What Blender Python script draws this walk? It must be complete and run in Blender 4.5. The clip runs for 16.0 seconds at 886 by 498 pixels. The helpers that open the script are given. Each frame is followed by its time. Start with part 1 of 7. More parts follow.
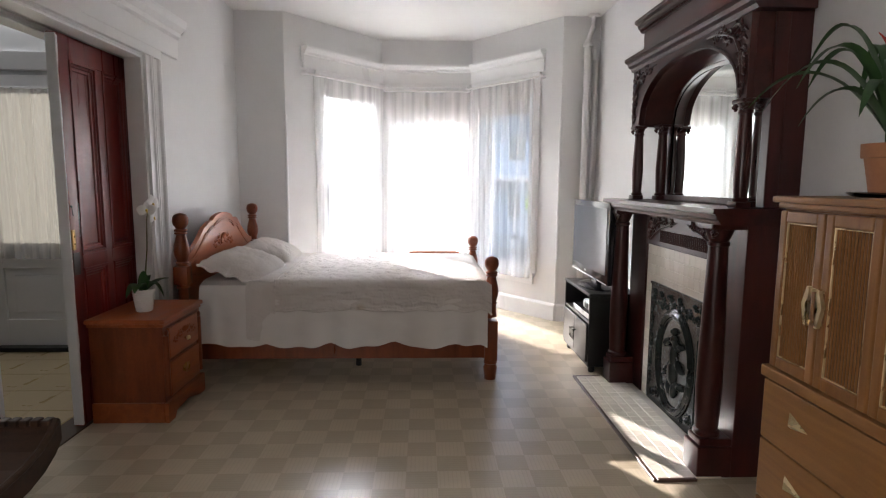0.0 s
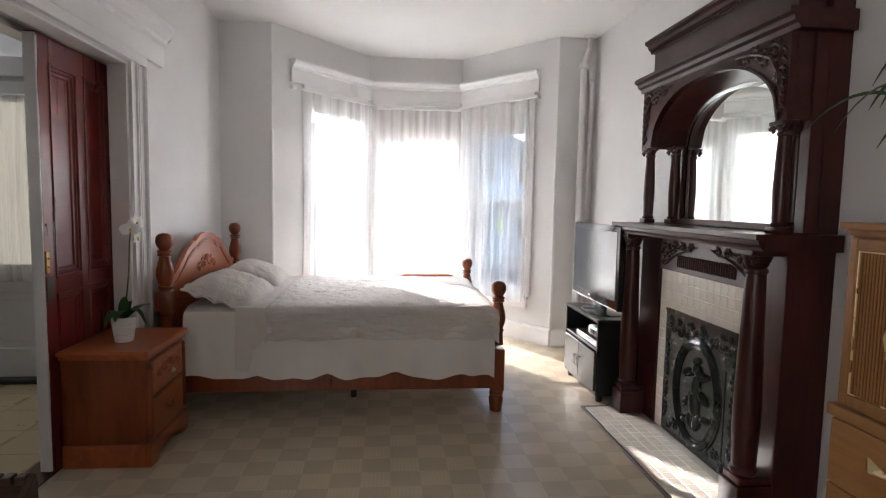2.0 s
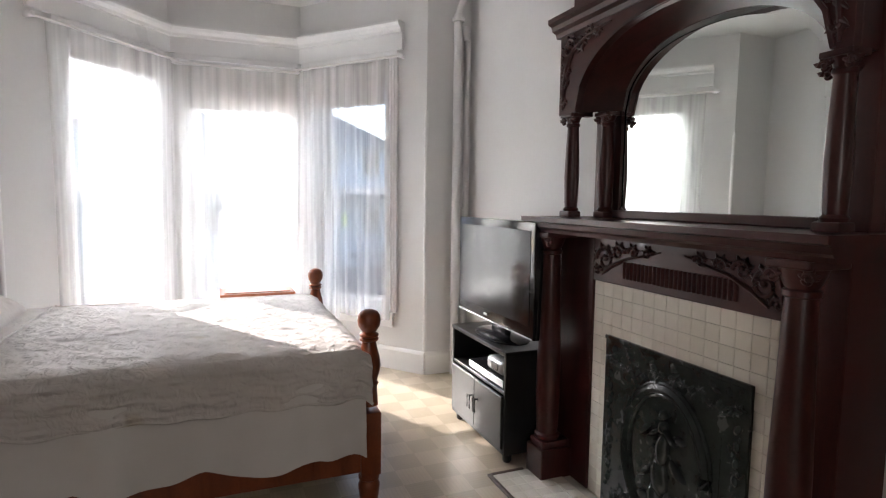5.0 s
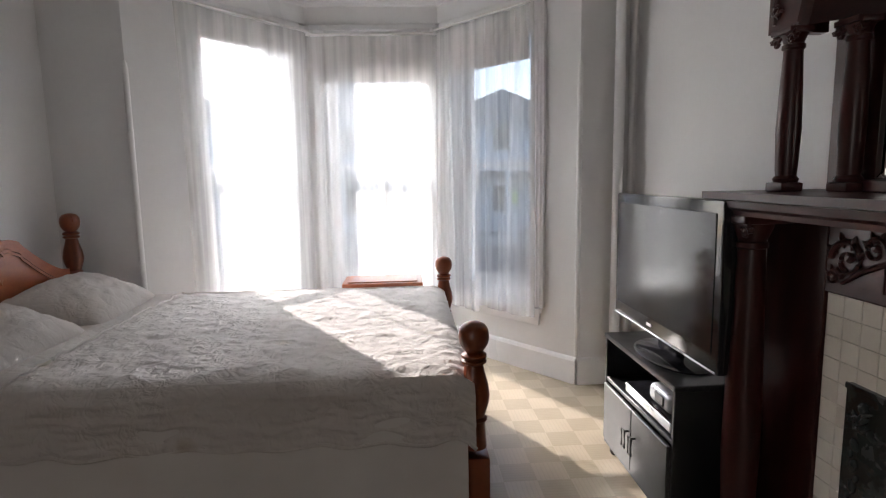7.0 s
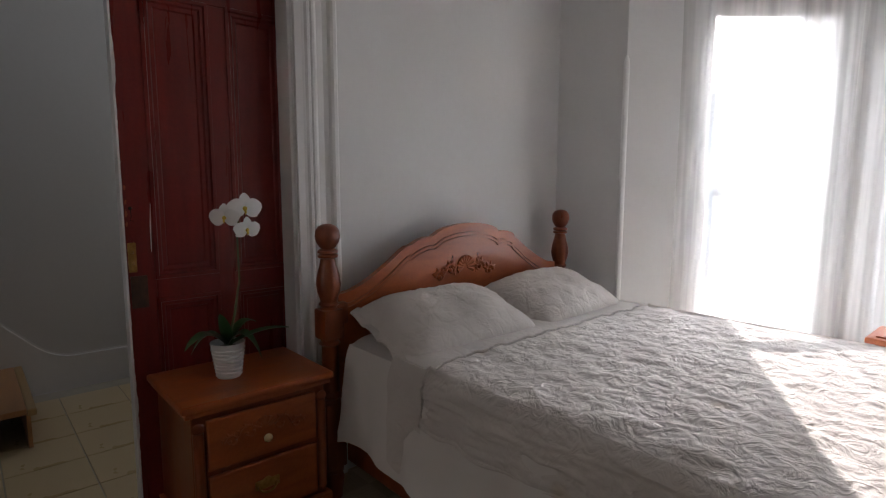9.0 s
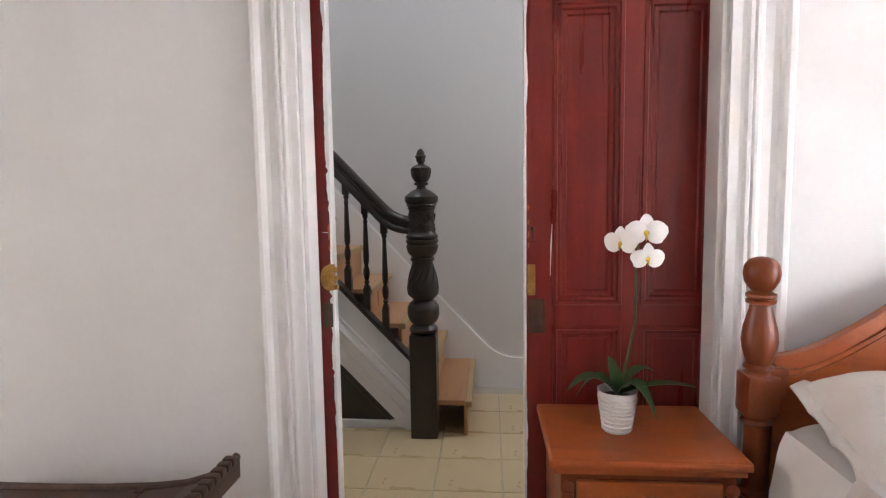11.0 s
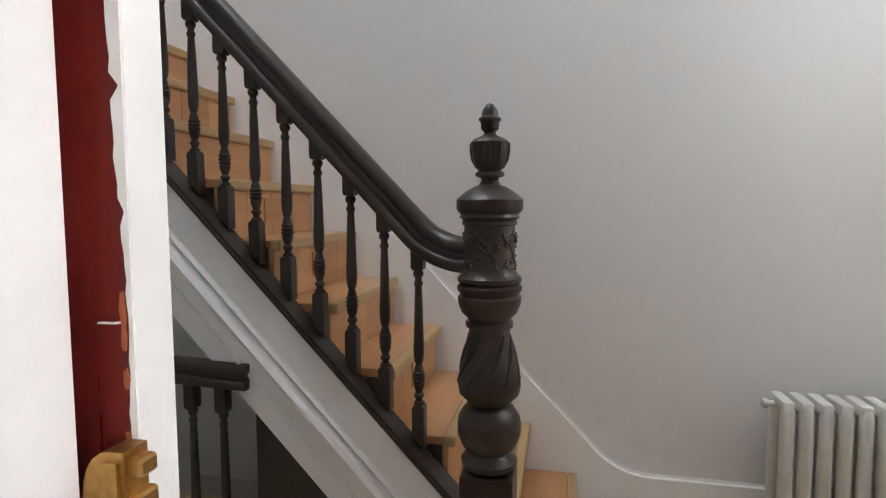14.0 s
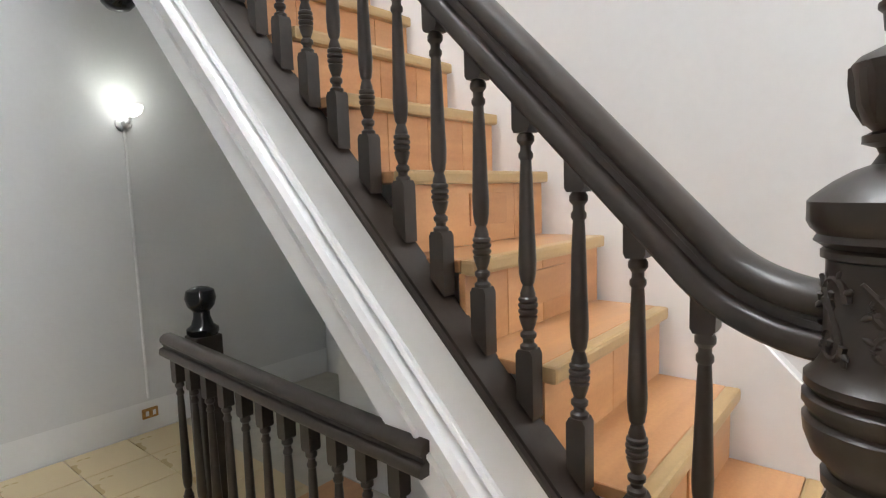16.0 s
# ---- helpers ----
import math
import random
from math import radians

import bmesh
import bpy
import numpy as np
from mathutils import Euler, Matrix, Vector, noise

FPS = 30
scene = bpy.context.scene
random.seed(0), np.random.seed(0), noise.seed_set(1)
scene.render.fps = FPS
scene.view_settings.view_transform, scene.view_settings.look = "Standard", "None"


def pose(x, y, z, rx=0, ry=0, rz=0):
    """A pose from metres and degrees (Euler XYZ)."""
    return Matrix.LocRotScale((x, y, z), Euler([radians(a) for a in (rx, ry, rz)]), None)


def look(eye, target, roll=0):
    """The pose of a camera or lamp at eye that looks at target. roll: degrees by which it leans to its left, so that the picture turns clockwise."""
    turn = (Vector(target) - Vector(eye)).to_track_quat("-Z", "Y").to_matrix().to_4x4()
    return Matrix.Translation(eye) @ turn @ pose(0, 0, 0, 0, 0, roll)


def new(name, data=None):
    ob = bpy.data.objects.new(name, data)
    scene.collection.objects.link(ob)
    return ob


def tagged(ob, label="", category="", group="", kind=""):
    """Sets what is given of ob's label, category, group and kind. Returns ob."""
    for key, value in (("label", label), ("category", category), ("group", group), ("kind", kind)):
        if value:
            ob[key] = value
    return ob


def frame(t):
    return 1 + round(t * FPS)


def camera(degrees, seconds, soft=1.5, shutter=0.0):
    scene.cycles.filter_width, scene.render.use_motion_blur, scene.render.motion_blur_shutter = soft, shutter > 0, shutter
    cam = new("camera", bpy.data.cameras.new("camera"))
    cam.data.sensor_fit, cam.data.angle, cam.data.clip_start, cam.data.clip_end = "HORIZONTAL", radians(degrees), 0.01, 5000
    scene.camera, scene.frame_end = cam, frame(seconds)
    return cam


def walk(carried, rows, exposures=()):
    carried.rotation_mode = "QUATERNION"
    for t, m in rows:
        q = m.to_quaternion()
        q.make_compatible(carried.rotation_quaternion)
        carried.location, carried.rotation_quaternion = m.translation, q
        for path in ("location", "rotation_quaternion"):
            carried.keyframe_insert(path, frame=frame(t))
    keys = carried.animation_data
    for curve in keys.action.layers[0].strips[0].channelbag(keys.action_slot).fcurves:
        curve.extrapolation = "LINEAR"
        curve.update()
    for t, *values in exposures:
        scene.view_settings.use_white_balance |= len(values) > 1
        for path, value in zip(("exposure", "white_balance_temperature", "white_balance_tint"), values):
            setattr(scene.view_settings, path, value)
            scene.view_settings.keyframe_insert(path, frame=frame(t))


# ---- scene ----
cam = camera(77.4, 16.0, soft=1.2)
PATH = [
    (0, (0.055, 1.314, 1.37), (0.129, 3.298, 1.128), 0.4),
    (0.5, (0.01, 1.32, 1.373), (0.028, 3.306, 1.142), 0.5),
    (1, (-0.07, 1.357, 1.372), (-0.01, 3.345, 1.156), 0.9),
    (1.5, (-0.166, 1.419, 1.37), (-0.007, 3.405, 1.194), 1.1),
    (2, (-0.194, 1.528, 1.368), (0.005, 3.511, 1.2), 1.1),
    (2.5, (-0.228, 1.72, 1.359), (0.079, 3.692, 1.217), 1.1),
    (3, (-0.255, 1.911, 1.357), (0.18, 3.858, 1.215), 1.1),
    (3.5, (-0.313, 2.125, 1.341), (0.343, 4.009, 1.199), 0.9),
    (4, (-0.282, 2.302, 1.341), (0.459, 4.153, 1.181), 0.8),
    (4.2, (-0.229, 2.407, 1.334), (0.517, 4.255, 1.173), 0.7),
    (6.3, (0.188, 3.144, 1.347), (0.861, 5.009, 1.083), -0.3),
    (6.5, (0.24, 3.196, 1.34), (0.766, 5.106, 1.071), -0.5),
    (7, (0.327, 3.337, 1.328), (0.453, 5.316, 1.065), -1.0),
    (7.5, (0.385, 3.483, 1.335), (0.108, 5.447, 1.073), -0.9),
    (8, (0.438, 3.62, 1.338), (-0.300, 5.438, 1.103), 0.5),
    (8.5, (0.49, 3.722, 1.338), (-0.717, 5.296, 1.08), -0.3),
    (9, (0.442, 3.86, 1.329), (-1.05, 5.169, 1.081), 0.1),
    (9.5, (0.416, 3.98, 1.337), (-1.355, 4.875, 1.093), -0.1),
    (10, (0.393, 4.073, 1.357), (-1.546, 4.488, 1.103), 1.2),
    (10.2, (0.371, 4.131, 1.327), (-1.602, 4.376, 1.105), -0.1),
    (12.5, (-0.664, 4.195, 1.365), (-2.612, 3.782, 1.181), 1.1),
    (13, (-0.934, 4.15, 1.355), (-2.88, 3.721, 1.181), 0.8),
    (13.5, (-1.149, 4.106, 1.345), (-3.092, 3.666, 1.164), 0.5),
    (14, (-1.369, 4.013, 1.328), (-3.317, 3.584, 1.174), -0.2),
    (14.5, (-1.571, 3.943, 1.362), (-3.517, 3.534, 1.153), -0.6),
    (15, (-1.777, 3.913, 1.364), (-3.677, 3.324, 1.16), -1.0),
    (15.2, (-1.833, 3.897, 1.37), (-3.703, 3.222, 1.149), -1.3),
    (15.5, (-1.93, 3.85, 1.366), (-3.701, 2.949, 1.145), -1.9),
    (16, (-2.066, 3.812, 1.372), (-3.593, 2.538, 1.161), -1.8),
]
EXPO = [(0, 2.30, 6500, 15), (4.2, 2.15, 6500, 15), (6.4, 1.57, 6500, 15), (7.5, 1.33, 6500, 15), (8.5, 1.35, 6500, 16), (9.2, 1.57, 6500, 16), (9.6, 1.90, 6500, 18), (10.2, 3.35, 6500, 17), (12.3, 3.90, 6500, 19), (13.4, 3.90, 6500, 15), (14, 4.05, 6500, 14), (15, 4.55, 6500, 14), (15.5, 4.85, 6500, 14), (16, 5.10, 6500, 13)]
walk(cam, [(t, look(eye, target, roll)) for t, eye, target, roll in PATH], EXPO)

# ---- world and light ----
SUN_AZ, SUN_EL = math.atan2(0.86, -0.515), radians(28.2)
world = bpy.data.worlds.new("sky_world")
scene.world = world
world.use_nodes = True
wn = world.node_tree
sky = wn.nodes.new("ShaderNodeTexSky")
sky.sky_type = "NISHITA"
sky.sun_disc = False
sky.sun_elevation = SUN_EL
sky.sun_rotation = math.pi / 2 - SUN_AZ
wn.nodes["Background"].inputs["Strength"].default_value = 0.10
wn.links.new(sky.outputs["Color"], wn.nodes["Background"].inputs["Color"])
sun_data = bpy.data.lights.new("sun", "SUN")
sun_data.energy, sun_data.angle, sun_data.color = 4.0, radians(0.5), (1.0, 0.95, 0.88)
sun = new("sun", sun_data)
sun_way = Vector((math.cos(SUN_AZ) * math.cos(SUN_EL), math.sin(SUN_AZ) * math.cos(SUN_EL), math.sin(SUN_EL)))
sun.matrix_world = look(sun_way * 30, (0, 0, 0))


def area_lamp(name, eye, target, w, h, power, colour=(0.93, 0.97, 1.0)):
    d = bpy.data.lights.new(name, "AREA")
    d.shape, d.size, d.size_y, d.energy, d.color = "RECTANGLE", w, h, power, colour
    ob = new(name, d)
    ob.matrix_world = look(eye, target)
    return ob


area_lamp("open_sky", (-2.6, 10.2, 4.5), (0.2, 6.2, 0.7), 5.0, 2.2, 500)
# Fill lamp added to brighten the east wall, set in an invented window.
area_lamp("side_fill", (-1.71, -0.35, 1.55), (1.7, 2.7, 1.25), 0.75, 1.3, 6.4, (1.0, 0.95, 0.90))
# Unseen fill lamp added under the closed hall ceiling; there is no skylight.
area_lamp("stair_fill", (-2.5, 2.7, 5.36), (-2.7, 2.9, 0.0), 0.8, 3.2, 7.4, (0.92, 0.98, 1.0))
# Fill lamp added before the solid wall above the front door; no transom.
area_lamp("hall_door_fill", (-2.95, 5.80, 2.66), (-2.8, 3.4, 1.2), 0.9, 0.34, 1.2, (0.95, 0.99, 1.0))

# ---- materials ----
def nodes_of(name):
    m = bpy.data.materials.new(name)
    m.use_nodes = True
    return m, m.node_tree.nodes, m.node_tree.links, m.node_tree.nodes["Principled BSDF"]


def rgb(c):
    return (c[0], c[1], c[2], 1.0)


def surface(name, dark, light, rough=0.5, metal=0.0, scale=(6, 6, 6), fine=60.0, bump=0.1, coat=0.0, rough_var=0.12,
            detail=6.0, distortion=0.0, piece=0.0):
    """Two-scale varied surface: broad tone drift and fine grain, with bump from the grain."""
    m, n, l, b = nodes_of(name)
    tc = n.new("ShaderNodeTexCoord")
    mp = n.new("ShaderNodeMapping")
    mp.inputs["Scale"].default_value = scale
    l.new(tc.outputs["Object"], mp.inputs["Vector"])
    broad = n.new("ShaderNodeTexNoise")
    broad.inputs["Scale"].default_value, broad.inputs["Detail"].default_value = 1.0, detail
    broad.inputs["Distortion"].default_value = distortion
    l.new(mp.outputs["Vector"], broad.inputs["Vector"])
    grain = n.new("ShaderNodeTexNoise")
    grain.inputs["Scale"].default_value, grain.inputs["Detail"].default_value = fine, 4.0
    l.new(tc.outputs["Object"], grain.inputs["Vector"])
    mix = n.new("ShaderNodeMix")
    mix.data_type = "FLOAT"
    mix.inputs[0].default_value = 0.25
    l.new(broad.outputs["Fac"], mix.inputs[2])
    l.new(grain.outputs["Fac"], mix.inputs[3])
    fac = mix.outputs[0]
    if piece:
        info = n.new("ShaderNodeObjectInfo")
        add = n.new("ShaderNodeMath")
        add.operation = "MULTIPLY_ADD"
        add.inputs[1].default_value = piece
        l.new(info.outputs["Random"], add.inputs[0])
        l.new(fac, add.inputs[2])
        fac = add.outputs[0]
    ramp = n.new("ShaderNodeValToRGB")
    ramp.color_ramp.elements[0].position, ramp.color_ramp.elements[0].color = 0.3, rgb(dark)
    ramp.color_ramp.elements[1].position, ramp.color_ramp.elements[1].color = 0.7 + piece, rgb(light)
    l.new(fac, ramp.inputs["Fac"])
    l.new(ramp.outputs["Color"], b.inputs["Base Color"])
    rr = n.new("ShaderNodeMapRange")
    rr.inputs["To Min"].default_value, rr.inputs["To Max"].default_value = max(0.02, rough - rough_var), min(1, rough + rough_var)
    l.new(broad.outputs["Fac"], rr.inputs["Value"])
    l.new(rr.outputs["Result"], b.inputs["Roughness"])
    b.inputs["Metallic"].default_value = metal
    b.inputs["Coat Weight"].default_value = coat
    b.inputs["Coat Roughness"].default_value = 0.15
    if bump:
        bp = n.new("ShaderNodeBump")
        bp.inputs["Strength"].default_value, bp.inputs["Distance"].default_value = bump, 0.004
        l.new(mix.outputs[0], bp.inputs["Height"])
        l.new(bp.outputs["Normal"], b.inputs["Normal"])
    return m


WALL = surface("wall_paint", (0.70, 0.70, 0.70), (0.76, 0.76, 0.76), 0.55, scale=(1.2, 1.2, 0.9), fine=45, bump=0.12)
CEIL = surface("ceiling_paint", (0.74, 0.74, 0.73), (0.79, 0.79, 0.78), 0.8, scale=(1, 1, 1), fine=40, bump=0.1)
HALLWALL = surface("hall_paint", (0.66, 0.66, 0.66), (0.72, 0.72, 0.72), 0.5, scale=(0.9, 0.9, 0.7), fine=40, bump=0.12)
TRIM = surface("white_trim", (0.78, 0.78, 0.78), (0.84, 0.84, 0.84), 0.32, scale=(3, 3, 1), fine=35, bump=0.05)
MAHOG = surface("dark_mahogany", (0.019, 0.0040, 0.0033), (0.066, 0.0125, 0.0105), 0.34, scale=(14, 14, 2.0), fine=120, bump=0.08, coat=0.15, distortion=0.6)
MAHOGH = surface("dark_mahogany_across", (0.019, 0.0040, 0.0033), (0.066, 0.0125, 0.0105), 0.34, scale=(14, 2.0, 14), fine=120, bump=0.08, coat=0.15, distortion=0.6)
REDDOOR = surface("red_varnished_door", (0.113, 0.011, 0.0087), (0.220, 0.0225, 0.0175), 0.3, scale=(16, 16, 1.2), fine=90, bump=0.12, coat=0.4, distortion=0.8)
for polish, level in ((MAHOG, 0.4), (MAHOGH, 0.4), (REDDOOR, 0.35)):
    polish.node_tree.nodes["Principled BSDF"].inputs["Specular IOR Level"].default_value = level
    polish.node_tree.nodes["Principled BSDF"].inputs["Coat Weight"].default_value = 0.06
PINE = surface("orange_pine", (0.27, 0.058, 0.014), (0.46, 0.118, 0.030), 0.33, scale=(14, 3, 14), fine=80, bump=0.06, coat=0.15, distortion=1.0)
# Upright-grain pine, colour darkened for the shade on posts, rails and nightstand.
PINEV_SHADED = surface("orange_pine_upright_shaded", (0.145, 0.028, 0.007), (0.255, 0.058, 0.014), 0.33, scale=(16, 16, 3), fine=80, bump=0.06, coat=0.15, distortion=1.0)
OAK = surface("golden_oak", (0.23, 0.098, 0.026), (0.35, 0.165, 0.050), 0.42, scale=(20, 2.2, 26), fine=140, bump=0.1, distortion=1.2)
OAKV = surface("golden_oak_upright", (0.21, 0.088, 0.024), (0.33, 0.150, 0.046), 0.42, scale=(22, 22, 2.2), fine=140, bump=0.1, distortion=1.2)
SHEET = surface("white_sheet", (0.68, 0.648, 0.618), (0.735, 0.702, 0.672), 0.9, scale=(5, 5, 5), fine=300, bump=0.2)
STAIRDARK = surface("dark_brown_paint", (0.022, 0.016, 0.012), (0.044, 0.031, 0.023), 0.40, scale=(8, 8, 8), fine=60, bump=0.25, coat=0.1)
TREAD = surface("orange_tread_wood", (0.36, 0.165, 0.065), (0.62, 0.335, 0.155), 0.35, scale=(2.2, 16, 16), fine=100, bump=0.06, coat=0.2, distortion=0.8, piece=0.35)
NOSING = surface("worn_nosing_wood", (0.36, 0.24, 0.11), (0.48, 0.33, 0.16), 0.4, scale=(2.5, 16, 16), fine=100, bump=0.06)
BLACK = surface("black_laminate", (0.006, 0.006, 0.006), (0.011, 0.011, 0.011), 0.35, scale=(8, 8, 8), fine=80, bump=0.03)
BLACKGLOSS = surface("gloss_black_plastic", (0.008, 0.008, 0.009), (0.014, 0.014, 0.016), 0.12, scale=(8, 8, 8), fine=80, bump=0.0, rough_var=0.04)
SCREEN = surface("tv_screen", (0.008, 0.008, 0.009), (0.011, 0.011, 0.012), 0.12, scale=(3, 3, 3), fine=20, bump=0.0, rough_var=0.03)
GREYPANEL = surface("grey_cabinet_panel", (0.022, 0.022, 0.021), (0.034, 0.034, 0.032), 0.35, scale=(5, 5, 5), fine=60, bump=0.03)
SILVER = surface("silver_plastic", (0.55, 0.56, 0.57), (0.66, 0.67, 0.68), 0.3, metal=0.4, scale=(8, 8, 8), fine=60, bump=0.0)
IRON = surface("blackened_cast_iron", (0.012, 0.015, 0.014), (0.030, 0.036, 0.033), 0.24, metal=0.1, scale=(14, 14, 14), fine=90, bump=0.25)
BRASS = surface("tarnished_brass", (0.30, 0.15, 0.04), (0.55, 0.33, 0.11), 0.35, metal=0.9, scale=(30, 30, 30), fine=120, bump=0.2)
GOLDPULL = surface("pale_gold_pull", (0.70, 0.55, 0.30), (0.85, 0.72, 0.46), 0.28, metal=0.8, scale=(20, 20, 20), fine=60, bump=0.05)
TILEW = surface("cream_hearth_tile", (0.62, 0.57, 0.48), (0.74, 0.69, 0.60), 0.25, scale=(5, 5, 5), fine=60, bump=0.03, piece=0.4)
GROUT = surface("grey_grout", (0.42, 0.39, 0.34), (0.50, 0.47, 0.41), 0.9, scale=(10, 10, 10), fine=120, bump=0.3)
HTILE = surface("beige_hall_tile", (0.53, 0.415, 0.24), (0.58, 0.46, 0.275), 0.3, scale=(1.1, 1.1, 1.1), fine=40, bump=0.04, piece=0.3)
POTWHITE = surface("white_ceramic", (0.74, 0.73, 0.71), (0.80, 0.79, 0.77), 0.35, scale=(10, 10, 10), fine=80, bump=0.05)
TERRA = surface("terracotta", (0.36, 0.15, 0.07), (0.46, 0.21, 0.10), 0.8, scale=(10, 10, 10), fine=80, bump=0.2)
LEAF = surface("green_leaf", (0.018, 0.060, 0.016), (0.040, 0.110, 0.028), 0.4, scale=(10, 10, 10), fine=60, bump=0.1)
PETAL = surface("white_petal", (0.80, 0.79, 0.80), (0.86, 0.85, 0.85), 0.6, scale=(12, 12, 12), fine=60, bump=0.05)
YELLOW = surface("yellow_petal_centre", (0.60, 0.38, 0.04), (0.75, 0.55, 0.08), 0.6, scale=(30, 30, 30), fine=60, bump=0.05)
REDBRACT = surface("red_bract", (0.45, 0.02, 0.015), (0.60, 0.05, 0.03), 0.5, scale=(20, 20, 20), fine=60, bump=0.1)
STEMM = surface("green_stem", (0.06, 0.075, 0.03), (0.12, 0.13, 0.05), 0.6, scale=(20, 20, 20), fine=60, bump=0.1)
WALNUT = surface("dark_walnut", (0.030, 0.014, 0.008), (0.085, 0.040, 0.022), 0.4, scale=(4, 18, 18), fine=100, bump=0.15, distortion=1.2)
RADIATOR = surface("painted_radiator", (0.55, 0.55, 0.52), (0.63, 0.63, 0.60), 0.4, scale=(10, 10, 10), fine=60, bump=0.15)
# Siding and roof colours carry distance haze: lightened and blued.
BRICKOUT = surface("hazed_house_siding", (0.52, 0.54, 0.58), (0.62, 0.64, 0.68), 0.8, scale=(1, 1, 6), fine=20, bump=0.1)
ROOFOUT = surface("hazed_roof_shingle", (0.20, 0.21, 0.24), (0.28, 0.29, 0.32), 0.9, scale=(3, 3, 9), fine=20, bump=0.2)
ASPHALT = surface("asphalt_ground", (0.045, 0.045, 0.047), (0.07, 0.07, 0.07), 0.9, scale=(1, 1, 1), fine=20, bump=0.2)
GLASSDARK = surface("far_window_glass", (0.03, 0.035, 0.04), (0.05, 0.055, 0.06), 0.1, scale=(2, 2, 2), fine=10, bump=0)
SHADECLOTH = surface("roller_shade_cloth", (0.62, 0.59, 0.57), (0.68, 0.65, 0.63), 0.9, scale=(3, 3, 3), fine=300, bump=0.1)
SHADECLOTH.node_tree.nodes["Principled BSDF"].inputs["Transmission Weight"].default_value = 0.25


def vinyl_material():
    """Sheet vinyl printed as woven squares, alternately light and darker, each with a fine slatted print."""
    m, n, l, b = nodes_of("vinyl_floor")
    tc = n.new("ShaderNodeTexCoord")
    mp = n.new("ShaderNodeMapping")
    mp.inputs["Location"].default_value = (0.02, 0.035, 0.0137)
    l.new(tc.outputs["Object"], mp.inputs["Vector"])
    ck = n.new("ShaderNodeTexChecker")
    ck.inputs["Scale"].default_value = 1 / 0.1475
    l.new(mp.outputs["Vector"], ck.inputs["Vector"])
    waves = []
    for d in ("X", "Y"):
        w = n.new("ShaderNodeTexWave")
        w.bands_direction, w.wave_profile = d, "SAW"
        w.inputs["Scale"].default_value = 16.0
        l.new(tc.outputs["Object"], w.inputs["Vector"])
        waves.append(w)
    pick = n.new("ShaderNodeMix")
    pick.data_type = "FLOAT"
    l.new(ck.outputs["Fac"], pick.inputs[0])
    l.new(waves[0].outputs["Fac"], pick.inputs[2])
    l.new(waves[1].outputs["Fac"], pick.inputs[3])
    base = n.new("ShaderNodeMix")
    base.data_type = "RGBA"
    base.inputs[6].default_value, base.inputs[7].default_value = (0.56, 0.475, 0.355, 1), (0.465, 0.388, 0.277, 1)
    l.new(ck.outputs["Fac"], base.inputs[0])
    nz = n.new("ShaderNodeTexNoise")
    nz.inputs["Scale"].default_value, nz.inputs["Detail"].default_value = 2.3, 8
    l.new(tc.outputs["Object"], nz.inputs["Vector"])
    dirt = n.new("ShaderNodeMix")
    dirt.data_type, dirt.blend_type = "RGBA", "MULTIPLY"
    dirt.inputs[0].default_value = 0.5
    rmp = n.new("ShaderNodeValToRGB")
    rmp.color_ramp.elements[0].position, rmp.color_ramp.elements[0].color = 0.35, (0.72, 0.71, 0.69, 1)
    rmp.color_ramp.elements[1].position, rmp.color_ramp.elements[1].color = 0.6, (1, 1, 1, 1)
    l.new(nz.outputs["Fac"], rmp.inputs["Fac"])
    l.new(base.outputs[2], dirt.inputs[6])
    l.new(rmp.outputs["Color"], dirt.inputs[7])
    line = n.new("ShaderNodeMix")
    line.data_type, line.blend_type = "RGBA", "MULTIPLY"
    line.inputs[0].default_value = 0.4
    lr = n.new("ShaderNodeValToRGB")
    lr.color_ramp.elements[0].position, lr.color_ramp.elements[0].color = 0.0, (0.7, 0.68, 0.64, 1)
    lr.color_ramp.elements[1].position, lr.color_ramp.elements[1].color = 0.3, (1, 1, 1, 1)
    l.new(pick.outputs[0], lr.inputs["Fac"])
    l.new(dirt.outputs[2], line.inputs[6])
    l.new(lr.outputs["Color"], line.inputs[7])
    l.new(line.outputs[2], b.inputs["Base Color"])
    rr = n.new("ShaderNodeMapRange")
    rr.inputs["To Min"].default_value, rr.inputs["To Max"].default_value = 0.22, 0.42
    l.new(nz.outputs["Fac"], rr.inputs["Value"])
    l.new(rr.outputs["Result"], b.inputs["Roughness"])
    warp = n.new("ShaderNodeTexNoise")
    warp.inputs["Scale"].default_value, warp.inputs["Detail"].default_value = 4.5, 3
    l.new(tc.outputs["Object"], warp.inputs["Vector"])
    b1 = n.new("ShaderNodeBump")
    b1.inputs["Strength"].default_value, b1.inputs["Distance"].default_value = 0.5, 0.006
    l.new(warp.outputs["Fac"], b1.inputs["Height"])
    b2 = n.new("ShaderNodeBump")
    b2.inputs["Strength"].default_value, b2.inputs["Distance"].default_value = 0.15, 0.001
    l.new(pick.outputs[0], b2.inputs["Height"])
    l.new(b1.outputs["Normal"], b2.inputs["Normal"])
    l.new(b2.outputs["Normal"], b.inputs["Normal"])
    return m


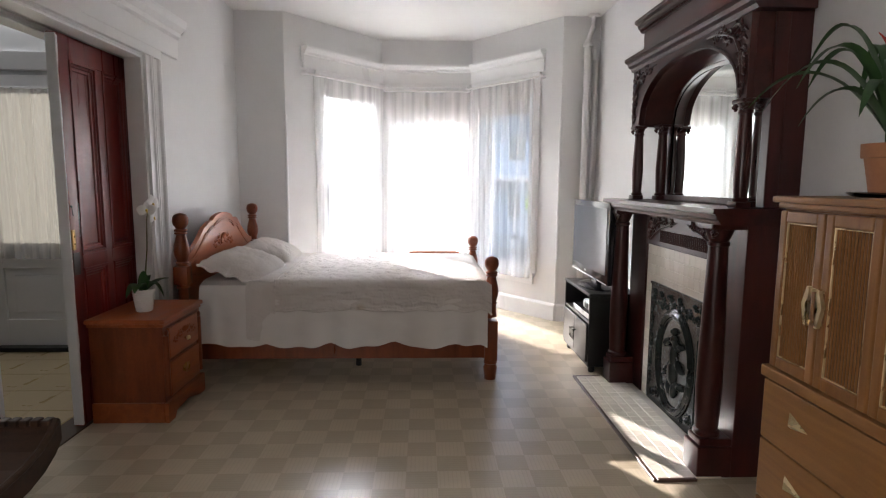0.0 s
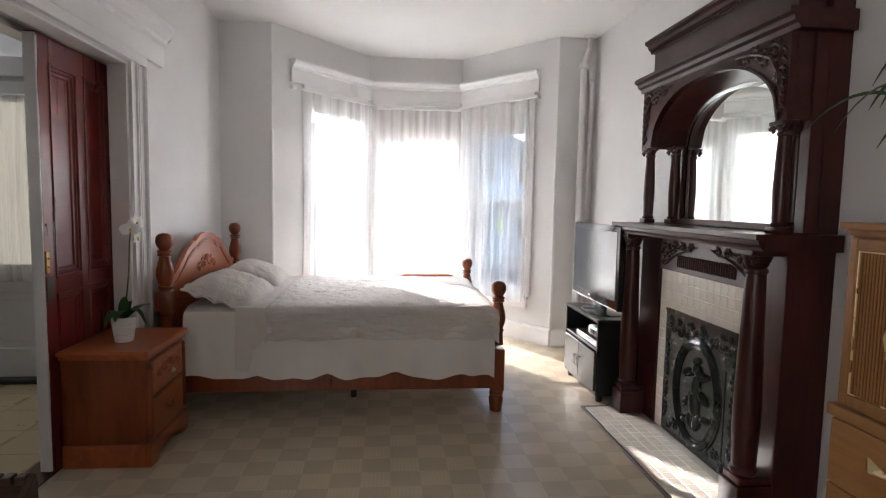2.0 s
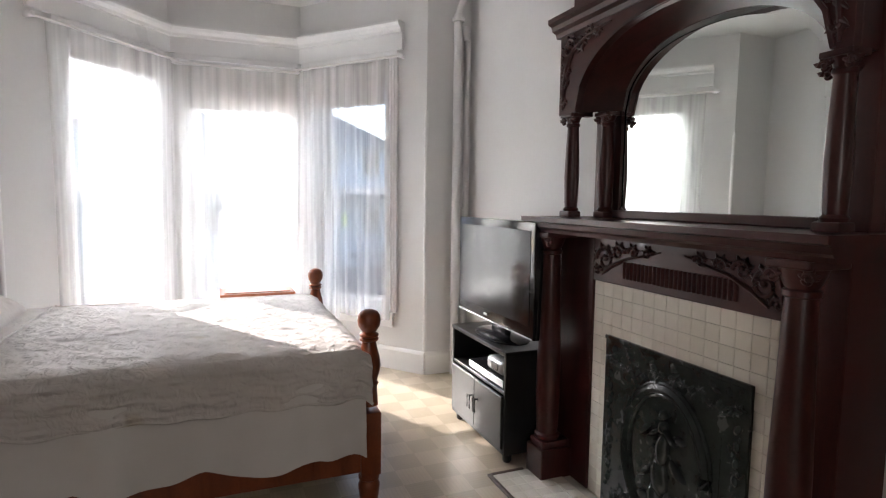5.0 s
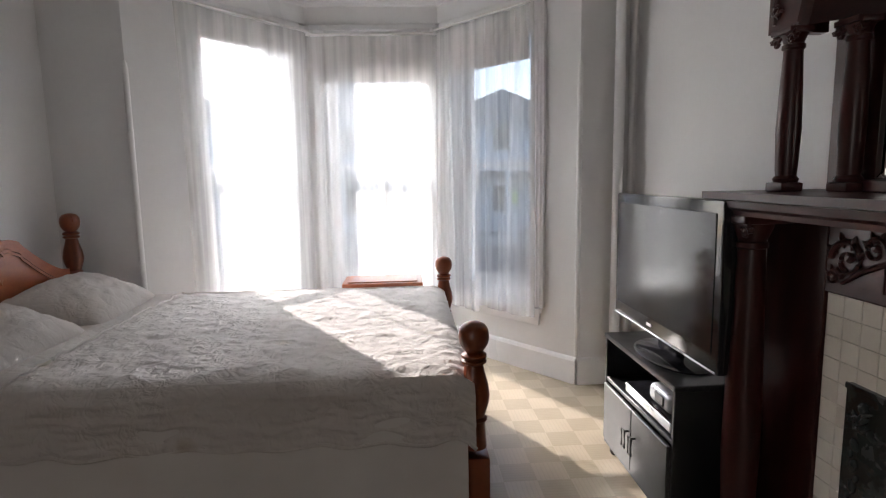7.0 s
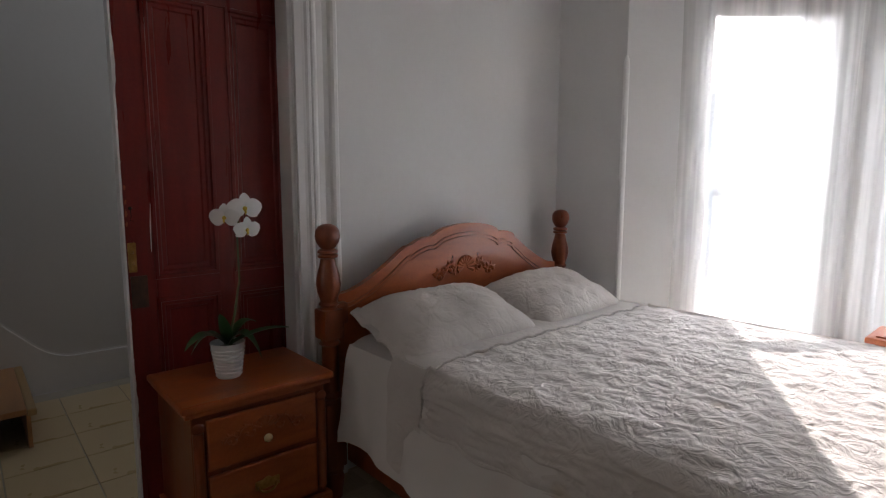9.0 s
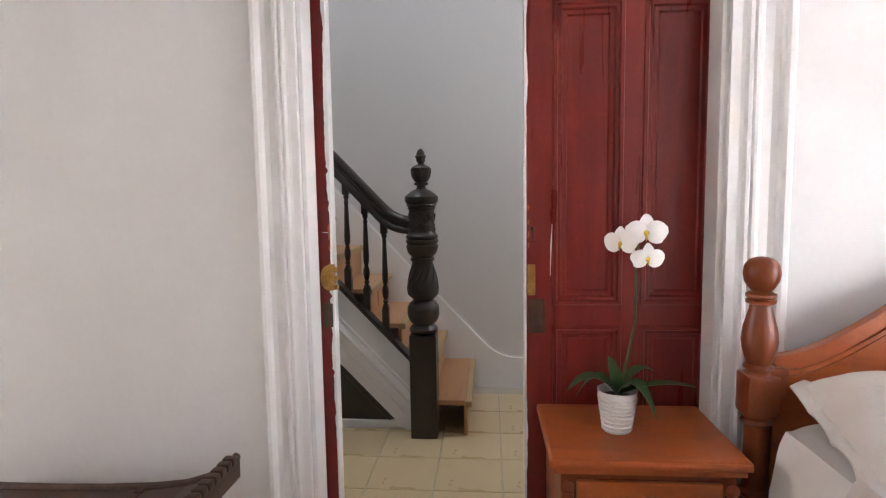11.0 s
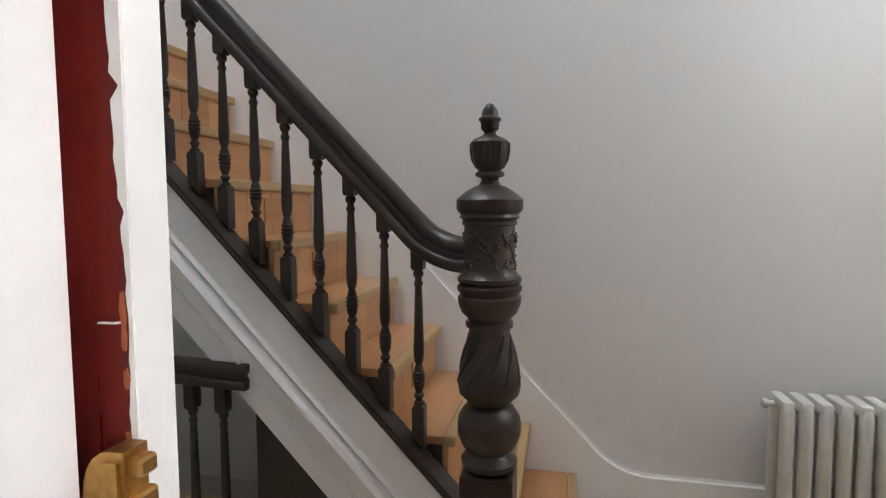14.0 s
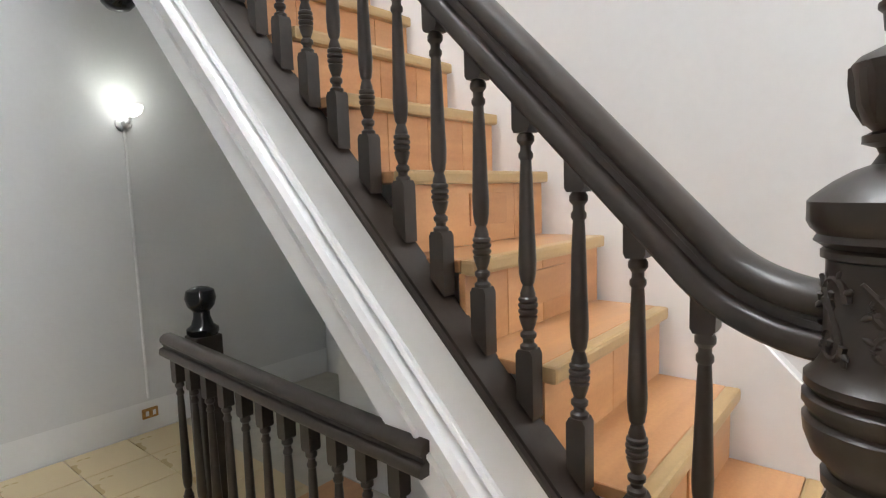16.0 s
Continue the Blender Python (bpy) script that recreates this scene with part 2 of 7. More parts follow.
def quilt_material(name, spots_on, puff, crinkle):
    """Stitched cotton: puffs between stitch lines, petal rings round faded blossoms, and crinkles."""
    m, n, l, b = nodes_of(name)
    tc = n.new("ShaderNodeTexCoord")
    warp = n.new("ShaderNodeTexNoise")
    warp.inputs["Scale"].default_value, warp.inputs["Detail"].default_value = 5.0, 3
    l.new(tc.outputs["Object"], warp.inputs["Vector"])
    bent = n.new("ShaderNodeMix")
    bent.data_type, bent.blend_type = "RGBA", "LINEAR_LIGHT"
    bent.inputs[0].default_value = 0.06
    l.new(tc.outputs["Object"], bent.inputs[6])
    l.new(warp.outputs["Color"], bent.inputs[7])
    cells = n.new("ShaderNodeTexVoronoi")
    cells.feature = "DISTANCE_TO_EDGE"
    cells.inputs["Scale"].default_value = 11.0
    l.new(bent.outputs[2], cells.inputs["Vector"])
    seam = n.new("ShaderNodeMapRange")
    seam.interpolation_type = "SMOOTHSTEP"
    seam.inputs["From Max"].default_value = 0.16
    seam.inputs["To Max"].default_value = puff
    l.new(cells.outputs["Distance"], seam.inputs["Value"])
    fine = n.new("ShaderNodeTexNoise")
    fine.inputs["Scale"].default_value, fine.inputs["Detail"].default_value, fine.inputs["Distortion"].default_value = 19, 6, 2.2
    l.new(tc.outputs["Object"], fine.inputs["Vector"])
    blossom = n.new("ShaderNodeTexVoronoi")
    blossom.inputs["Scale"].default_value = 2.7
    l.new(bent.outputs[2], blossom.inputs["Vector"])
    ring = n.new("ShaderNodeMath")
    ring.operation = "SINE"
    turns = n.new("ShaderNodeMath")
    turns.operation = "MULTIPLY"
    turns.inputs[1].default_value = 46.0
    l.new(blossom.outputs["Distance"], turns.inputs[0])
    l.new(turns.outputs[0], ring.inputs[0])
    near = n.new("ShaderNodeMapRange")
    near.inputs["From Min"].default_value, near.inputs["From Max"].default_value = 0.08, 0.42
    near.inputs["To Min"].default_value, near.inputs["To Max"].default_value = 0.16 * spots_on, 0.0
    l.new(blossom.outputs["Distance"], near.inputs["Value"])
    petals = n.new("ShaderNodeMath")
    petals.operation = "MULTIPLY_ADD"
    l.new(ring.outputs[0], petals.inputs[0])
    l.new(near.outputs["Result"], petals.inputs[1])
    l.new(seam.outputs["Result"], petals.inputs[2])
    height = n.new("ShaderNodeMath")
    height.operation = "MULTIPLY_ADD"
    height.inputs[1].default_value = crinkle
    l.new(fine.outputs["Fac"], height.inputs[0])
    l.new(petals.outputs[0], height.inputs[2])
    spots = n.new("ShaderNodeValToRGB")
    spots.color_ramp.elements[0].position, spots.color_ramp.elements[0].color = 0.02, (0.60 - 0.06 * spots_on, 0.575 - 0.125 * spots_on, 0.55 - 0.20 * spots_on, 1)
    spots.color_ramp.elements[1].position, spots.color_ramp.elements[1].color = 0.14, (0.655, 0.612, 0.58, 1)
    l.new(blossom.outputs["Distance"], spots.inputs["Fac"])
    drift = n.new("ShaderNodeMix")
    drift.data_type, drift.blend_type = "RGBA", "MULTIPLY"
    drift.inputs[0].default_value = 0.30
    l.new(spots.outputs["Color"], drift.inputs[6])
    tone = n.new("ShaderNodeValToRGB")
    tone.color_ramp.elements[0].position, tone.color_ramp.elements[0].color = 0.35, (0.78, 0.75, 0.73, 1)
    tone.color_ramp.elements[1].position, tone.color_ramp.elements[1].color = 0.62, (1, 1, 1, 1)
    l.new(warp.outputs["Fac"], tone.inputs["Fac"])
    l.new(tone.outputs["Color"], drift.inputs[7])
    l.new(drift.outputs[2], b.inputs["Base Color"])
    b.inputs["Roughness"].default_value = 0.9
    bp = n.new("ShaderNodeBump")
    bp.inputs["Strength"].default_value, bp.inputs["Distance"].default_value = 0.8, 0.011
    l.new(height.outputs[0], bp.inputs["Height"])
    l.new(bp.outputs["Normal"], b.inputs["Normal"])
    return m


def sheer_material():
    m, n, l, b = nodes_of("sheer_curtain")
    out = n["Material Output"]
    tr = n.new("ShaderNodeBsdfTransparent")
    tr.inputs["Color"].default_value = (0.98, 0.98, 1.0, 1)
    tl = n.new("ShaderNodeBsdfTranslucent")
    tl.inputs["Color"].default_value = (0.93, 0.93, 0.91, 1)
    df = n.new("ShaderNodeBsdfDiffuse")
    df.inputs["Color"].default_value = (0.92, 0.92, 0.90, 1)
    cloth = n.new("ShaderNodeMixShader")
    cloth.inputs[0].default_value = 0.4
    l.new(tl.outputs[0], cloth.inputs[1])
    l.new(df.outputs[0], cloth.inputs[2])
    mix = n.new("ShaderNodeMixShader")
    tc = n.new("ShaderNodeTexCoord")
    nz = n.new("ShaderNodeTexNoise")
    nz.inputs["Scale"].default_value, nz.inputs["Detail"].default_value = 1.0, 3.0
    upright = n.new("ShaderNodeMapping")
    upright.inputs["Scale"].default_value = (15, 15, 0.4)
    l.new(tc.outputs["Object"], upright.inputs["Vector"])
    l.new(upright.outputs["Vector"], nz.inputs["Vector"])
    mr = n.new("ShaderNodeMapRange")
    mr.inputs["From Min"].default_value, mr.inputs["From Max"].default_value = 0.36, 0.66
    mr.inputs["To Min"].default_value, mr.inputs["To Max"].default_value = 0.36, 0.60
    l.new(nz.outputs["Fac"], mr.inputs["Value"])
    l.new(mr.outputs["Result"], mix.inputs[0])
    l.new(tr.outputs[0], mix.inputs[1])
    l.new(cloth.outputs[0], mix.inputs[2])
    l.new(mix.outputs[0], out.inputs["Surface"])
    return m


def glass_material(name, rough=0.0):
    m, n, l, b = nodes_of(name)
    b.inputs["Base Color"].default_value = (0.97, 0.99, 1, 1)
    b.inputs["Roughness"].default_value = rough
    b.inputs["Transmission Weight"].default_value = 1.0
    b.inputs["IOR"].default_value = 1.05
    return m


def mirror_material():
    m, n, l, b = nodes_of("mirror_silver")
    b.inputs["Base Color"].default_value = (0.80, 0.84, 0.81, 1)
    b.inputs["Metallic"].default_value = 1.0
    b.inputs["Roughness"].default_value = 0.015
    return m


def glow_material(name, colour, strength):
    m, n, l, b = nodes_of(name)
    b.inputs["Base Color"].default_value = rgb(colour)
    b.inputs["Emission Color"].default_value = rgb(colour)
    b.inputs["Emission Strength"].default_value = strength
    return m


VINYL, QUILT, SHAM = vinyl_material(), quilt_material("stitched_quilt", 1.0, 0.16, 1.1), quilt_material("stitched_sham", 0.0, 0.12, 0.42)
SHEER, GLASS, MIRROR = sheer_material(), glass_material("window_glass"), mirror_material()

# ---- building helpers ----
OFFSET = {}


def thing(name, base, label="", category="", group="", kind=""):
    """An Empty at its base; its parts are built in world metres and shifted."""
    ob = new(name)
    ob.location = base
    ob.empty_display_size = 0.05
    OFFSET[ob.name] = Vector(base)
    return tagged(ob, label, category, group, kind)


def part(name, bm, material, parent=None, label="", smooth=False):
    off = OFFSET.get(parent.name, Vector((0, 0, 0))) if parent else Vector((0, 0, 0))
    bmesh.ops.recalc_face_normals(bm, faces=bm.faces)
    me = bpy.data.meshes.new(name)
    if off.length:
        bmesh.ops.translate(bm, verts=bm.verts, vec=-off)
    bm.to_mesh(me)
    bm.free()
    if smooth:
        for p in me.polygons:
            p.use_smooth = True
        me.set_sharp_from_angle(angle=radians(38))
    me.materials.append(material)
    ob = new(name, me)
    if parent:
        ob.parent = parent
        OFFSET[ob.name] = off
    if label:
        tagged(ob, label)
    return ob


def single(name, bm, material, label, category, group="", kind="", smooth=False):
    return tagged(part(name, bm, material, smooth=smooth), label, category, group, kind)


def setting(name, bm, material, smooth=False, label="", category=""):
    return tagged(part(name, bm, material, smooth=smooth), label, category, "", "structure")


def B():
    return bmesh.new()


def box(bm, x0, x1, y0, y1, z0, z1, bevel=0.0):
    t = bmesh.new()
    bmesh.ops.create_cube(t, size=1.0)
    for v in t.verts:
        v.co = Vector((x0 + (v.co.x + 0.5) * (x1 - x0), y0 + (v.co.y + 0.5) * (y1 - y0), z0 + (v.co.z + 0.5) * (z1 - z0)))
    if bevel:
        bmesh.ops.bevel(t, geom=t.edges[:], offset=bevel, segments=1 if bevel < 0.004 else 2, affect="EDGES", profile=0.6)
    me = bpy.data.meshes.new("t")
    t.to_mesh(me)
    t.free()
    bm.from_mesh(me)
    bpy.data.meshes.remove(me)
    return bm


def lathe(bm, profile, at=(0, 0, 0), seg=20, turn=None):
    """Turned shape round the upright axis through at; profile rows (radius, height). turn: a matrix put on it."""
    rings, vs = [], []
    for r, z in profile:
        ring = [bm.verts.new((r * math.cos(2 * math.pi * i / seg), r * math.sin(2 * math.pi * i / seg), z)) for i in range(seg)]
        rings.append(ring)
        vs += ring
    for a, b in zip(rings, rings[1:]):
        for i in range(seg):
            bm.faces.new((a[i], a[(i + 1) % seg], b[(i + 1) % seg], b[i]))
    bm.faces.new(rings[0][::-1])
    bm.faces.new(rings[-1])
    m = Matrix.Translation(at) @ (turn if turn else Matrix())
    bmesh.ops.transform(bm, matrix=m, verts=vs)
    return bm


def prism(bm, outline, frame_m, depth):
    """An outline in the plane (u, v) pushed depth along w; frame_m maps (u, v, w) to the world."""
    a = [bm.verts.new(frame_m @ Vector((u, v, 0))) for u, v in outline]
    b = [bm.verts.new(frame_m @ Vector((u, v, depth))) for u, v in outline]
    k = len(outline)
    for i in range(k):
        bm.faces.new((a[i], a[(i + 1) % k], b[(i + 1) % k], b[i]))
    fa, fb = bm.faces.new(a[::-1]), bm.faces.new(b)
    if k > 4:
        bmesh.ops.triangulate(bm, faces=[fa, fb])
    return bm


def axes(u, v, w, o=(0, 0, 0)):
    m = Matrix((u, v, w)).transposed().to_4x4()
    m.translation = Vector(o)
    return m


YZ = lambda x: axes((0, 1, 0), (0, 0, 1), (1, 0, 0), (x, 0, 0))   # outline in (y, z), pushed along +x
XZ = lambda y: axes((1, 0, 0), (0, 0, 1), (0, 1, 0), (0, y, 0))   # outline in (x, z), pushed along +y


def sweep(bm, profile, path, up=Vector((0, 0, 1)), closed=False):
    """Profile rows (out, up) carried along a path; out is to the right of the way."""
    pts = [Vector(p) for p in path]
    rings = []
    for i, p in enumerate(pts):
        d0 = (p - pts[i - 1]).normalized() if i else (pts[1] - p).normalized()
        d1 = (pts[i + 1] - p).normalized() if i < len(pts) - 1 else d0
        d = (d0 + d1).normalized()
        side = d.cross(up).normalized()
        u = side.cross(d).normalized()
        k = 1 / max(0.3, d.dot(d1))
        rings.append([bm.verts.new(p + side * a * k + u * b) for a, b in profile])
    n = len(profile)
    for a, b in zip(rings, rings[1:]):
        for i in range(n):
            bm.faces.new((a[i], a[(i + 1) % n], b[(i + 1) % n], b[i]))
    bm.faces.new(rings[0][::-1])
    bm.faces.new(rings[-1])
    return bm


def tube(bm, path, radius, seg=8):
    """Round rod along a path; radius a number or one per point."""
    pts = [Vector(p) for p in path]
    rs = radius if isinstance(radius, (list, tuple)) else [radius] * len(pts)
    rings = []
    for i, p in enumerate(pts):
        d = (pts[min(i + 1, len(pts) - 1)] - pts[max(i - 1, 0)]).normalized()
        q = d.to_track_quat("Z", "Y").to_matrix()
        rings.append([bm.verts.new(p + q @ Vector((rs[i] * math.cos(2 * math.pi * j / seg), rs[i] * math.sin(2 * math.pi * j / seg), 0))) for j in range(seg)])
    for a, b in zip(rings, rings[1:]):
        for i in range(seg):
            bm.faces.new((a[i], a[(i + 1) % seg], b[(i + 1) % seg], b[i]))
    bm.faces.new(rings[0][::-1])
    bm.faces.new(rings[-1])
    return bm


def scroll(bm, centre, u, v, size, turns=1.3, r=0.007, flip=1, tail=0.0):
    """A carved acanthus curl: a tapering spiral with leaf lobes, in the plane of u and v."""
    c, u, v = Vector(centre), Vector(u), Vector(v)
    path, rad = [], []
    for i in range(22):
        f = i / 21
        a = flip * (f * turns * 2 * math.pi)
        rr = size * (1 - 0.82 * f)
        path.append(c + u * rr * math.cos(a) + v * rr * math.sin(a))
        rad.append(r * (1.0 - 0.45 * f))
    tube(bm, path, rad, 6)
    w = u.cross(v)
    bmesh.ops.create_icosphere(bm, subdivisions=1, radius=r * 1.5, matrix=Matrix.Translation(path[-1]))
    for k in range(4):
        a = flip * (0.4 + k * 0.75)
        p = c + (u * math.cos(a) + v * math.sin(a)) * size * (1.06 - 0.1 * k)
        m = Matrix.Translation(p) @ (u * math.cos(a) + v * math.sin(a)).to_track_quat("Z", "Y").to_matrix().to_4x4() @ Matrix.Diagonal((r * 0.9, r * 0.9, r * 2.4, 1))
        bmesh.ops.create_icosphere(bm, subdivisions=1, radius=1.0, matrix=m)


# ---- room shell ----
XL, XR, YB, YF, CEILZ = -1.68, 1.72, -0.9, 6.65, 2.91
XH0, XH1 = -2.0, -3.72          # hall: near face of the dividing wall, far wall
AL, AR, BL, BR = Vector((-1.23, YF)), Vector((1.37, YF)), Vector((-0.40, 7.65)), Vector((0.60, 7.62))
DOOR0, DOOR1, DOORZ = 3.56, 4.91, 2.13

setting("floor", prism(B(), [(XL - 0.15, YB), (XR + 0.2, YB), (XR + 0.2, YF + 0.05), (AR.x + 0.05, YF + 0.05), (BR.x + 0.05, BR.y + 0.05), (BL.x - 0.05, BL.y + 0.05), (AL.x - 0.05, YF + 0.05), (XL - 0.15, YF + 0.05)],
                       axes((1, 0, 0), (0, 1, 0), (0, 0, 1), (0, 0, -0.06)), 0.06), VINYL, label="beige sheet vinyl floor printed with squares", category="floor")
bm = B()
box(bm, XL - 0.45, XR + 0.3, YB - 0.2, 8.0, CEILZ, CEILZ + 0.15)
setting("ceiling", bm, CEIL, label="white painted plaster ceiling", category="ceiling")
bm = B()
box(bm, XR, XR + 0.2, YB, YF + 0.2, -0.06, CEILZ)
setting("wall_east", bm, WALL, label="white painted plaster wall", category="wall")
bm = B()
box(bm, XL - 0.32, XR + 0.2, YB - 0.2, YB, -0.06, CEILZ)
setting("wall_south", bm, WALL, label="white painted plaster wall", category="wall")
bm = B()
for x0, x1, d0 in ((XL - 0.10, XL, DOOR0), (XH0, XH0 + 0.10, 3.49)):
    box(bm, x0, x1, YB, -0.75, -0.06, CEILZ)
    box(bm, x0, x1, 0.05, d0, -0.06, CEILZ)
    box(bm, x0, x1, -0.75, 0.05, -0.06, 0.85)
    box(bm, x0, x1, -0.75, 0.05, 2.25, CEILZ)
    box(bm, x0, x1, DOOR1, YF + 0.2, -0.06, CEILZ)
    box(bm, x0, x1, d0, DOOR1, DOORZ, CEILZ)
box(bm, XH0 + 0.10, XL - 0.10, YB, -0.75, -0.06, CEILZ)
box(bm, XH0 + 0.10, XL - 0.10, 0.05, 2.7, -0.06, CEILZ)
box(bm, XH0 + 0.10, XL - 0.10, -0.75, 0.05, -0.06, 0.85)
box(bm, XH0 + 0.10, XL - 0.10, -0.75, 0.05, 2.25, CEILZ)
box(bm, XH0 + 0.10, XL - 0.10, 5.8, YF + 0.2, -0.06, CEILZ)
box(bm, XH0 + 0.10, XL - 0.10, 2.7, 5.8, DOORZ + 0.02, CEILZ)
setting("wall_west", bm, WALL, label="white painted wall with a pocket for sliding doors", category="wall")
bm = B()
box(bm, XL, AL.x, YF, YF + 0.35, -0.06, CEILZ)
setting("wall_north_west_pier", bm, WALL, label="white painted plaster pier beside the bay", category="wall")
bm = B()
box(bm, AR.x, XR, YF, YF + 0.35, -0.06, CEILZ)
setting("wall_north_east_pier", bm, WALL, label="white painted plaster pier beside the bay", category="wall")


def bay_frame(p, q):
    d = (q - p).normalized()
    return Matrix(((d.x, -d.y, 0, p.x), (d.y, d.x, 0, p.y), (0, 0, 1, 0), (0, 0, 0, 1))), (q - p).length


# each bay side: start, end, opening along it, sill and head
BAY = [("left", AL, BL, 0.46, 1.12, 0.42, 2.30), ("centre", BL, BR, 0.15, 0.86, 0.45, 2.30), ("right", BR, AR, 0.14, 0.88, 0.45, 2.30)]
for i, (tag, p, q, s0, s1, z0, z1) in enumerate(BAY):
    m, L = bay_frame(p, q)
    bm = B()
    ends = (0.0, L)
    box(bm, ends[0], s0, 0, 0.22, -0.06, CEILZ)
    box(bm, s1, ends[1], 0, 0.22, -0.06, CEILZ)
    box(bm, s0, s1, 0, 0.22, -0.06, z0)
    box(bm, s0, s1, 0, 0.22, z1, CEILZ)
    bm.transform(m)
    setting("bay_wall_%d" % (i + 1), bm, WALL, label="white painted bay window wall", category="wall")
    win = thing("window_%d" % (i + 1), m @ Vector((s0, 0.1, z0)), "white painted double-hung sash window in the bay", "window", kind="structure")
    mid = 1.40
    for nm, a, b_, n0 in (("upper_sash", mid - 0.02, z1, 0.13), ("lower_sash", z0, mid + 0.02, 0.09)):
        bm = B()
        sw = 0.08 if i == 0 else 0.06
        box(bm, s0, s0 + sw, n0, n0 + 0.035, a, b_, 0.004)
        box(bm, s1 - sw, s1, n0, n0 + 0.035, a, b_, 0.004)
        box(bm, s0 + sw, s1 - sw, n0 + 0.001, n0 + 0.034, a, a + (0.07 if nm == "lower_sash" else 0.04), 0.004)
        box(bm, s0 + sw, s1 - sw, n0 + 0.001, n0 + 0.034, b_ - 0.04, b_, 0.004)
        bm.transform(m)
        sash = part(nm, bm, TRIM, win)
        bm = B()
        box(bm, s0 + sw - 0.002, s1 - sw + 0.002, n0 + 0.014, n0 + 0.018, a + 0.03, b_ - 0.03)
        bm.transform(m)
        pane = part("pane", bm, GLASS, sash, "clear window glass")
        pane.visible_shadow = False
    bm = B()
    box(bm, s0 - 0.09, s1 + 0.09, -0.04, 0.09, z0 - 0.035, z0 - 0.002, 0.006)
    box(bm, s0 - 0.07, s1 + 0.07, -0.02, -0.001, z0 - 0.12, z0 - 0.036, 0.004)
    bm.transform(m)
    part("window_sill", bm, TRIM, win)
    bm = B()
    for a, b_ in ((s0 - 0.11, s0 - 0.002), (s1 + 0.002, s1 + 0.11)):
        box(bm, a, b_, -0.025, -0.001, z0, z1 + 0.10, 0.004)
        for k in range(3):
            box(bm, a + 0.014 + k * 0.029, a + 0.032 + k * 0.029, -0.033, -0.0255, z0 + 0.01, z1 + 0.08, 0.003)
    box(bm, s0 - 0.112, s1 + 0.112, -0.03, -0.001, z1 + 0.10, z1 + 0.14, 0.004)
    bm.transform(m)
    part("window_frame", bm, TRIM, win)

# Invented window, never in view, that gives the added fill lamp an opening.
win = thing("window_4", (XL - 0.12, -0.35, 0.85), "added unseen side window behind the walk's start, opening for the fill lamp", "window", kind="structure")
bm = B()
for a, b_, c_, d in ((-0.75, -0.69, 0.85, 2.25), (-0.01, 0.05, 0.85, 2.25), (-0.69, -0.01, 0.85, 0.91), (-0.69, -0.01, 2.19, 2.25), (-0.69, -0.01, 1.53, 1.57)):
    box(bm, XL - 0.14, XL - 0.09, a, b_, c_, d, 0.004)
part("window_frame", bm, TRIM, win)
bm = B()
box(bm, XL - 0.118, XL - 0.114, -0.70, 0.0, 0.9, 2.2)
pane = part("pane", bm, GLASS, win)
pane.visible_shadow = False

# continuous head cornice round the bay
def inset(d):
    """The bay line moved d into the room, with its four corners."""
    pts = [AL, BL, BR, AR]
    ns = []
    for a, b in zip(pts, pts[1:]):
        e = (b - a).normalized()
        ns.append(Vector((e.y, -e.x)))
    out = [AL + ns[0] * d]
    for k in (0, 1):
        bis = (ns[k] + ns[k + 1]).normalized()
        out.append(pts[k + 1] + bis * d / bis.dot(ns[k]))
    out.append(AR + ns[2] * d)
    return out


path = inset(0.002)
e0, e1 = (path[1] - path[0]).normalized(), (path[2] - path[3]).normalized()
path[0], path[3] = path[0] + e0 * 0.20, path[3] + e1 * 0.20
bm = B()
sweep(bm, [(0, 0), (0.03, 0), (0.03, 0.12), (0.045, 0.125), (0.05, 0.145), (0.075, 0.165), (0.085, 0.185), (0.085, 0.20), (0, 0.20)],
      [(v.x, v.y, 2.44) for v in path])
setting("bay_cornice_trim", bm, TRIM, label="white moulded head cornice round the bay", category="trim")
bm = B()
pb = inset(0.002)
sweep(bm, [(0, 0), (0.018, 0), (0.018, 0.15), (0.010, 0.165), (0, 0.175)], [(v.x, v.y, 0.0) for v in pb])
setting("baseboard_bay", bm, TRIM, label="white moulded baseboard", category="baseboard")
prof = [(0, 0), (0.018, 0), (0.018, 0.15), (0.010, 0.165), (0, 0.175)]
for nm, a, b_ in (("baseboard_pier_east", (AR.x, YF - 0.002, 0), (XR - 0.03, YF - 0.002, 0)), ("baseboard_pier_west", (XL, YF - 0.002, 0), (AL.x, YF - 0.002, 0)),
                  ("baseboard_west_south", (XL + 0.002, YB, 0), (XL + 0.002, DOOR0 - 0.19, 0)), ("baseboard_west_north", (XL + 0.002, DOOR1 + 0.2, 0), (XL + 0.002, YF, 0)),
                  ("baseboard_east_north", (XR - 0.002, YF, 0), (XR - 0.002, 5.12, 0)), ("baseboard_east_south", (XR - 0.002, 3.66, 0), (XR - 0.002, YB, 0))):
    bm = B()
    sweep(bm, prof, [a, b_])
    setting(nm, bm, TRIM, label="white moulded baseboard", category="baseboard")
for nm, c in (("corner_bead_west", AL), ("corner_bead_east", AR)):
    bm = B()
    lathe(bm, [(0.004, 0.18), (0.016, 0.19), (0.016, 1.95), (0.012, 1.98), (0.004, 2.0)], (c.x, c.y, 0), 12)
    setting(nm, bm, TRIM, True, "white rounded corner bead", "trim")

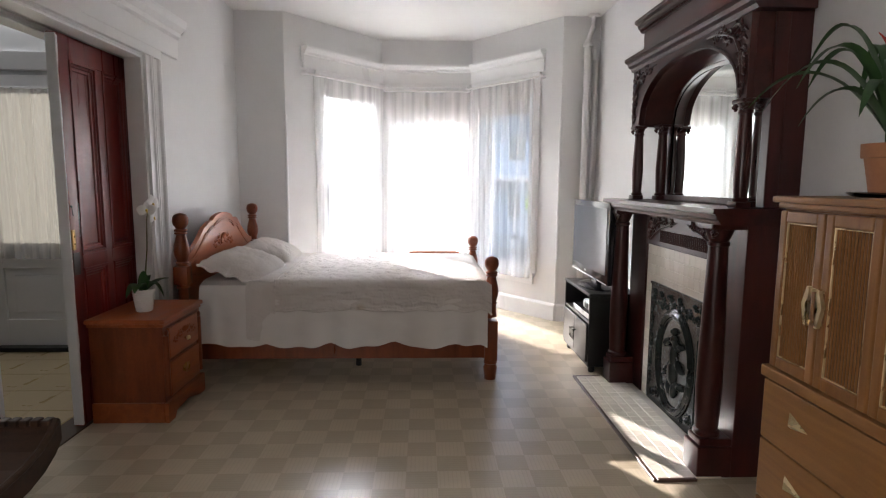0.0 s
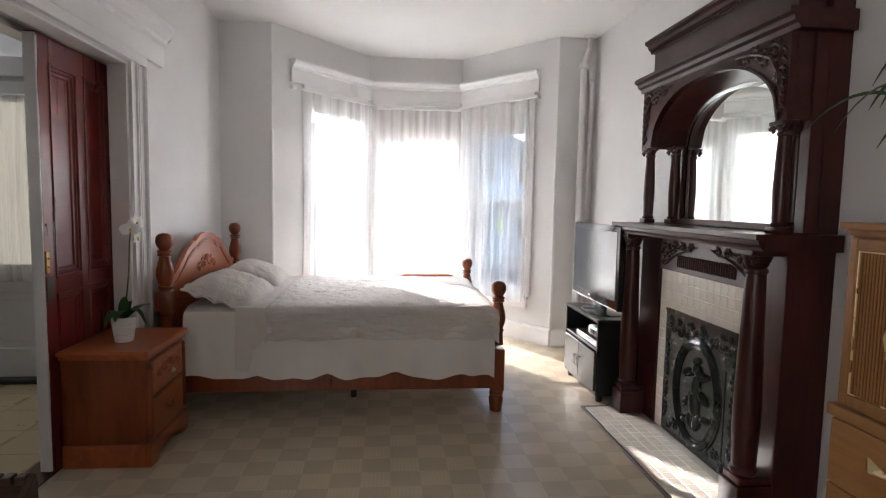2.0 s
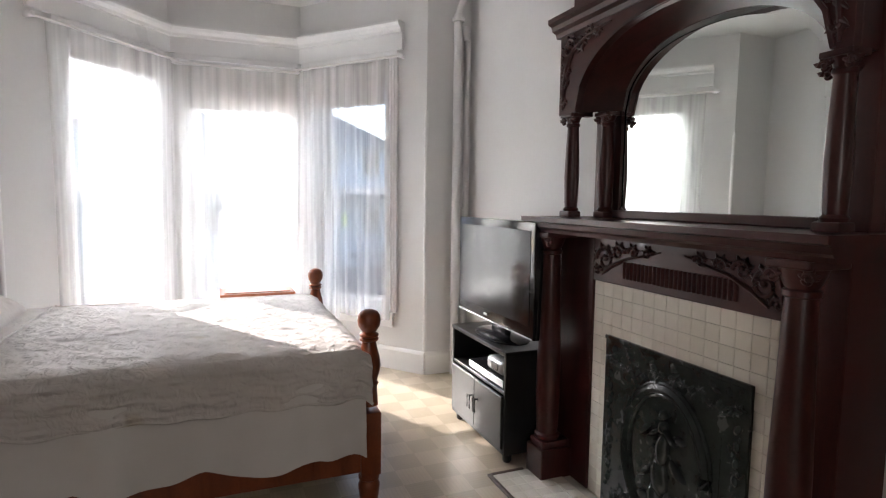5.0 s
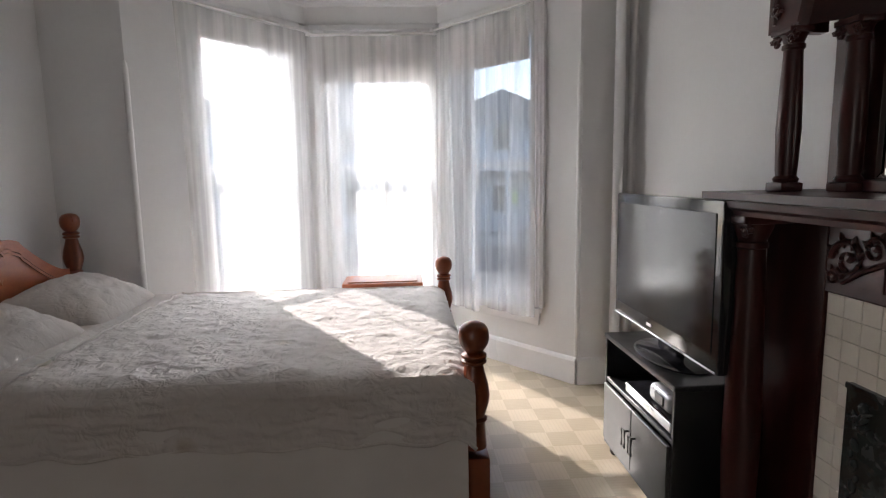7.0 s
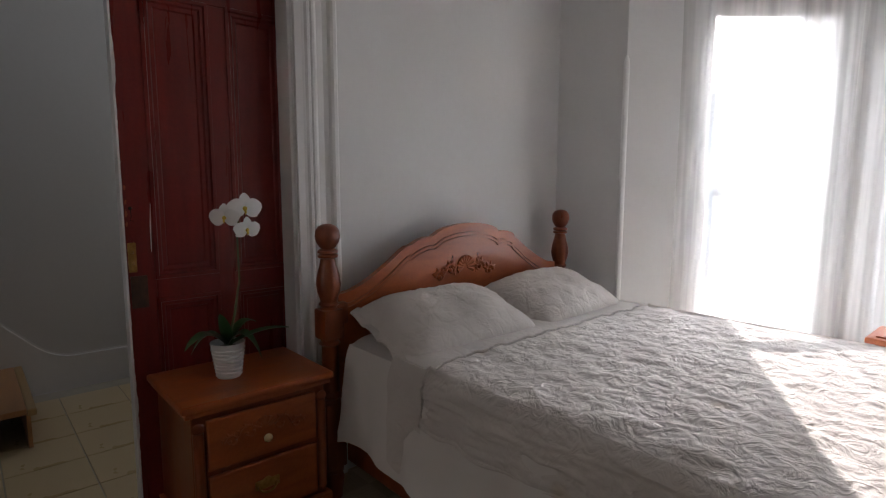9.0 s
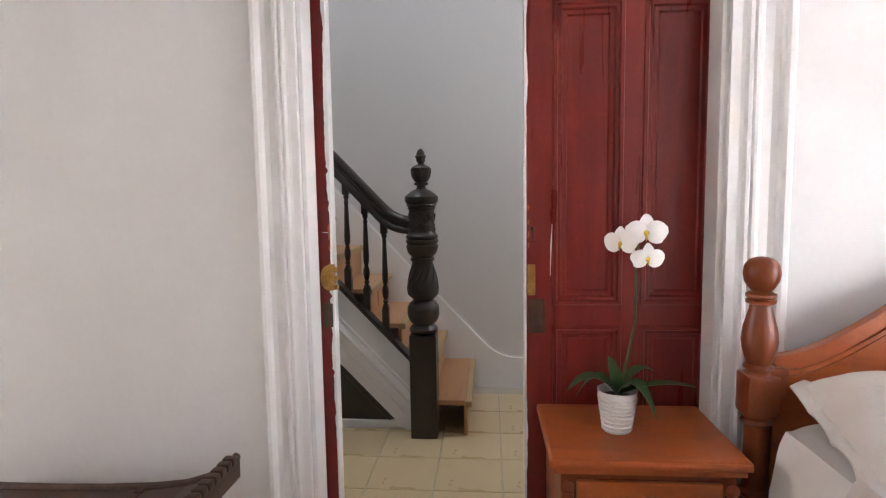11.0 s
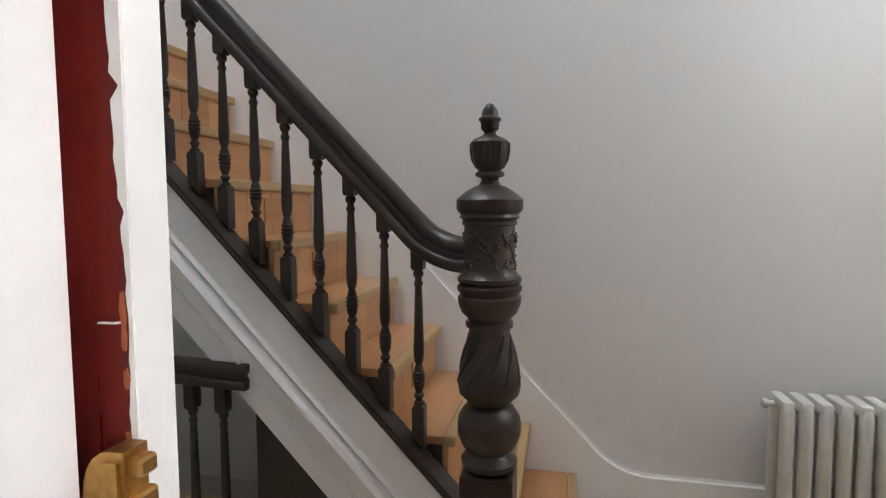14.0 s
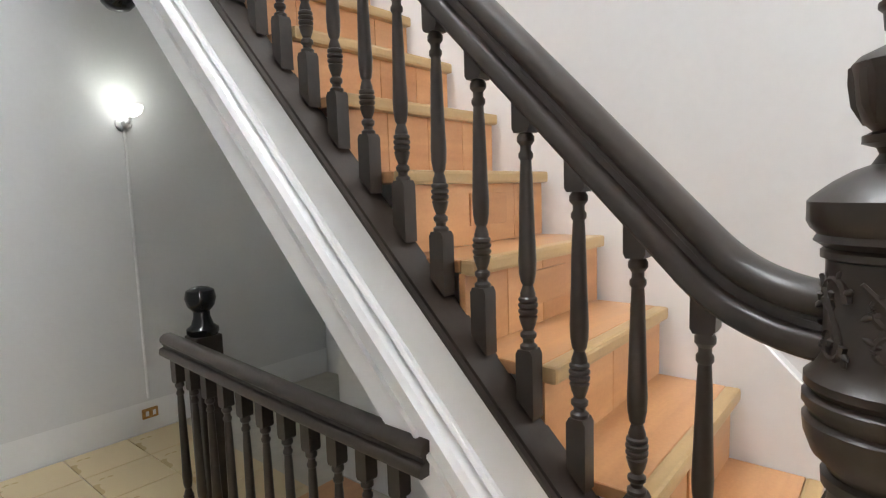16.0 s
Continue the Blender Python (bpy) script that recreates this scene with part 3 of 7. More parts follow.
# ---- sliding door opening: fluted casings, head, jambs ----
CASING = [(0, 0), (0, 0.030), (0.006, 0.036), (0.018, 0.036), (0.026, 0.029), (0.032, 0.016), (0.048, 0.010), (0.072, 0.012), (0.080, 0.022), (0.088, 0.031), (0.096, 0.031), (0.101, 0.024), (0.106, 0.031), (0.114, 0.031), (0.121, 0.022), (0.130, 0.019), (0.155, 0.019), (0.155, 0)]


def moulded_casing(name, outer, inward, stretch, x, z1):
    """A run of moulded casing whose outer edge stands at y = outer; inward is the way to the opening."""
    bm = B()
    prism(bm, [(outer + inward * u * stretch, x + h) for u, h in CASING], axes((0, 1, 0), (1, 0, 0), (0, 0, 1), (0, 0, 0.20)), z1 - 0.20)
    ya, yb = sorted((outer - inward * 0.006, outer + inward * (0.155 * stretch + 0.002)))
    box(bm, x, x + 0.044, ya, yb, 0.0, 0.20, 0.005)
    return setting(name, bm, TRIM, False, "white moulded door casing on a plinth block", "trim")


moulded_casing("door_casing_north", DOOR1 + 0.195, -1, 1.2, XL, 2.14)
moulded_casing("door_casing_south", DOOR0 - 0.150, 1, 0.94, XL, 2.14)
bm = B()
y0, y1 = DOOR0 - 0.20, DOOR1 + 0.22
box(bm, XL, XL + 0.03, y0 + 0.02, y1 - 0.02, 2.141, 2.20, 0.003)
prism(bm, [(XL, 2.201), (XL + 0.028, 2.201), (XL + 0.030, 2.33), (XL + 0.05, 2.345), (XL + 0.055, 2.37), (XL + 0.09, 2.40), (XL + 0.10, 2.43), (XL + 0.10, 2.45), (XL, 2.45)], XZ(y0 - 0.06), y1 - y0 + 0.30)
setting("door_head_trim", bm, TRIM, label="white moulded door head cornice", category="trim")
bm = B()
for a, b_ in ((DOOR0 - 0.004, DOOR0 + 0.012), (DOOR1 - 0.012, DOOR1 + 0.004)):
    box(bm, XL - 0.105, XL - 0.001, a, b_, 0.0, DOORZ, 0.002)
    h = -0.07 if a < 4 else 0.0
    box(bm, XH0 + 0.001, XH0 + 0.105, a + h, b_ + h, 0.0, DOORZ, 0.002)
box(bm, XL - 0.105, XL - 0.001, DOOR0 + 0.012, DOOR1 - 0.012, DOORZ - 0.015, DOORZ, 0.002)
box(bm, XH0 + 0.001, XH0 + 0.105, DOOR0 - 0.058, DOOR1 - 0.012, DOORZ - 0.015, DOORZ, 0.002)
setting("door_jamb_trim", bm, TRIM, label="white painted door jamb lining", category="trim")
bm = B()
box(bm, XH0 + 0.04, XL - 0.13, 3.50, DOOR1, -0.03, 0.006, 0.002)
setting("threshold", bm, WALNUT, label="worn dark wooden threshold strip", category="threshold")


def pocket_door(name, ya, yb, edge, label):
    """A panelled sliding leaf between ya and yb; edge is the y of its free edge."""
    x0, x1 = -1.865, -1.815
    door = thing(name, (-1.84, (ya + yb) / 2, 0.01), label, "door", kind="structure")
    zs = [0.012, 0.24, 0.875, 0.960, 1.02, DOORZ - 0.14, DOORZ - 0.012]
    sgn = 1 if edge < (ya + yb) / 2 else -1
    st = 0.10
    bm = B()
    lo, hi = min(ya, yb), max(ya, yb)
    box(bm, x0, x1, lo, lo + st, zs[0], zs[-1], 0.003)
    box(bm, x0, x1, hi - st, hi, zs[0], zs[-1], 0.003)
    midw = 0.075
    mc = (lo + hi) / 2 - 0.0
    box(bm, x0 + 0.0005, x1 - 0.0005, mc - midw / 2, mc + midw / 2, zs[1], zs[-2], 0.003)
    for a, b_ in ((zs[0], zs[1]), (zs[2], zs[3]), (zs[-2], zs[-1])):
        box(bm, x0 + 0.001, x1 - 0.001, lo + st, hi - st, a, b_, 0.003)
    part("stile_and_rail", bm, REDDOOR, door)
    for a, b_ in ((zs[1], zs[2]), (zs[3], zs[-2])):
        for c, d in ((lo + st, mc - midw / 2), (mc + midw / 2, hi - st)):
            bm = B()
            box(bm, x0 + 0.019, x1 - 0.019, c, d, a, b_)
            p = part("panel", bm, REDDOOR, door)
            bm = B()
            for xx, s in ((x1 - 0.0185, 1), (x0 + 0.0185, -1)):
                pr = [(0, 0), (0, 0.046), (0.006, 0.041), (0.007, 0.028), (0.015, 0.022), (0.015, 0.012), (0.024, 0.008), (0.024, -0.004), (0.0186, -0.006), (0.0186, 0)]
                for (ca, da), (cb, db) in (((c, a), (d, a)), ((d, a), (d, b_)), ((d, b_), (c, b_)), ((c, b_), (c, a))):
                    P, Q = Vector((xx, ca, da)), Vector((xx, cb, db))
                    dirv = (Q - P).normalized()
                    inn = Vector((1, 0, 0)).cross(dirv)
                    A_ = [bm.verts.new(P + Vector((s * h, 0, 0)) + inn * w_ + dirv * w_) for h, w_ in pr]
                    B_ = [bm.verts.new(Q + Vector((s * h, 0, 0)) + inn * w_ - dirv * w_) for h, w_ in pr]
                    for k in range(len(pr)):
                        bm.faces.new((A_[k], A_[(k + 1) % len(pr)], B_[(k + 1) % len(pr)], B_[k]))
            part("moulding", bm, REDDOOR, p, "raised panel moulding")
    bm = B()
    e = edge
    box(bm, x0 - 0.001, x1 + 0.001, e - 0.004, e + 0.004, 0.02, DOORZ - 0.02, 0.001)
    part("edge_strip", bm, TRIM, door, "chipped white painted door edge")
    return door


door_n = pocket_door("door_1", 4.305, 5.035, 4.305, "open dark red varnished panelled sliding door with chipped edge")
door_s = pocket_door("door_2", 2.88, 3.61, 3.61, "dark red varnished sliding door pushed into its pocket")
bm = B()
box(bm, -1.814, -1.806, 4.312, 4.340, 0.99, 1.10, 0.003)
for k in range(2):
    lathe(bm, [(0.0005, 0), (0.006, 0.002), (0.004, 0.006), (0.0005, 0.008)], (-1.806, 4.326, 1.025 + k * 0.04), 8, Matrix.Rotation(radians(90), 4, "Y"))
part("latch_plate", bm, BRASS, door_n, "brass latch plate")
bm = B()
box(bm, -1.814, -1.810, 4.316, 4.372, 0.855, 0.975, 0.001)
part("old_lock_plate", bm, WALNUT, door_n, "bare corroded lock recess")
bm = B()
lathe(bm, [(0.0005, 0), (0.007, 0.001), (0.005, 0.005), (0.0005, 0.006)], (-1.814, 4.330, 1.225), 10, Matrix.Rotation(radians(90), 4, "Y"))
tube(bm, [(-1.810, 4.330, 1.222), (-1.808, 4.331, 1.195), (-1.808, 4.327, 1.180), (-1.810, 4.340, 1.178)], 0.0016, 6)
part("hook", bm, IRON, door_n, "bent wire hook on a screw")
bm = B()
LATCH = [(3.622, 1.012), (3.622, 1.104)] + [(3.606 - 0.031 * math.sin(math.pi * q / 10), 1.058 + 0.046 * math.cos(math.pi * q / 10)) for q in range(11)]
prism(bm, LATCH, YZ(-1.8135), 0.030)
prism(bm, [(3.598 + (y - 3.598) * 0.8, 1.058 + (z - 1.058) * 0.8) for y, z in LATCH], YZ(-1.7833), 0.004)
for k in range(3):
    box(bm, -1.812, -1.788, 3.618, 3.636, 1.014 + k * 0.032, 1.032 + k * 0.032, 0.003)
part("latch_case", bm, BRASS, door_s, "brass rim latch with open keeper")
bm = B()
box(bm, -1.8145, -1.811, 3.574, 3.608, 0.872, 0.960, 0.001)
part("old_lock_plate", bm, WALNUT, door_s, "tarnished old lock plate")

def chipped_edge(door, edge, sgn, seed):
    """Ragged band of white paint lapping from the door's edge onto its red face."""
    rnd = random.Random(seed)
    bm = B()
    prev = None
    w = 0.008
    for i in range(161):
        z = 0.03 + i * (DOORZ - 0.06) / 160
        w = min(0.015, max(0.005, w + rnd.uniform(-0.0022, 0.0022)))
        k = w if rnd.random() > 0.05 else 0.004
        cur = [bm.verts.new((-1.8146, edge, z)), bm.verts.new((-1.8125, edge, z)), bm.verts.new((-1.8125, edge + sgn * k, z)), bm.verts.new((-1.8146, edge + sgn * k, z))]
        if prev:
            for q in range(4):
                bm.faces.new((prev[q], prev[(q + 1) % 4], cur[(q + 1) % 4], cur[q]))
        prev = cur
    part("paint_chips", bm, TRIM, door, "ragged white paint along the edge")


chipped_edge(door_n, 4.302, 1, 31)
chipped_edge(door_s, 3.613, -1, 32)
BAREWOOD = surface("bare_orange_wood", (0.26, 0.055, 0.025), (0.48, 0.14, 0.05), 0.6, scale=(30, 30, 8), fine=120, bump=0.2)
rnd = random.Random(77)
for door, e, sg, spots in ((door_s, 3.610, -1, ((1.232, 0.020), (1.205, 0.014), (1.165, 0.010), (1.105, 0.012))), (door_n, 4.309, 1, ((1.245, 0.012), (1.205, 0.016), (1.17, 0.010), (1.30, 0.008)))):
    for z, h in spots:
        bm = B()
        n = 9
        ring = [(e + sg * (0.007 + 0.0042 * math.cos(6.283 * k / n) * rnd.uniform(0.6, 1.2)), z + h * math.sin(6.283 * k / n) * rnd.uniform(0.4, 1.3)) for k in range(n)]
        prism(bm, ring, YZ(-1.8128), 0.0012)
        part("paint_chip", bm, BAREWOOD, door, "chip of bare orange wood")
bm = B()
tube(bm, [(-1.815, 3.600, 1.218), (-1.806, 3.598, 1.219), (-1.803, 3.588, 1.2195), (-1.803, 3.583, 1.219)], 0.0013, 6)
part("bent_nail", bm, SILVER, door_s, "small bent nail")

bm = B()
tube(bm, [(-1.8148, 4.392, 1.06), (-1.8146, 4.394, 1.16), (-1.8148, 4.398, 1.24)], [0.001, 0.0028, 0.001], 5)
part("paint_chip", bm, POTWHITE, door_n, "pale chip in the varnish")

# ---- hall shell ----
bm = B()
box(bm, XH1 - 0.2, XH0 + 0.06, 0.2, 6.0, -0.20, -0.008)
box(bm, -4.7, XH1 - 0.2, 0.2, 1.75, -0.20, -0.009)
hall_floor = setting("hall_floor", bm, GROUT, label="beige square ceramic tiled hall floor", category="floor")
bm = B()
box(bm, XH1 - 0.2, XH1, 1.75, 6.2, -2.6, 5.4)
box(bm, XH1 - 0.2, XH1, 0.2, 1.75, 2.1, 5.4)
box(bm, -4.9, -4.7, 0.2, 1.95, -0.2, 2.3)
box(bm, -4.7, XH1 - 0.2, 1.75, 1.95, -0.2, 2.3)
box(bm, -4.7, XH1 - 0.2, 0.2, 1.75, 2.1, 2.3)
setting("hall_wall_west", bm, HALLWALL, label="pale grey painted hall wall beside the stairs", category="wall")
bm = B()
box(bm, XH1 - 0.2, XH0, 5.85, 6.05, -0.2, 5.4)
setting("hall_wall_north", bm, HALLWALL, label="pale painted hall wall around the front door", category="wall")
bm = B()
box(bm, XH1 - 2.0, XH0, 0.2, 0.4, -2.6, 5.4)
setting("hall_wall_south", bm, HALLWALL, label="pale painted hall end wall", category="wall")
bm = B()
box(bm, XH0, XH0 + 0.2, 0.2, 6.05, CEILZ, 5.4)
setting("hall_wall_east_upper", bm, HALLWALL, label="pale painted upper hall wall", category="wall")
bm = B()
box(bm, XH1 - 0.2, XH0 + 0.2, 0.2, 6.05, 5.4, 5.55)
box(bm, XH1, XH0, 4.3, 5.85, CEILZ, CEILZ + 0.2)
setting("hall_ceiling", bm, CEIL, label="white painted hall ceiling", category="ceiling")

# ---- staircase ----
RISE, RUN = 0.203, 0.1935
Y5, Z5 = 3.291, 1.015            # nosing of the fifth step
SX0, SX1 = -2.99, XH1            # string line and wall
BALX = -2.985
SL = RISE / RUN


def nose(k):
    return Y5 - RUN * (k - 5), RISE * k


stair = thing("staircase", ((SX0 + SX1) / 2, 3.9, 0), "closed-string staircase with orange wooden treads", "staircase", kind="structure")
for k in range(1, 19):
    y, z = nose(k)
    xa, xb = SX1 + 0.03, (SX0 - 0.02 if k > 1 else -2.87)
    bm = B()
    box(bm, xa, xb, y - RUN - 0.02, y - 0.028, z - 0.028, z, 0.002)
    tr = part("tread", bm, TREAD, stair)
    bm = B()
    box(bm, xa, xb + (0 if k > 1 else 0.02), y - 0.028, y + 0.012, z - 0.034, z + 0.002, 0.009)
    part("nosing", bm, NOSING, tr, "worn yellowish nosing strip")
    n_piece = 4
    for j in range(n_piece):
        w = (xb - xa) / n_piece
        bm = B()
        box(bm, xa + j * w + 0.001, xa + (j + 1) * w - 0.001, y - 0.030 - 0.002 * (j % 2), y - 0.014, z - RISE + 0.001, z - 0.029, 0.001)
        part("riser", bm, TREAD, stair)
    if k in (4, 6, 7):
        bm = B()
        box(bm, xa + 0.22, xa + 0.40, y - 0.016, y - 0.008, z - 0.15, z - 0.06, 0.001)
        part("riser_patch", bm, TREAD, stair, "patched wooden riser block")

# string: dark cap, white moulded face, following the pitch
ys, ye = 3.76, 0.45


def pitch_z(y, c):
    """Height of the line parallel to the nosings, c above the nosing line."""
    return Z5 + (Y5 - y) * SL + c


def pitched(bm, x0, x1, c0, c1, ya=ys, yb=ye):
    return prism(bm, [(ya, pitch_z(ya, c0)), (ya, pitch_z(ya, c1)), (yb, pitch_z(yb, c1)), (yb, pitch_z(yb, c0))], YZ(x0), x1 - x0)


STR_TOP = -0.148     # string top over the nosing line
bm = B()
STRING = [(-2.985, -0.001), (-2.925, -0.001), (-2.925, -0.16), (-2.916, -0.163), (-2.909, -0.174), (-2.916, -0.185), (-2.927, -0.188), (-2.919, -0.195), (-2.903, -0.208), (-2.893, -0.229), (-2.899, -0.237), (-2.914, -0.249), (-2.921, -0.269), (-2.921, -0.287), (-2.933, -0.29), (-2.933, -0.339), (-2.922, -0.343), (-2.922, -0.351), (-2.933, -0.355), (-2.93, -0.45), (-2.985, -0.45)]
prism(bm, STRING, axes((1, 0, 0), (0, 0, 1), (0, -1, SL), (0, ys, pitch_z(ys, STR_TOP))), ys - ye)
part("string", bm, TRIM, stair, "white moulded closed string")
bm = B()
pitched(bm, -3.02, -2.905, STR_TOP + 0.0005, STR_TOP + 0.012)
pitched(bm, -3.005, -2.918, STR_TOP + 0.0122, STR_TOP + 0.023)
part("string_cap", bm, STAIRDARK, stair, "dark brown string cap")
# wall skirt with a curved foot
bm = B()
sk = [(3.15 + (k / 10) * 0.85, 0) for k in range(11)]
pts = []
SKC, YK, RK = 0.19, 4.15, 0.317
for k in range(0, 26):
    y = 0.5 + k * (YK - 0.5) / 25
    pts.append((y, pitch_z(y, SKC)))
zk = pitch_z(YK, SKC)
th = math.atan(SL)
for k in range(1, 11):
    a = th * k / 10
    pts.append((YK + RK * (math.sin(th) - math.sin(th - a)), zk - RK * (math.cos(th - a) - math.cos(th))))
flat = pts[-1][1]
pts += [(5.85, flat)]
for (ya, za), (yc, zc) in zip(pts, pts[1:]):
    prism(bm, [(ya, max(-0.01, za - 0.75)), (yc, max(-0.01, zc - 0.75)), (yc, zc), (ya, za)], YZ(XH1 + 0.001), 0.018)
bmesh.ops.remove_doubles(bm, verts=bm.verts, dist=0.0002)
part("wall_skirt", bm, TRIM, stair, "white skirt board rising with the stairs")
bm = B()
sweep(bm, [(0, -0.075), (0.024, -0.075), (0.026, -0.066), (0.022, -0.060), (0.022, -0.044), (0.030, -0.038), (0.040, -0.024), (0.040, -0.016), (0.030, -0.010), (0.036, -0.002), (0.028, 0.010), (0, 0.012)], [(XH1 + 0.001, y, z) for y, z in pts[::-1]], up=Vector((0, 0.05, 1)))
part("skirt_moulding", bm, TRIM, stair, "white cap moulding of the skirt board")
# dark spandrel panel under the string
bm = B()
prism(bm, [(3.74, 0.0), (3.74, pitch_z(3.74, STR_TOP - 0.422)), (3.03, pitch_z(3.03, STR_TOP - 0.422)), (3.03, 0.0)], YZ(-2.985), 0.02)
prism(bm, [(3.70, 0.05), (3.70, pitch_z(3.70, -0.66)), (3.08, pitch_z(3.08, -0.66)), (3.08, 0.05)], YZ(-2.964), 0.006)
prism(bm, [(3.05, 0.62), (3.05, 0.67), (3.60, 0.09), (3.60, 0.04)], YZ(-2.957), 0.010)
part("spandrel_panel", bm, STAIRDARK, stair, "dark brown spandrel panel under the stairs")
bm = B()
box(bm, -2.985, -2.945, 3.03, 3.80, 0.0, 0.05, 0.004)
part("spandrel_base", bm, TRIM, stair, "white base strip")
# soffit behind the string closes the stair from below
bm = B()
prism(bm, [(3.74, pitch_z(3.74, -0.50)), (3.74, pitch_z(3.74, -0.56)), (ye, pitch_z(ye, -0.56)), (ye, pitch_z(ye, -0.50))], YZ(SX1 + 0.02), SX0 - SX1 - 0.02)
part("soffit", bm, HALLWALL, stair)


def turned_baluster(h):
    """Baluster of height h: square foot, vase and ring turnings, square top block."""
    s = 0.019
    prof = [(0.017, 0.10), (0.017, 0.107), (0.011, 0.112), (0.011, 0.118), (0.016, 0.124), (0.016, 0.131), (0.010, 0.137), (0.015, 0.150), (0.0185, 0.164), (0.0155, 0.167), (0.0195, 0.172), (0.0195, 0.177), (0.0158, 0.180), (0.0198, 0.184), (0.0198, 0.189),
            (0.0158, 0.192), (0.0190, 0.196), (0.0185, 0.201), (0.0150, 0.204), (0.0150, 0.210), (0.0125, 0.218), (0.010, 0.226), (0.0135, 0.232), (0.0165, 0.25), (0.0175, 0.275), (0.0155, 0.33), (0.0125, h - 0.22), (0.0105, h - 0.185),
            (0.014, h - 0.180), (0.014, h - 0.172), (0.0105, h - 0.167), (0.0105, h - 0.158), (0.0165, h - 0.150), (0.0165, h - 0.141), (0.012, h - 0.134)]
    return s, prof


def balustrade(parent, places, h, rail_foot, label):
    """One turned baluster per place under the parent."""
    made = None
    for x, y, z in places:
        if made is None:
            s, prof = turned_baluster(h)
            bm = B()
            lathe(bm, prof, (0, 0, 0), 12)
            prism(bm, [(-s, -s * SL * rail_foot - 0.02), (s, s * SL * rail_foot - 0.02)][::-1] + [(-s, 0.09), (-s * 0.7, 0.10), (s * 0.7, 0.10), (s, 0.09)], axes((0, -1, 0), (0, 0, 1), (1, 0, 0), (-s, 0, 0)), 2 * s)
            prism(bm, [(-s * 0.75, h - 0.134), (s * 0.75, h - 0.134), (s, h - 0.126), (s, h - 0.045), (-s, h - 0.045), (-s, h - 0.126)], axes((0, -1, 0), (0, 0, 1), (1, 0, 0), (-s, 0, 0)), 2 * s)
            bmesh.ops.recalc_face_normals(bm, faces=bm.faces)
            me = bpy.data.meshes.new("baluster")
            bm.to_mesh(me)
            bm.free()
            for p in me.polygons:
                p.use_smooth = True
            me.set_sharp_from_angle(angle=radians(35))
            me.materials.append(STAIRDARK)
            made = me
        ob = new("baluster", made)
        ob.parent = parent
        ob.location = Vector((x, y, z)) - OFFSET[parent.name]
    return made


BAL0, BALD = 3.580, 0.1077       # first baluster and spacing along the run
balus = thing("stair_balustrade", (BALX, 3.6, 0.6), "dark brown painted stair handrail with turned balusters", "banister", kind="structure")
rail_h = 0.47
balustrade(balus, [(BALX, BAL0 - BALD * i, pitch_z(BAL0 - BALD * i, STR_TOP + 0.055)) for i in range(24)], 0.651, 1.0, "")
HALFR = [(0.030, 0.0), (0.034, 0.004), (0.035, 0.012), (0.033, 0.024), (0.028, 0.029), (0.018, 0.031), (0.017, 0.039), (0.023, 0.041), (0.022, 0.046), (0.027, 0.049), (0.030, 0.056), (0.029, 0.066), (0.023, 0.075), (0.012, 0.081)]
RAILP = HALFR + [(0.0, 0.082)] + [(-a, b) for a, b in reversed(HALFR)]
path = [(BALX, y, pitch_z(y, rail_h)) for y in (0.5, 1.2, 2.0, 2.8, 3.25, 3.53)]
yb, zb = 3.53, pitch_z(3.53, rail_h)
th = math.atan(SL)
R = 0.305
for k in range(1, 11):
    a = th * k / 10
    path.append((BALX + 0.06 * (k / 10) ** 2, yb + R * (math.sin(th) - math.sin(th - a)), zb - R * (math.cos(th - a) - math.cos(th))))
path.append((BALX + 0.09, 3.80, path[-1][2] - 0.002))
STAIRRAIL = [(a * 1.22, b * 1.2) for a, b in RAILP]
bm = B()
sweep(bm, STAIRRAIL, path)
part("handrail", bm, STAIRDARK, balus, "glossy dark brown moulded handrail", smooth=True)


def newel_profile():
    return [(0.055, 0.58), (0.078, 0.60), (0.080, 0.615), (0.072, 0.625), (0.060, 0.640), (0.075, 0.655), (0.088, 0.685), (0.090, 0.705), (0.088, 0.712), (0.090, 0.718), (0.086, 0.74), (0.070, 0.765), (0.055, 0.775),
            (0.064, 0.785), (0.084, 0.805), (0.089, 0.83), (0.086, 0.86), (0.074, 0.90), (0.062, 0.945), (0.057, 0.985), (0.058, 0.99), (0.066, 0.994), (0.067, 1.008), (0.060, 1.013), (0.062, 1.020), (0.078, 1.035),
            (0.087, 1.06), (0.089, 1.078), (0.082, 1.084), (0.084, 1.090), (0.090, 1.098), (0.090, 1.108), (0.082, 1.114), (0.089, 1.122), (0.089, 1.132), (0.078, 1.142), (0.074, 1.150), (0.070, 1.16), (0.070, 1.275),
            (0.076, 1.278), (0.076, 1.286), (0.072, 1.290), (0.078, 1.294), (0.084, 1.298), (0.080, 1.306), (0.088, 1.314), (0.092, 1.322), (0.092, 1.345), (0.088, 1.350), (0.066, 1.368), (0.046, 1.380), (0.030, 1.386), (0.023, 1.398), (0.026, 1.405),
            (0.040, 1.410), (0.040, 1.419), (0.030, 1.424), (0.040, 1.434), (0.047, 1.455), (0.050, 1.485), (0.053, 1.500), (0.046, 1.508), (0.024, 1.518), (0.016, 1.524), (0.017, 1.530), (0.024, 1.536), (0.026, 1.555), (0.031, 1.560), (0.031, 1.565), (0.024, 1.57),
            (0.020, 1.588), (0.010, 1.602), (0.002, 1.606)]


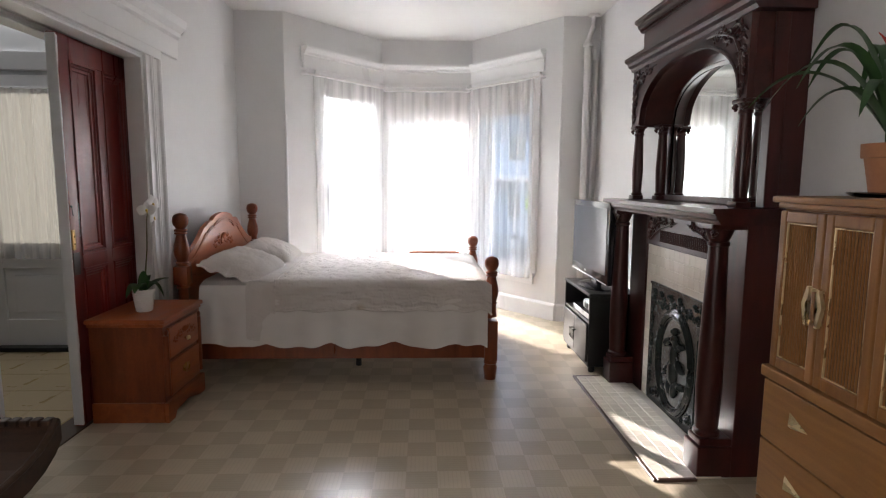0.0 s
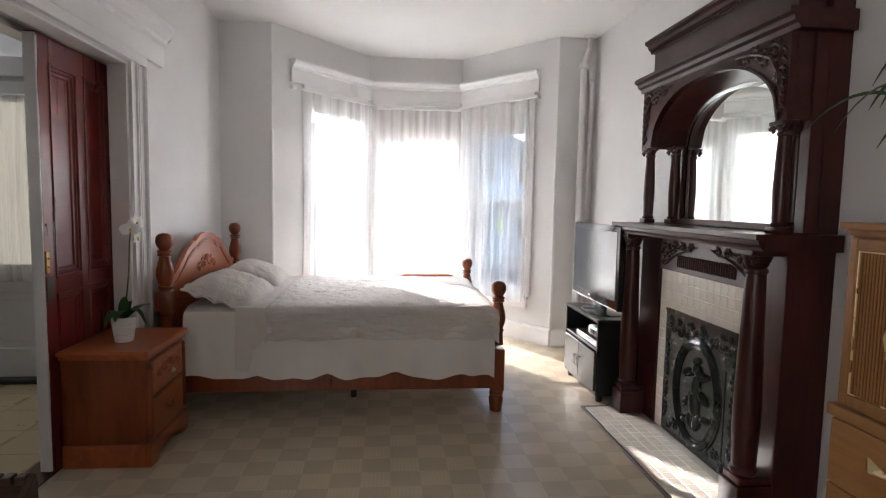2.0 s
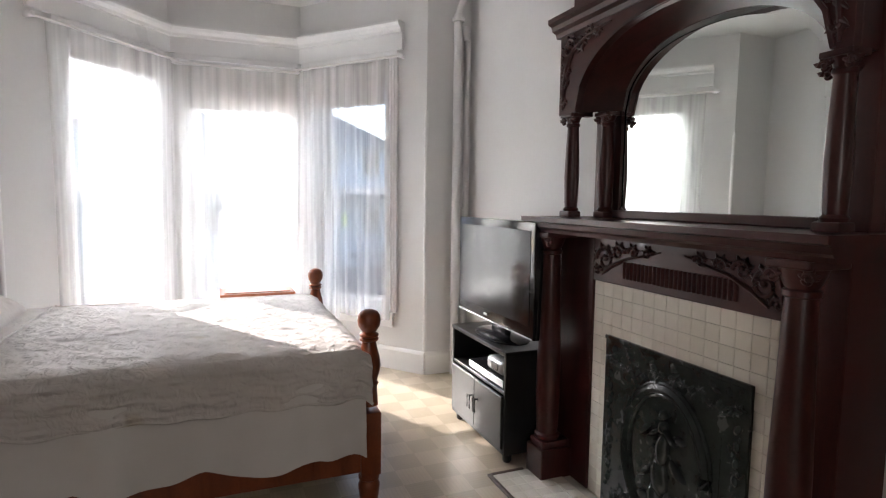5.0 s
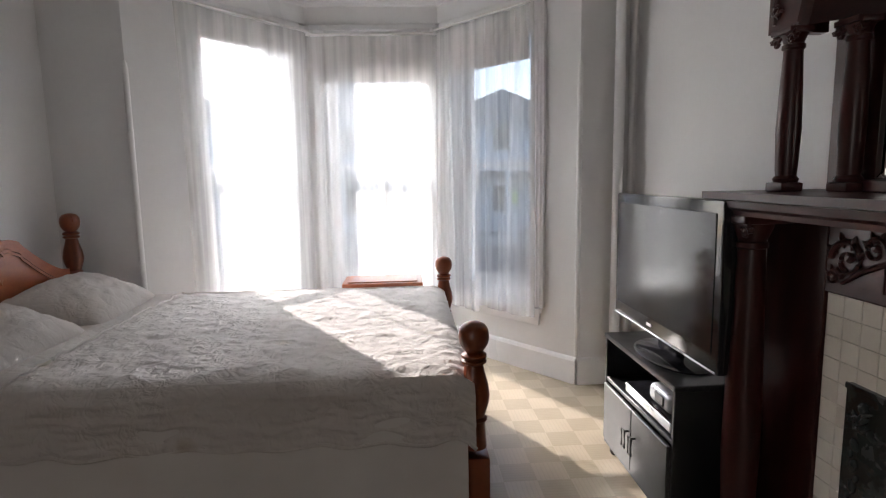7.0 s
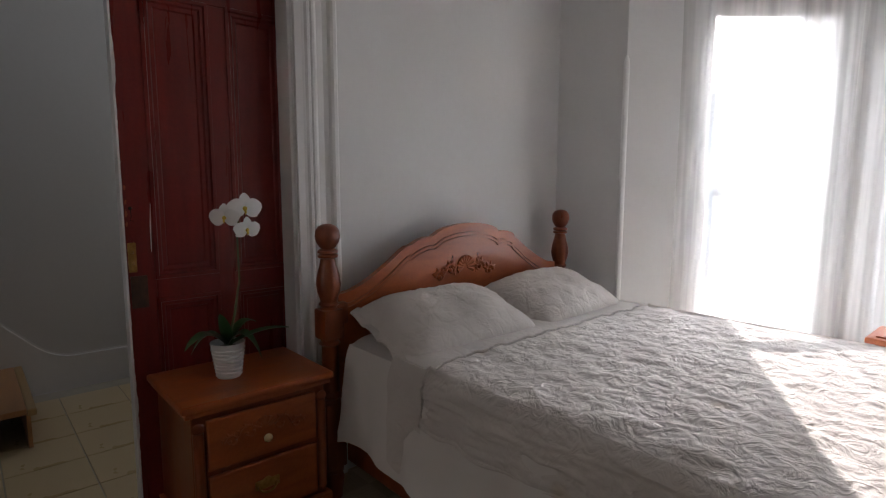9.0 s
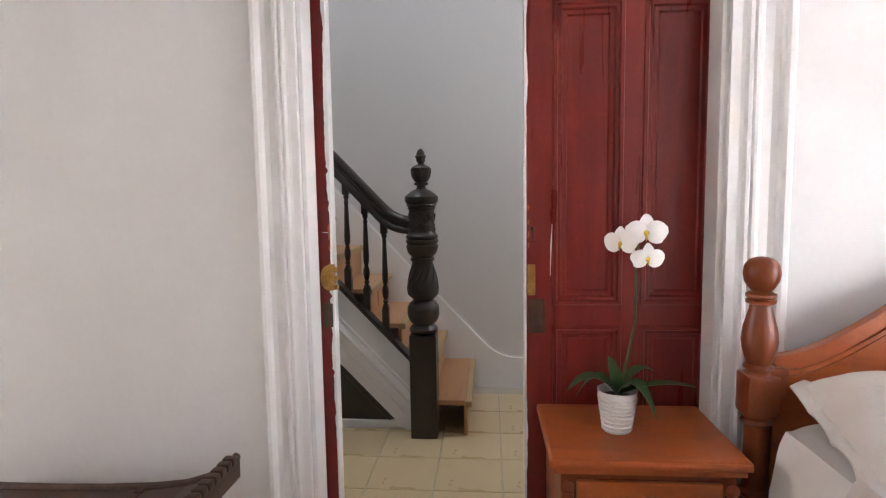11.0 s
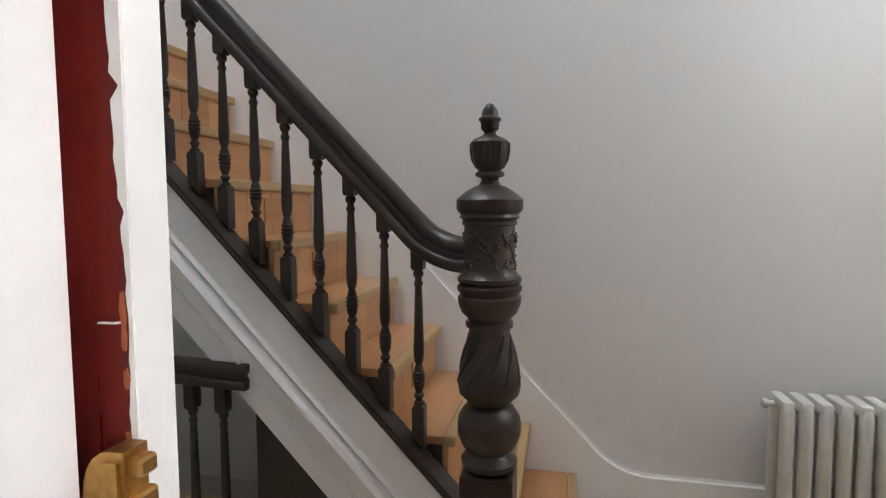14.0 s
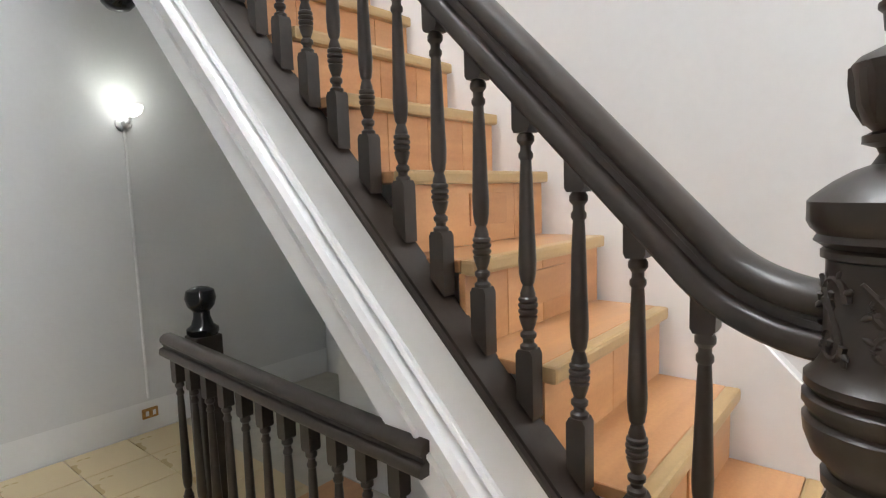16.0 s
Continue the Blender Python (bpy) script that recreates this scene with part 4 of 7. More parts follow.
def newel_post(name, x, y, zoff, label):
    nw = thing(name, (x, y, zoff), label, "newel post", kind="structure")
    bm = B()
    box(bm, x - 0.074, x + 0.074, y - 0.074, y + 0.074, zoff, zoff + 0.585, 0.006)
    part("base_block", bm, STAIRDARK, nw)
    bm = B()
    lathe(bm, newel_profile(), (x, y, zoff), 28)
    part("turned_shaft", bm, STAIRDARK, nw, smooth=True)
    bm = B()
    for k in range(10):                       # spiral flutes on the vase
        a0 = 2 * math.pi * k / 10
        pp = []
        for j in range(8):
            f = j / 7
            z = 0.84 + f * 0.135
            r = 0.0885 - 0.031 * f ** 0.8
            a = a0 + f * 0.9
            pp.append((x + r * math.cos(a), y + r * math.sin(a), zoff + z))
        tube(bm, pp, [0.004, 0.008, 0.009, 0.009, 0.009, 0.008, 0.006, 0.003], 6)
    part("vase_fluting", bm, STAIRDARK, nw, "carved spiral fluting", True)
    bm = B()
    for k in range(6):                        # leaf carving round the drum and the urn
        a = 2 * math.pi * k / 6
        o = Vector((x + 0.0665 * math.cos(a), y + 0.0665 * math.sin(a), zoff + 1.20))
        u, v = Vector((-math.sin(a), math.cos(a), 0)), Vector((0, 0, 1))
        scroll(bm, o + v * 0.030, u, v, 0.030, 1.2, 0.0055, 1 if k % 2 else -1)
        scroll(bm, o - v * 0.020, u, v, 0.026, 1.1, 0.0055, -1 if k % 2 else 1)
        tube(bm, [o + u * 0.03 - v * 0.045, o + u * 0.012, o - u * 0.008 + v * 0.03, o - u * 0.03 + v * 0.055], [0.003, 0.006, 0.006, 0.003], 6)
    for k in range(8):
        a = 2 * math.pi * k / 8
        tube(bm, [(x + r * math.cos(a), y + r * math.sin(a), zoff + z) for r, z in ((0.036, 1.432), (0.043, 1.455), (0.046, 1.48), (0.049, 1.500), (0.052, 1.498))], [0.004, 0.010, 0.011, 0.008, 0.003], 6)
    part("leaf_carving", bm, STAIRDARK, nw, "carved leaf ornament", True)
    return nw


newel_post("newel_post", -2.885, 3.811, 0.0, "dark brown carved newel post with an acorn finial")

drop = thing("newel_drop", (-3.10, 1.17, 2.185), "glossy black turned drop under the upper stairs", "newel drop", kind="structure")
bm = B()
lathe(bm, [(0.015, 2.185), (0.045, 2.193), (0.066, 2.215), (0.072, 2.25), (0.058, 2.28), (0.040, 2.31), (0.055, 2.33), (0.055, 2.70)], (-3.10, 1.17, 0), 20)
part("turned_drop", bm, BLACKGLOSS, drop, smooth=True)

# ---- lower stairwell guard beyond the stairs ----
guard = thing("stairwell_guard", (-2.94, 2.4, 0), "dark brown guard rail with turned balusters beside the cellar stairs", "banister", kind="structure")
gpath = [(-2.935, 3.03, 0.745), (-2.94, 2.5, 0.762), (-2.96, 1.70, 0.79)]
bm = B()
sweep(bm, RAILP, gpath)
part("handrail", bm, STAIRDARK, guard, "dark brown moulded rail", smooth=True)
balustrade(guard, [(-2.936 - 0.002 * i, 2.93 - 0.115 * i, 0.02 + 0.0038 * i) for i in range(11)], 0.775, 0.0, "")
bm = B()
box(bm, -2.985, -2.90, 1.70, 3.03, -0.006, 0.03, 0.004)
part("base_rail", bm, STAIRDARK, guard)
gn = thing("guard_newel", (-3.05, 1.80, 0), "glossy black newel post with a bell-shaped cap", "newel post", kind="structure")
bm = B()
box(bm, -3.10, -3.00, 1.75, 1.85, 0.0, 0.86, 0.006)
part("post", bm, STAIRDARK, gn)
bm = B()
lathe(bm, [(0.052, 0.86), (0.058, 0.87), (0.058, 0.885), (0.04, 0.90), (0.03, 0.93), (0.03, 0.95), (0.048, 0.97), (0.056, 1.0), (0.05, 1.03), (0.03, 1.04), (0.005, 1.045)], (-3.05, 1.80, 0), 16)
part("cap", bm, BLACKGLOSS, gn, "glossy black turned cap", True)
cellar = thing("cellar_stairs", (-3.35, 2.6, 0), "orange wooden cellar steps under the main stairs", "staircase", kind="structure")
for k in range(6):
    bm = B()
    box(bm, -3.70, -3.0, 1.75 + 0.2 * k, 1.98 + 0.2 * k, -0.01 - 0.19 * k - 0.18, -0.004 - 0.19 * k if k else 0.004, 0.004)
    part("tread", bm, TREAD, cellar)

# hall baseboard on the end wall
bm = B()
sweep(bm, [(0, 0), (0.02, 0), (0.02, 0.14), (0.03, 0.15), (0.02, 0.175), (0, 0.18)], [(-4.7, 0.402, 0), (XH0, 0.402, 0)])
setting("hall_baseboard", bm, TRIM, label="white moulded hall baseboard", category="baseboard")

# wall sconce with a conduit, and an outlet
SCX = -3.37
sc = thing("wall_sconce", (SCX, 0.40, 1.75), "lit wall lamp with a frosted glass shade above a surface conduit", "wall lamp")
bm = B()
lathe(bm, [(0.045, 0), (0.045, 0.012), (0.02, 0.02), (0.012, 0.06)], (SCX, 0.401, 1.80), 16, Matrix.Rotation(radians(-90), 4, "X"))
tube(bm, [(SCX, 0.46, 1.80), (SCX, 0.50, 1.80), (SCX, 0.51, 1.83)], 0.009)
part("bracket", bm, SILVER, sc, "metal bracket", True)
SHADEGLOW = glow_material("lit_frosted_shade", (0.97, 1.0, 0.93), 0.2)
bm = B()
lathe(bm, [(0.020, 1.83), (0.038, 1.838), (0.060, 1.86), (0.066, 1.89), (0.063, 1.89), (0.056, 1.862), (0.034, 1.844), (0.018, 1.838)], (SCX, 0.51, 0), 24)
part("shade", bm, SHADEGLOW, sc, "glowing frosted glass shade", True)
bm = B()
tube(bm, [(SCX, 0.41, 1.79), (SCX, 0.41, 0.20)], 0.009)
part("conduit", bm, TRIM, sc, "white painted conduit")
bm = B()
box(bm, SCX - 0.04, SCX + 0.05, 0.422, 0.432, 0.085, 0.145, 0.003)
ol = single("outlet", bm, BRASS, "brown outlet plate on the hall baseboard", "outlet")
for k in (-0.018, 0.022):
    bm = B()
    box(bm, SCX + k - 0.008, SCX + k + 0.010, 0.4325, 0.435, 0.10, 0.13, 0.001)
    part("socket", bm, POTWHITE, ol)
lamp = bpy.data.lights.new("sconce_bulb", "POINT")
lamp.energy, lamp.color, lamp.shadow_soft_size = 0.030, (0.93, 1.0, 0.92), 0.03
lo = new("sconce_bulb", lamp)
lo.location = (SCX, 0.60, 1.905)

# ---- front door in the hall with curtained glass ----
FY = 5.85
fd = thing("door_3", (-2.95, FY, 0), "white panelled front door with a sheer curtain over its glass", "door", kind="structure")
bm = B()
box(bm, -3.40, -3.29, FY - 0.05, FY - 0.001, 0.02, 2.16, 0.004)
box(bm, -2.64, -2.53, FY - 0.05, FY - 0.001, 0.02, 2.16, 0.004)
box(bm, -3.29, -2.64, FY - 0.049, FY - 0.002, 2.02, 2.16, 0.004)
box(bm, -3.29, -2.64, FY - 0.049, FY - 0.002, 0.02, 0.24, 0.004)
box(bm, -3.29, -2.64, FY - 0.049, FY - 0.002, 0.66, 0.86, 0.004)
part("door_frame", bm, TRIM, fd)
bm = B()
box(bm, -3.29, -2.64, FY - 0.03, FY - 0.012, 0.24, 0.66)
box(bm, -3.22, -2.71, FY - 0.042, FY - 0.03, 0.30, 0.60, 0.008)
part("panel", bm, TRIM, fd)
# Pane glows by emission in place of daylight; a solid wall stands behind.
DAYGLOW = glow_material("daylight_glow_glass", (1.0, 0.95, 0.80), 0.08)
bm = B()
box(bm, -3.29, -2.64, FY - 0.02, FY - 0.012, 0.86, 2.02)
part("glass", bm, DAYGLOW, fd, "frosted door glass glowing as if daylit")


def curtain_mesh(width, top, bottom, folds, depth, seed, flare=0.0, droop=0.0):
    """Hanging cloth in local metres: x along the rod, y depth, z up."""
    rnd = random.Random(seed)
    bm = B()
    nx, nz = max(48, int(folds * 12)), 26
    ph = [rnd.uniform(0, 6.28) for _ in range(5)]
    grid = []
    for j in range(nz + 1):
        f = j / nz
        z = top + (bottom - top) * f
        row = []
        for i in range(nx + 1):
            u = i / nx
            amp = depth * (0.55 + 0.45 * min(1, f * 3))
            a = 2 * math.pi * folds * u + 0.8 * math.sin(5 * u + ph[0]) + 0.25 * f * math.sin(9 * u + ph[1])
            y = amp * (math.sin(a) + 0.35 * math.sin(2.3 * a + ph[2])) + 0.012 * math.sin(3 * f + 7 * u + ph[3])
            x = (u - 0.5) * width * (1 + flare * f) + 0.006 * math.sin(a * 0.5 + 4 * f)
            row.append(bm.verts.new((x, y, z + (droop * math.sin(14 * u + ph[4]) if j == nz else 0))))
        grid.append(row)
    for a, b in zip(grid, grid[1:]):
        for i in range(nx):
            bm.faces.new((a[i], a[i + 1], b[i + 1], b[i]))
    return bm


bm = curtain_mesh(0.62, 2.06, 0.74, 9, 0.012, 3)
bm.transform(Matrix.Translation((-2.96, FY - 0.085, 0)))
c = single("door_curtain", bm, SHEER, "sheer white curtain gathered over the front door glass", "curtain", smooth=True)
bm = B()
tube(bm, [(-3.30, FY - 0.085, 2.06), (-2.62, FY - 0.085, 2.06)], 0.008)
part("curtain_rod", bm, TRIM, c)
bm = B()
for a, b_ in ((-3.53, -3.41), (-2.52, -2.40)):
    box(bm, a, b_, FY - 0.035, FY, 0, 2.20, 0.004)
box(bm, -3.55, -2.38, FY - 0.045, FY, 2.20, 2.34, 0.006)
setting("front_door_casing", bm, TRIM, label="white front door casing", category="trim")
bm = B()
box(bm, -3.35, -2.55, FY - 0.16, FY - 0.06, 0.0, 0.035, 0.012)
single("draught_strip", bm, BLACK, "dark draught stopper lying under the front door", "draught stopper")

# radiator by the hall wall
rad = thing("radiator", (-3.60, 5.1, 0), "old pale painted cast iron column radiator", "radiator")
for k in range(12):
    y = 4.800 + k * 0.062
    for j, dx in enumerate((-0.055, 0.055)):
        bm = B()
        lathe(bm, [(0.012, 0.10), (0.024, 0.12), (0.024, 0.58), (0.020, 0.61), (0.010, 0.62)], (-3.57 + dx, y, 0), 10)
        if j == 0:
            box(bm, -3.64, -3.50, y - 0.022, y + 0.022, 0.585, 0.63, 0.014)
            box(bm, -3.64, -3.50, y - 0.022, y + 0.022, 0.09, 0.13, 0.012)
            if k in (0, 11):
                box(bm, -3.60, -3.56, y - 0.02, y + 0.02, 0.0, 0.10, 0.006)
        part("section", bm, RADIATOR, rad, smooth=True)
bm = B()
lathe(bm, [(0.004, 0), (0.012, 0.002), (0.012, 0.02), (0.018, 0.024), (0.018, 0.04), (0.004, 0.045)], (-3.57, 4.775, 0.60), 10, Matrix.Rotation(radians(90), 4, "X"))
part("bleed_valve", bm, SILVER, rad, smooth=True)

# ---- bed ----
bed = thing("bed", (-0.5, 5.72, 0), "orange pine four-post bed with a carved scroll headboard", "bed")
POST = [(0.040, 0.0), (0.042, 0.03), (0.046, 0.06), (0.048, 0.085), (0.042, 0.10), (0.036, 0.108), (0.046, 0.115), (0.046, 0.13), (0.040, 0.137)]


def bed_post(x, y, top, name):
    """Turned post: ball foot, square block where the rail joins, vase and ball finial."""
    bm = B()
    lathe(bm, POST, (x, y, 0), 24)
    blk = top - 0.52
    box(bm, x - 0.045, x + 0.045, y - 0.045, y + 0.045, 0.138, 0.42, 0.008)
    if blk > 0.45:
        lathe(bm, [(0.040, 0.42), (0.036, 0.43), (0.044, 0.44), (0.044, 0.45), (0.034, 0.46), (0.034, top - 0.50), (0.040, top - 0.49)], (x, y, 0), 24)
    lo = max(0.42, top - 0.50)
    if top > 1.0:
        box(bm, x - 0.046, x + 0.046, y - 0.046, y + 0.046, top - 0.47, top - 0.345, 0.012)
        lathe(bm, [(0.034, lo), (0.044, lo + 0.01), (0.036, lo + 0.02), (0.040, top - 0.468)], (x, y, 0), 24)
    lathe(bm, [(0.040, top - 0.42 if top <= 1.0 else top - 0.346), (0.034, top - 0.338), (0.042, top - 0.325), (0.034, top - 0.315), (0.036, top - 0.305), (0.047, top - 0.27), (0.050, top - 0.245), (0.046, top - 0.21), (0.034, top - 0.165), (0.029, top - 0.14),
                (0.040, top - 0.135), (0.041, top - 0.127), (0.032, top - 0.122), (0.041, top - 0.116), (0.041, top - 0.108), (0.026, top - 0.10), (0.034, top - 0.092), (0.046, top - 0.072), (0.050, top - 0.05), (0.047, top - 0.026), (0.036, top - 0.01), (0.018, top - 0.002), (0.002, top)], (x, y, 0), 24)
    return part(name, bm, PINEV_SHADED, bed, smooth=True)


HX, FX, NY, FYB = -1.520, 0.530, 4.965, 6.49
bed_post(HX, NY, 1.155, "head_post")
bed_post(HX, FYB, 1.16, "head_post")
bed_post(FX, NY + 0.085, 0.865, "foot_post")
bed_post(FX, FYB + 0.01, 0.865, "foot_post")
# headboard outline: ogee shoulders rising to a crowned middle
CY = (NY + FYB) / 2
half = (FYB - NY) / 2 - 0.045


def head_top(u):
    """Height of the headboard's upper edge; u is 0 at the middle and 1 at the post."""
    u = abs(u - 0.03) if abs(u) < 0.5 else abs(u)
    if u < 0.30:
        return 1.056 + 0.062 * math.sqrt(max(0, 1 - (u / 0.31) ** 2))
    f = (u - 0.30) / 0.70
    return 1.066 - 0.205 * (f * f * (3 - 2 * f)) + 0.010 * math.sin(math.pi * min(1, 2.2 * f))


us = [-1 + 2 * i / 90 for i in range(91)]
bm = B()
prism(bm, [(CY + u * half, head_top(u)) for u in us] + [(CY + half, 0.40), (CY - half, 0.40)], YZ(-1.552), 0.032)
hb = part("headboard", bm, PINE, bed, "carved orange pine headboard")
bm = B()
for off in (0.048, 0.066):
    sweep(bm, [(-0.006, -0.007), (0.006, -0.007), (0.006, 0.007), (-0.006, 0.007)], [(-1.519, CY + u * half * 0.97, head_top(u) - off) for u in us], up=Vector((1, 0, 0)))
part("edge_moulding", bm, PINE, hb, "routed edge line")
bm = B()
for k in range(11):                      # shell
    a = radians(-20 + 22 * k)
    o = Vector((-1.520, CY, 0.905))
    d = Vector((0, math.cos(a), math.sin(a)))
    tube(bm, [o + d * 0.012, o + d * 0.035, o + d * 0.056], [0.004, 0.009, 0.012], 6)
for s in (1, -1):
    scroll(bm, (-1.520, CY + s * 0.095, 0.895), (0, s, 0), (0, 0, 1), 0.035, 1.0, 0.010, 1)
    scroll(bm, (-1.520, CY + s * 0.165, 0.870), (0, s, 0), (0, 0, 1), 0.032, 0.9, 0.010, 1)
    tube(bm, [(-1.520, CY + s * 0.07, 0.87), (-1.520, CY + s * 0.095, 0.93), (-1.520, CY + s * 0.085, 0.965)], [0.005, 0.008, 0.004], 6)
part("shell_carving", bm, PINE, hb, "carved shell and scroll ornament", True)
for s in (1, -1):
    bm = B()
    box(bm, -1.552, -1.49, CY + s * half - 0.03, CY + s * half + 0.03, 0.74, 0.83, 0.012)
    part("headboard_bracket", bm, PINEV_SHADED, hb)
# Side rails take the darkened pine, which puts their shade into the colour.
for y0, y1, nm in ((NY + 0.045, NY + 0.075, "side_rail"), (FYB - 0.03, FYB, "side_rail")):
    bm = B()
    box(bm, HX + 0.045, FX - 0.045, y0, y1, 0.16, 0.30, 0.006)
    part(nm, bm, PINEV_SHADED, bed)
bm = B()
box(bm, FX - 0.015, FX + 0.015, NY + 0.13, FYB - 0.035, 0.17, 0.50, 0.008)
part("footboard", bm, PINE, bed)
for x, y in ((-0.42, 5.35), (-0.42, 6.1)):
    bm = B()
    lathe(bm, [(0.022, 0), (0.018, 0.16)], (x, y, 0), 12)
    part("support_leg", bm, BLACK, bed)


def soft_block(x0, x1, y0, y1, z0, z1, r, seg=4):
    bm = B()
    t = bmesh.new()
    bmesh.ops.create_cube(t, size=1.0)
    for v in t.verts:
        v.co = Vector((x0 + (v.co.x + 0.5) * (x1 - x0), y0 + (v.co.y + 0.5) * (y1 - y0), z0 + (v.co.z + 0.5) * (z1 - z0)))
    bmesh.ops.bevel(t, geom=t.edges[:], offset=r, segments=seg, affect="EDGES", profile=0.5)
    me = bpy.data.meshes.new("t")
    t.to_mesh(me)
    bm.from_mesh(me)
    t.free()
    bpy.data.meshes.remove(me)
    return bm


single("mattress", soft_block(-1.44, 0.49, 5.03, 6.43, 0.20, 0.665, 0.05), SHEET, "white mattress on the bed frame", "mattress", smooth=True)

BX0, BX1, BY0, BY1, BTOP = -1.43, 0.52, 5.02, 6.44, 0.685


def fold(u, k, s):
    return math.sin(u * k + s) * 0.5 + math.sin(u * k * 2.3 + s * 1.7) * 0.3 + math.sin(u * k * 0.6 + s * 2.1) * 0.4


EDGES = []


def spread(x0, x1, lift, near_hem, far_hem, wave, crinkle, cell, hang_out, foot_hem=None, seed=0):
    """A cover over the bed: a top sheet of cells that turns down at the near, far and foot sides."""
    bm = B()
    ny_top = int((BY1 - BY0) / cell)
    nx = int((x1 - x0) / cell)
    side = int(0.48 / cell)
    rows = []
    R = 0.055
    for i in range(nx + 1):
        x = x0 + (x1 - x0) * i / nx
        row = []
        hem_n = near_hem + wave * abs(math.sin(x * 7.4 + 1.0)) + 0.006 * math.sin(x * 31)
        for j in range(-side, ny_top + side + 1):
            if j < 0 or j > ny_top:
                f = (-j if j < 0 else j - ny_top) / side
                hem = hem_n if j < 0 else far_hem
                drop = f * (BTOP + lift - hem)
                s = -1 if j < 0 else 1
                yb_ = BY0 if j < 0 else BY1
                out = min(1, f * 5) ** 0.5 * (0.02 + lift)
                y = yb_ + s * (out + hang_out * f * (0.5 + 0.5 * fold(x, 11.0, seed + s))) + s * crinkle * 0.9 * min(1, f * 4) * (noise.noise(Vector((x * 5, f * 5, seed))) + 0.6 * noise.noise(Vector((x * 14, f * 12, seed + 2))))
                z = BTOP + lift - drop
            else:
                f = j / ny_top
                y = BY0 + (BY1 - BY0) * f
                z = BTOP + lift
                e = min(f, 1 - f) * (BY1 - BY0)
                z -= 0.022 * max(0, 1 - e / 0.09) ** 2
                n1 = noise.noise(Vector((x * 8, y * 11, seed)))
                n2 = noise.noise(Vector((x * 20, y * 27, seed + 5)))
                n3 = noise.noise(Vector((x * 1.3, y * 1.6, seed + 9)))
                z += crinkle * (0.55 * n1 + 0.5 * n2) + 0.008 * n3
            ex = BX1 + 0.01 - x
            if ex < 0.08:
                z -= 0.035 * (1 - max(0, ex) / 0.08) ** 2
            row.append(bm.verts.new((x, y, z)))
        rows.append(row)
    for a, b in zip(rows, rows[1:]):
        for j in range(len(a) - 1):
            bm.faces.new((a[j], a[j + 1], b[j + 1], b[j]))
    EDGES.clear()
    EDGES.append([v.co.copy() for v in rows[0]])
    EDGES.append([r[0].co.copy() for r in rows])
    if foot_hem is not None:
        last = rows[-1]
        lo = side
        prev = last[lo:lo + ny_top + 1]
        for k in range(1, 9):
            cur = [bm.verts.new((BX1 + 0.005 + 0.004 * math.sin(v.co.y * 20), v.co.y, v.co.z + (foot_hem - v.co.z) * k / 8)) for v in last[lo:lo + ny_top + 1]]
            for j in range(len(cur) - 1):
                bm.faces.new((prev[j], prev[j + 1], cur[j + 1], cur[j]))
            prev = cur
    return bm


bm = spread(-1.43, 0.50, 0.008, 0.285, 0.25, -0.03, 0.006, 0.025, 0.085, None, 1)
single("bed_sheet", bm, SHEET, "white bed sheet hanging over the mattress sides", "bed sheet", smooth=True)
bm = spread(-0.93, 0.525, 0.026, 0.50, 0.42, 0.008, 0.015, 0.011, 0.02, 0.52, 4)
head_edge, side_edge = [list(e) for e in EDGES]
quilt = single("quilt", bm, QUILT, "crinkled off-white stitched quilt spread over the bed", "quilt", smooth=True)
for edge in (head_edge, side_edge):
    bm = B()
    tube(bm, [p + Vector((0, 0, 0.002)) for p in edge], 0.0065, 6)
    part("hem", bm, QUILT, quilt, "thick bound edge of the quilt", True)
bm = spread(-1.12, -0.925, 0.030, 0.30, 0.3, 0.02, 0.004, 0.02, 0.03, None, 7)
single("turned_back_sheet", bm, SHAM, "white turned-back sheet edge below the pillows", "bed sheet", smooth=True)


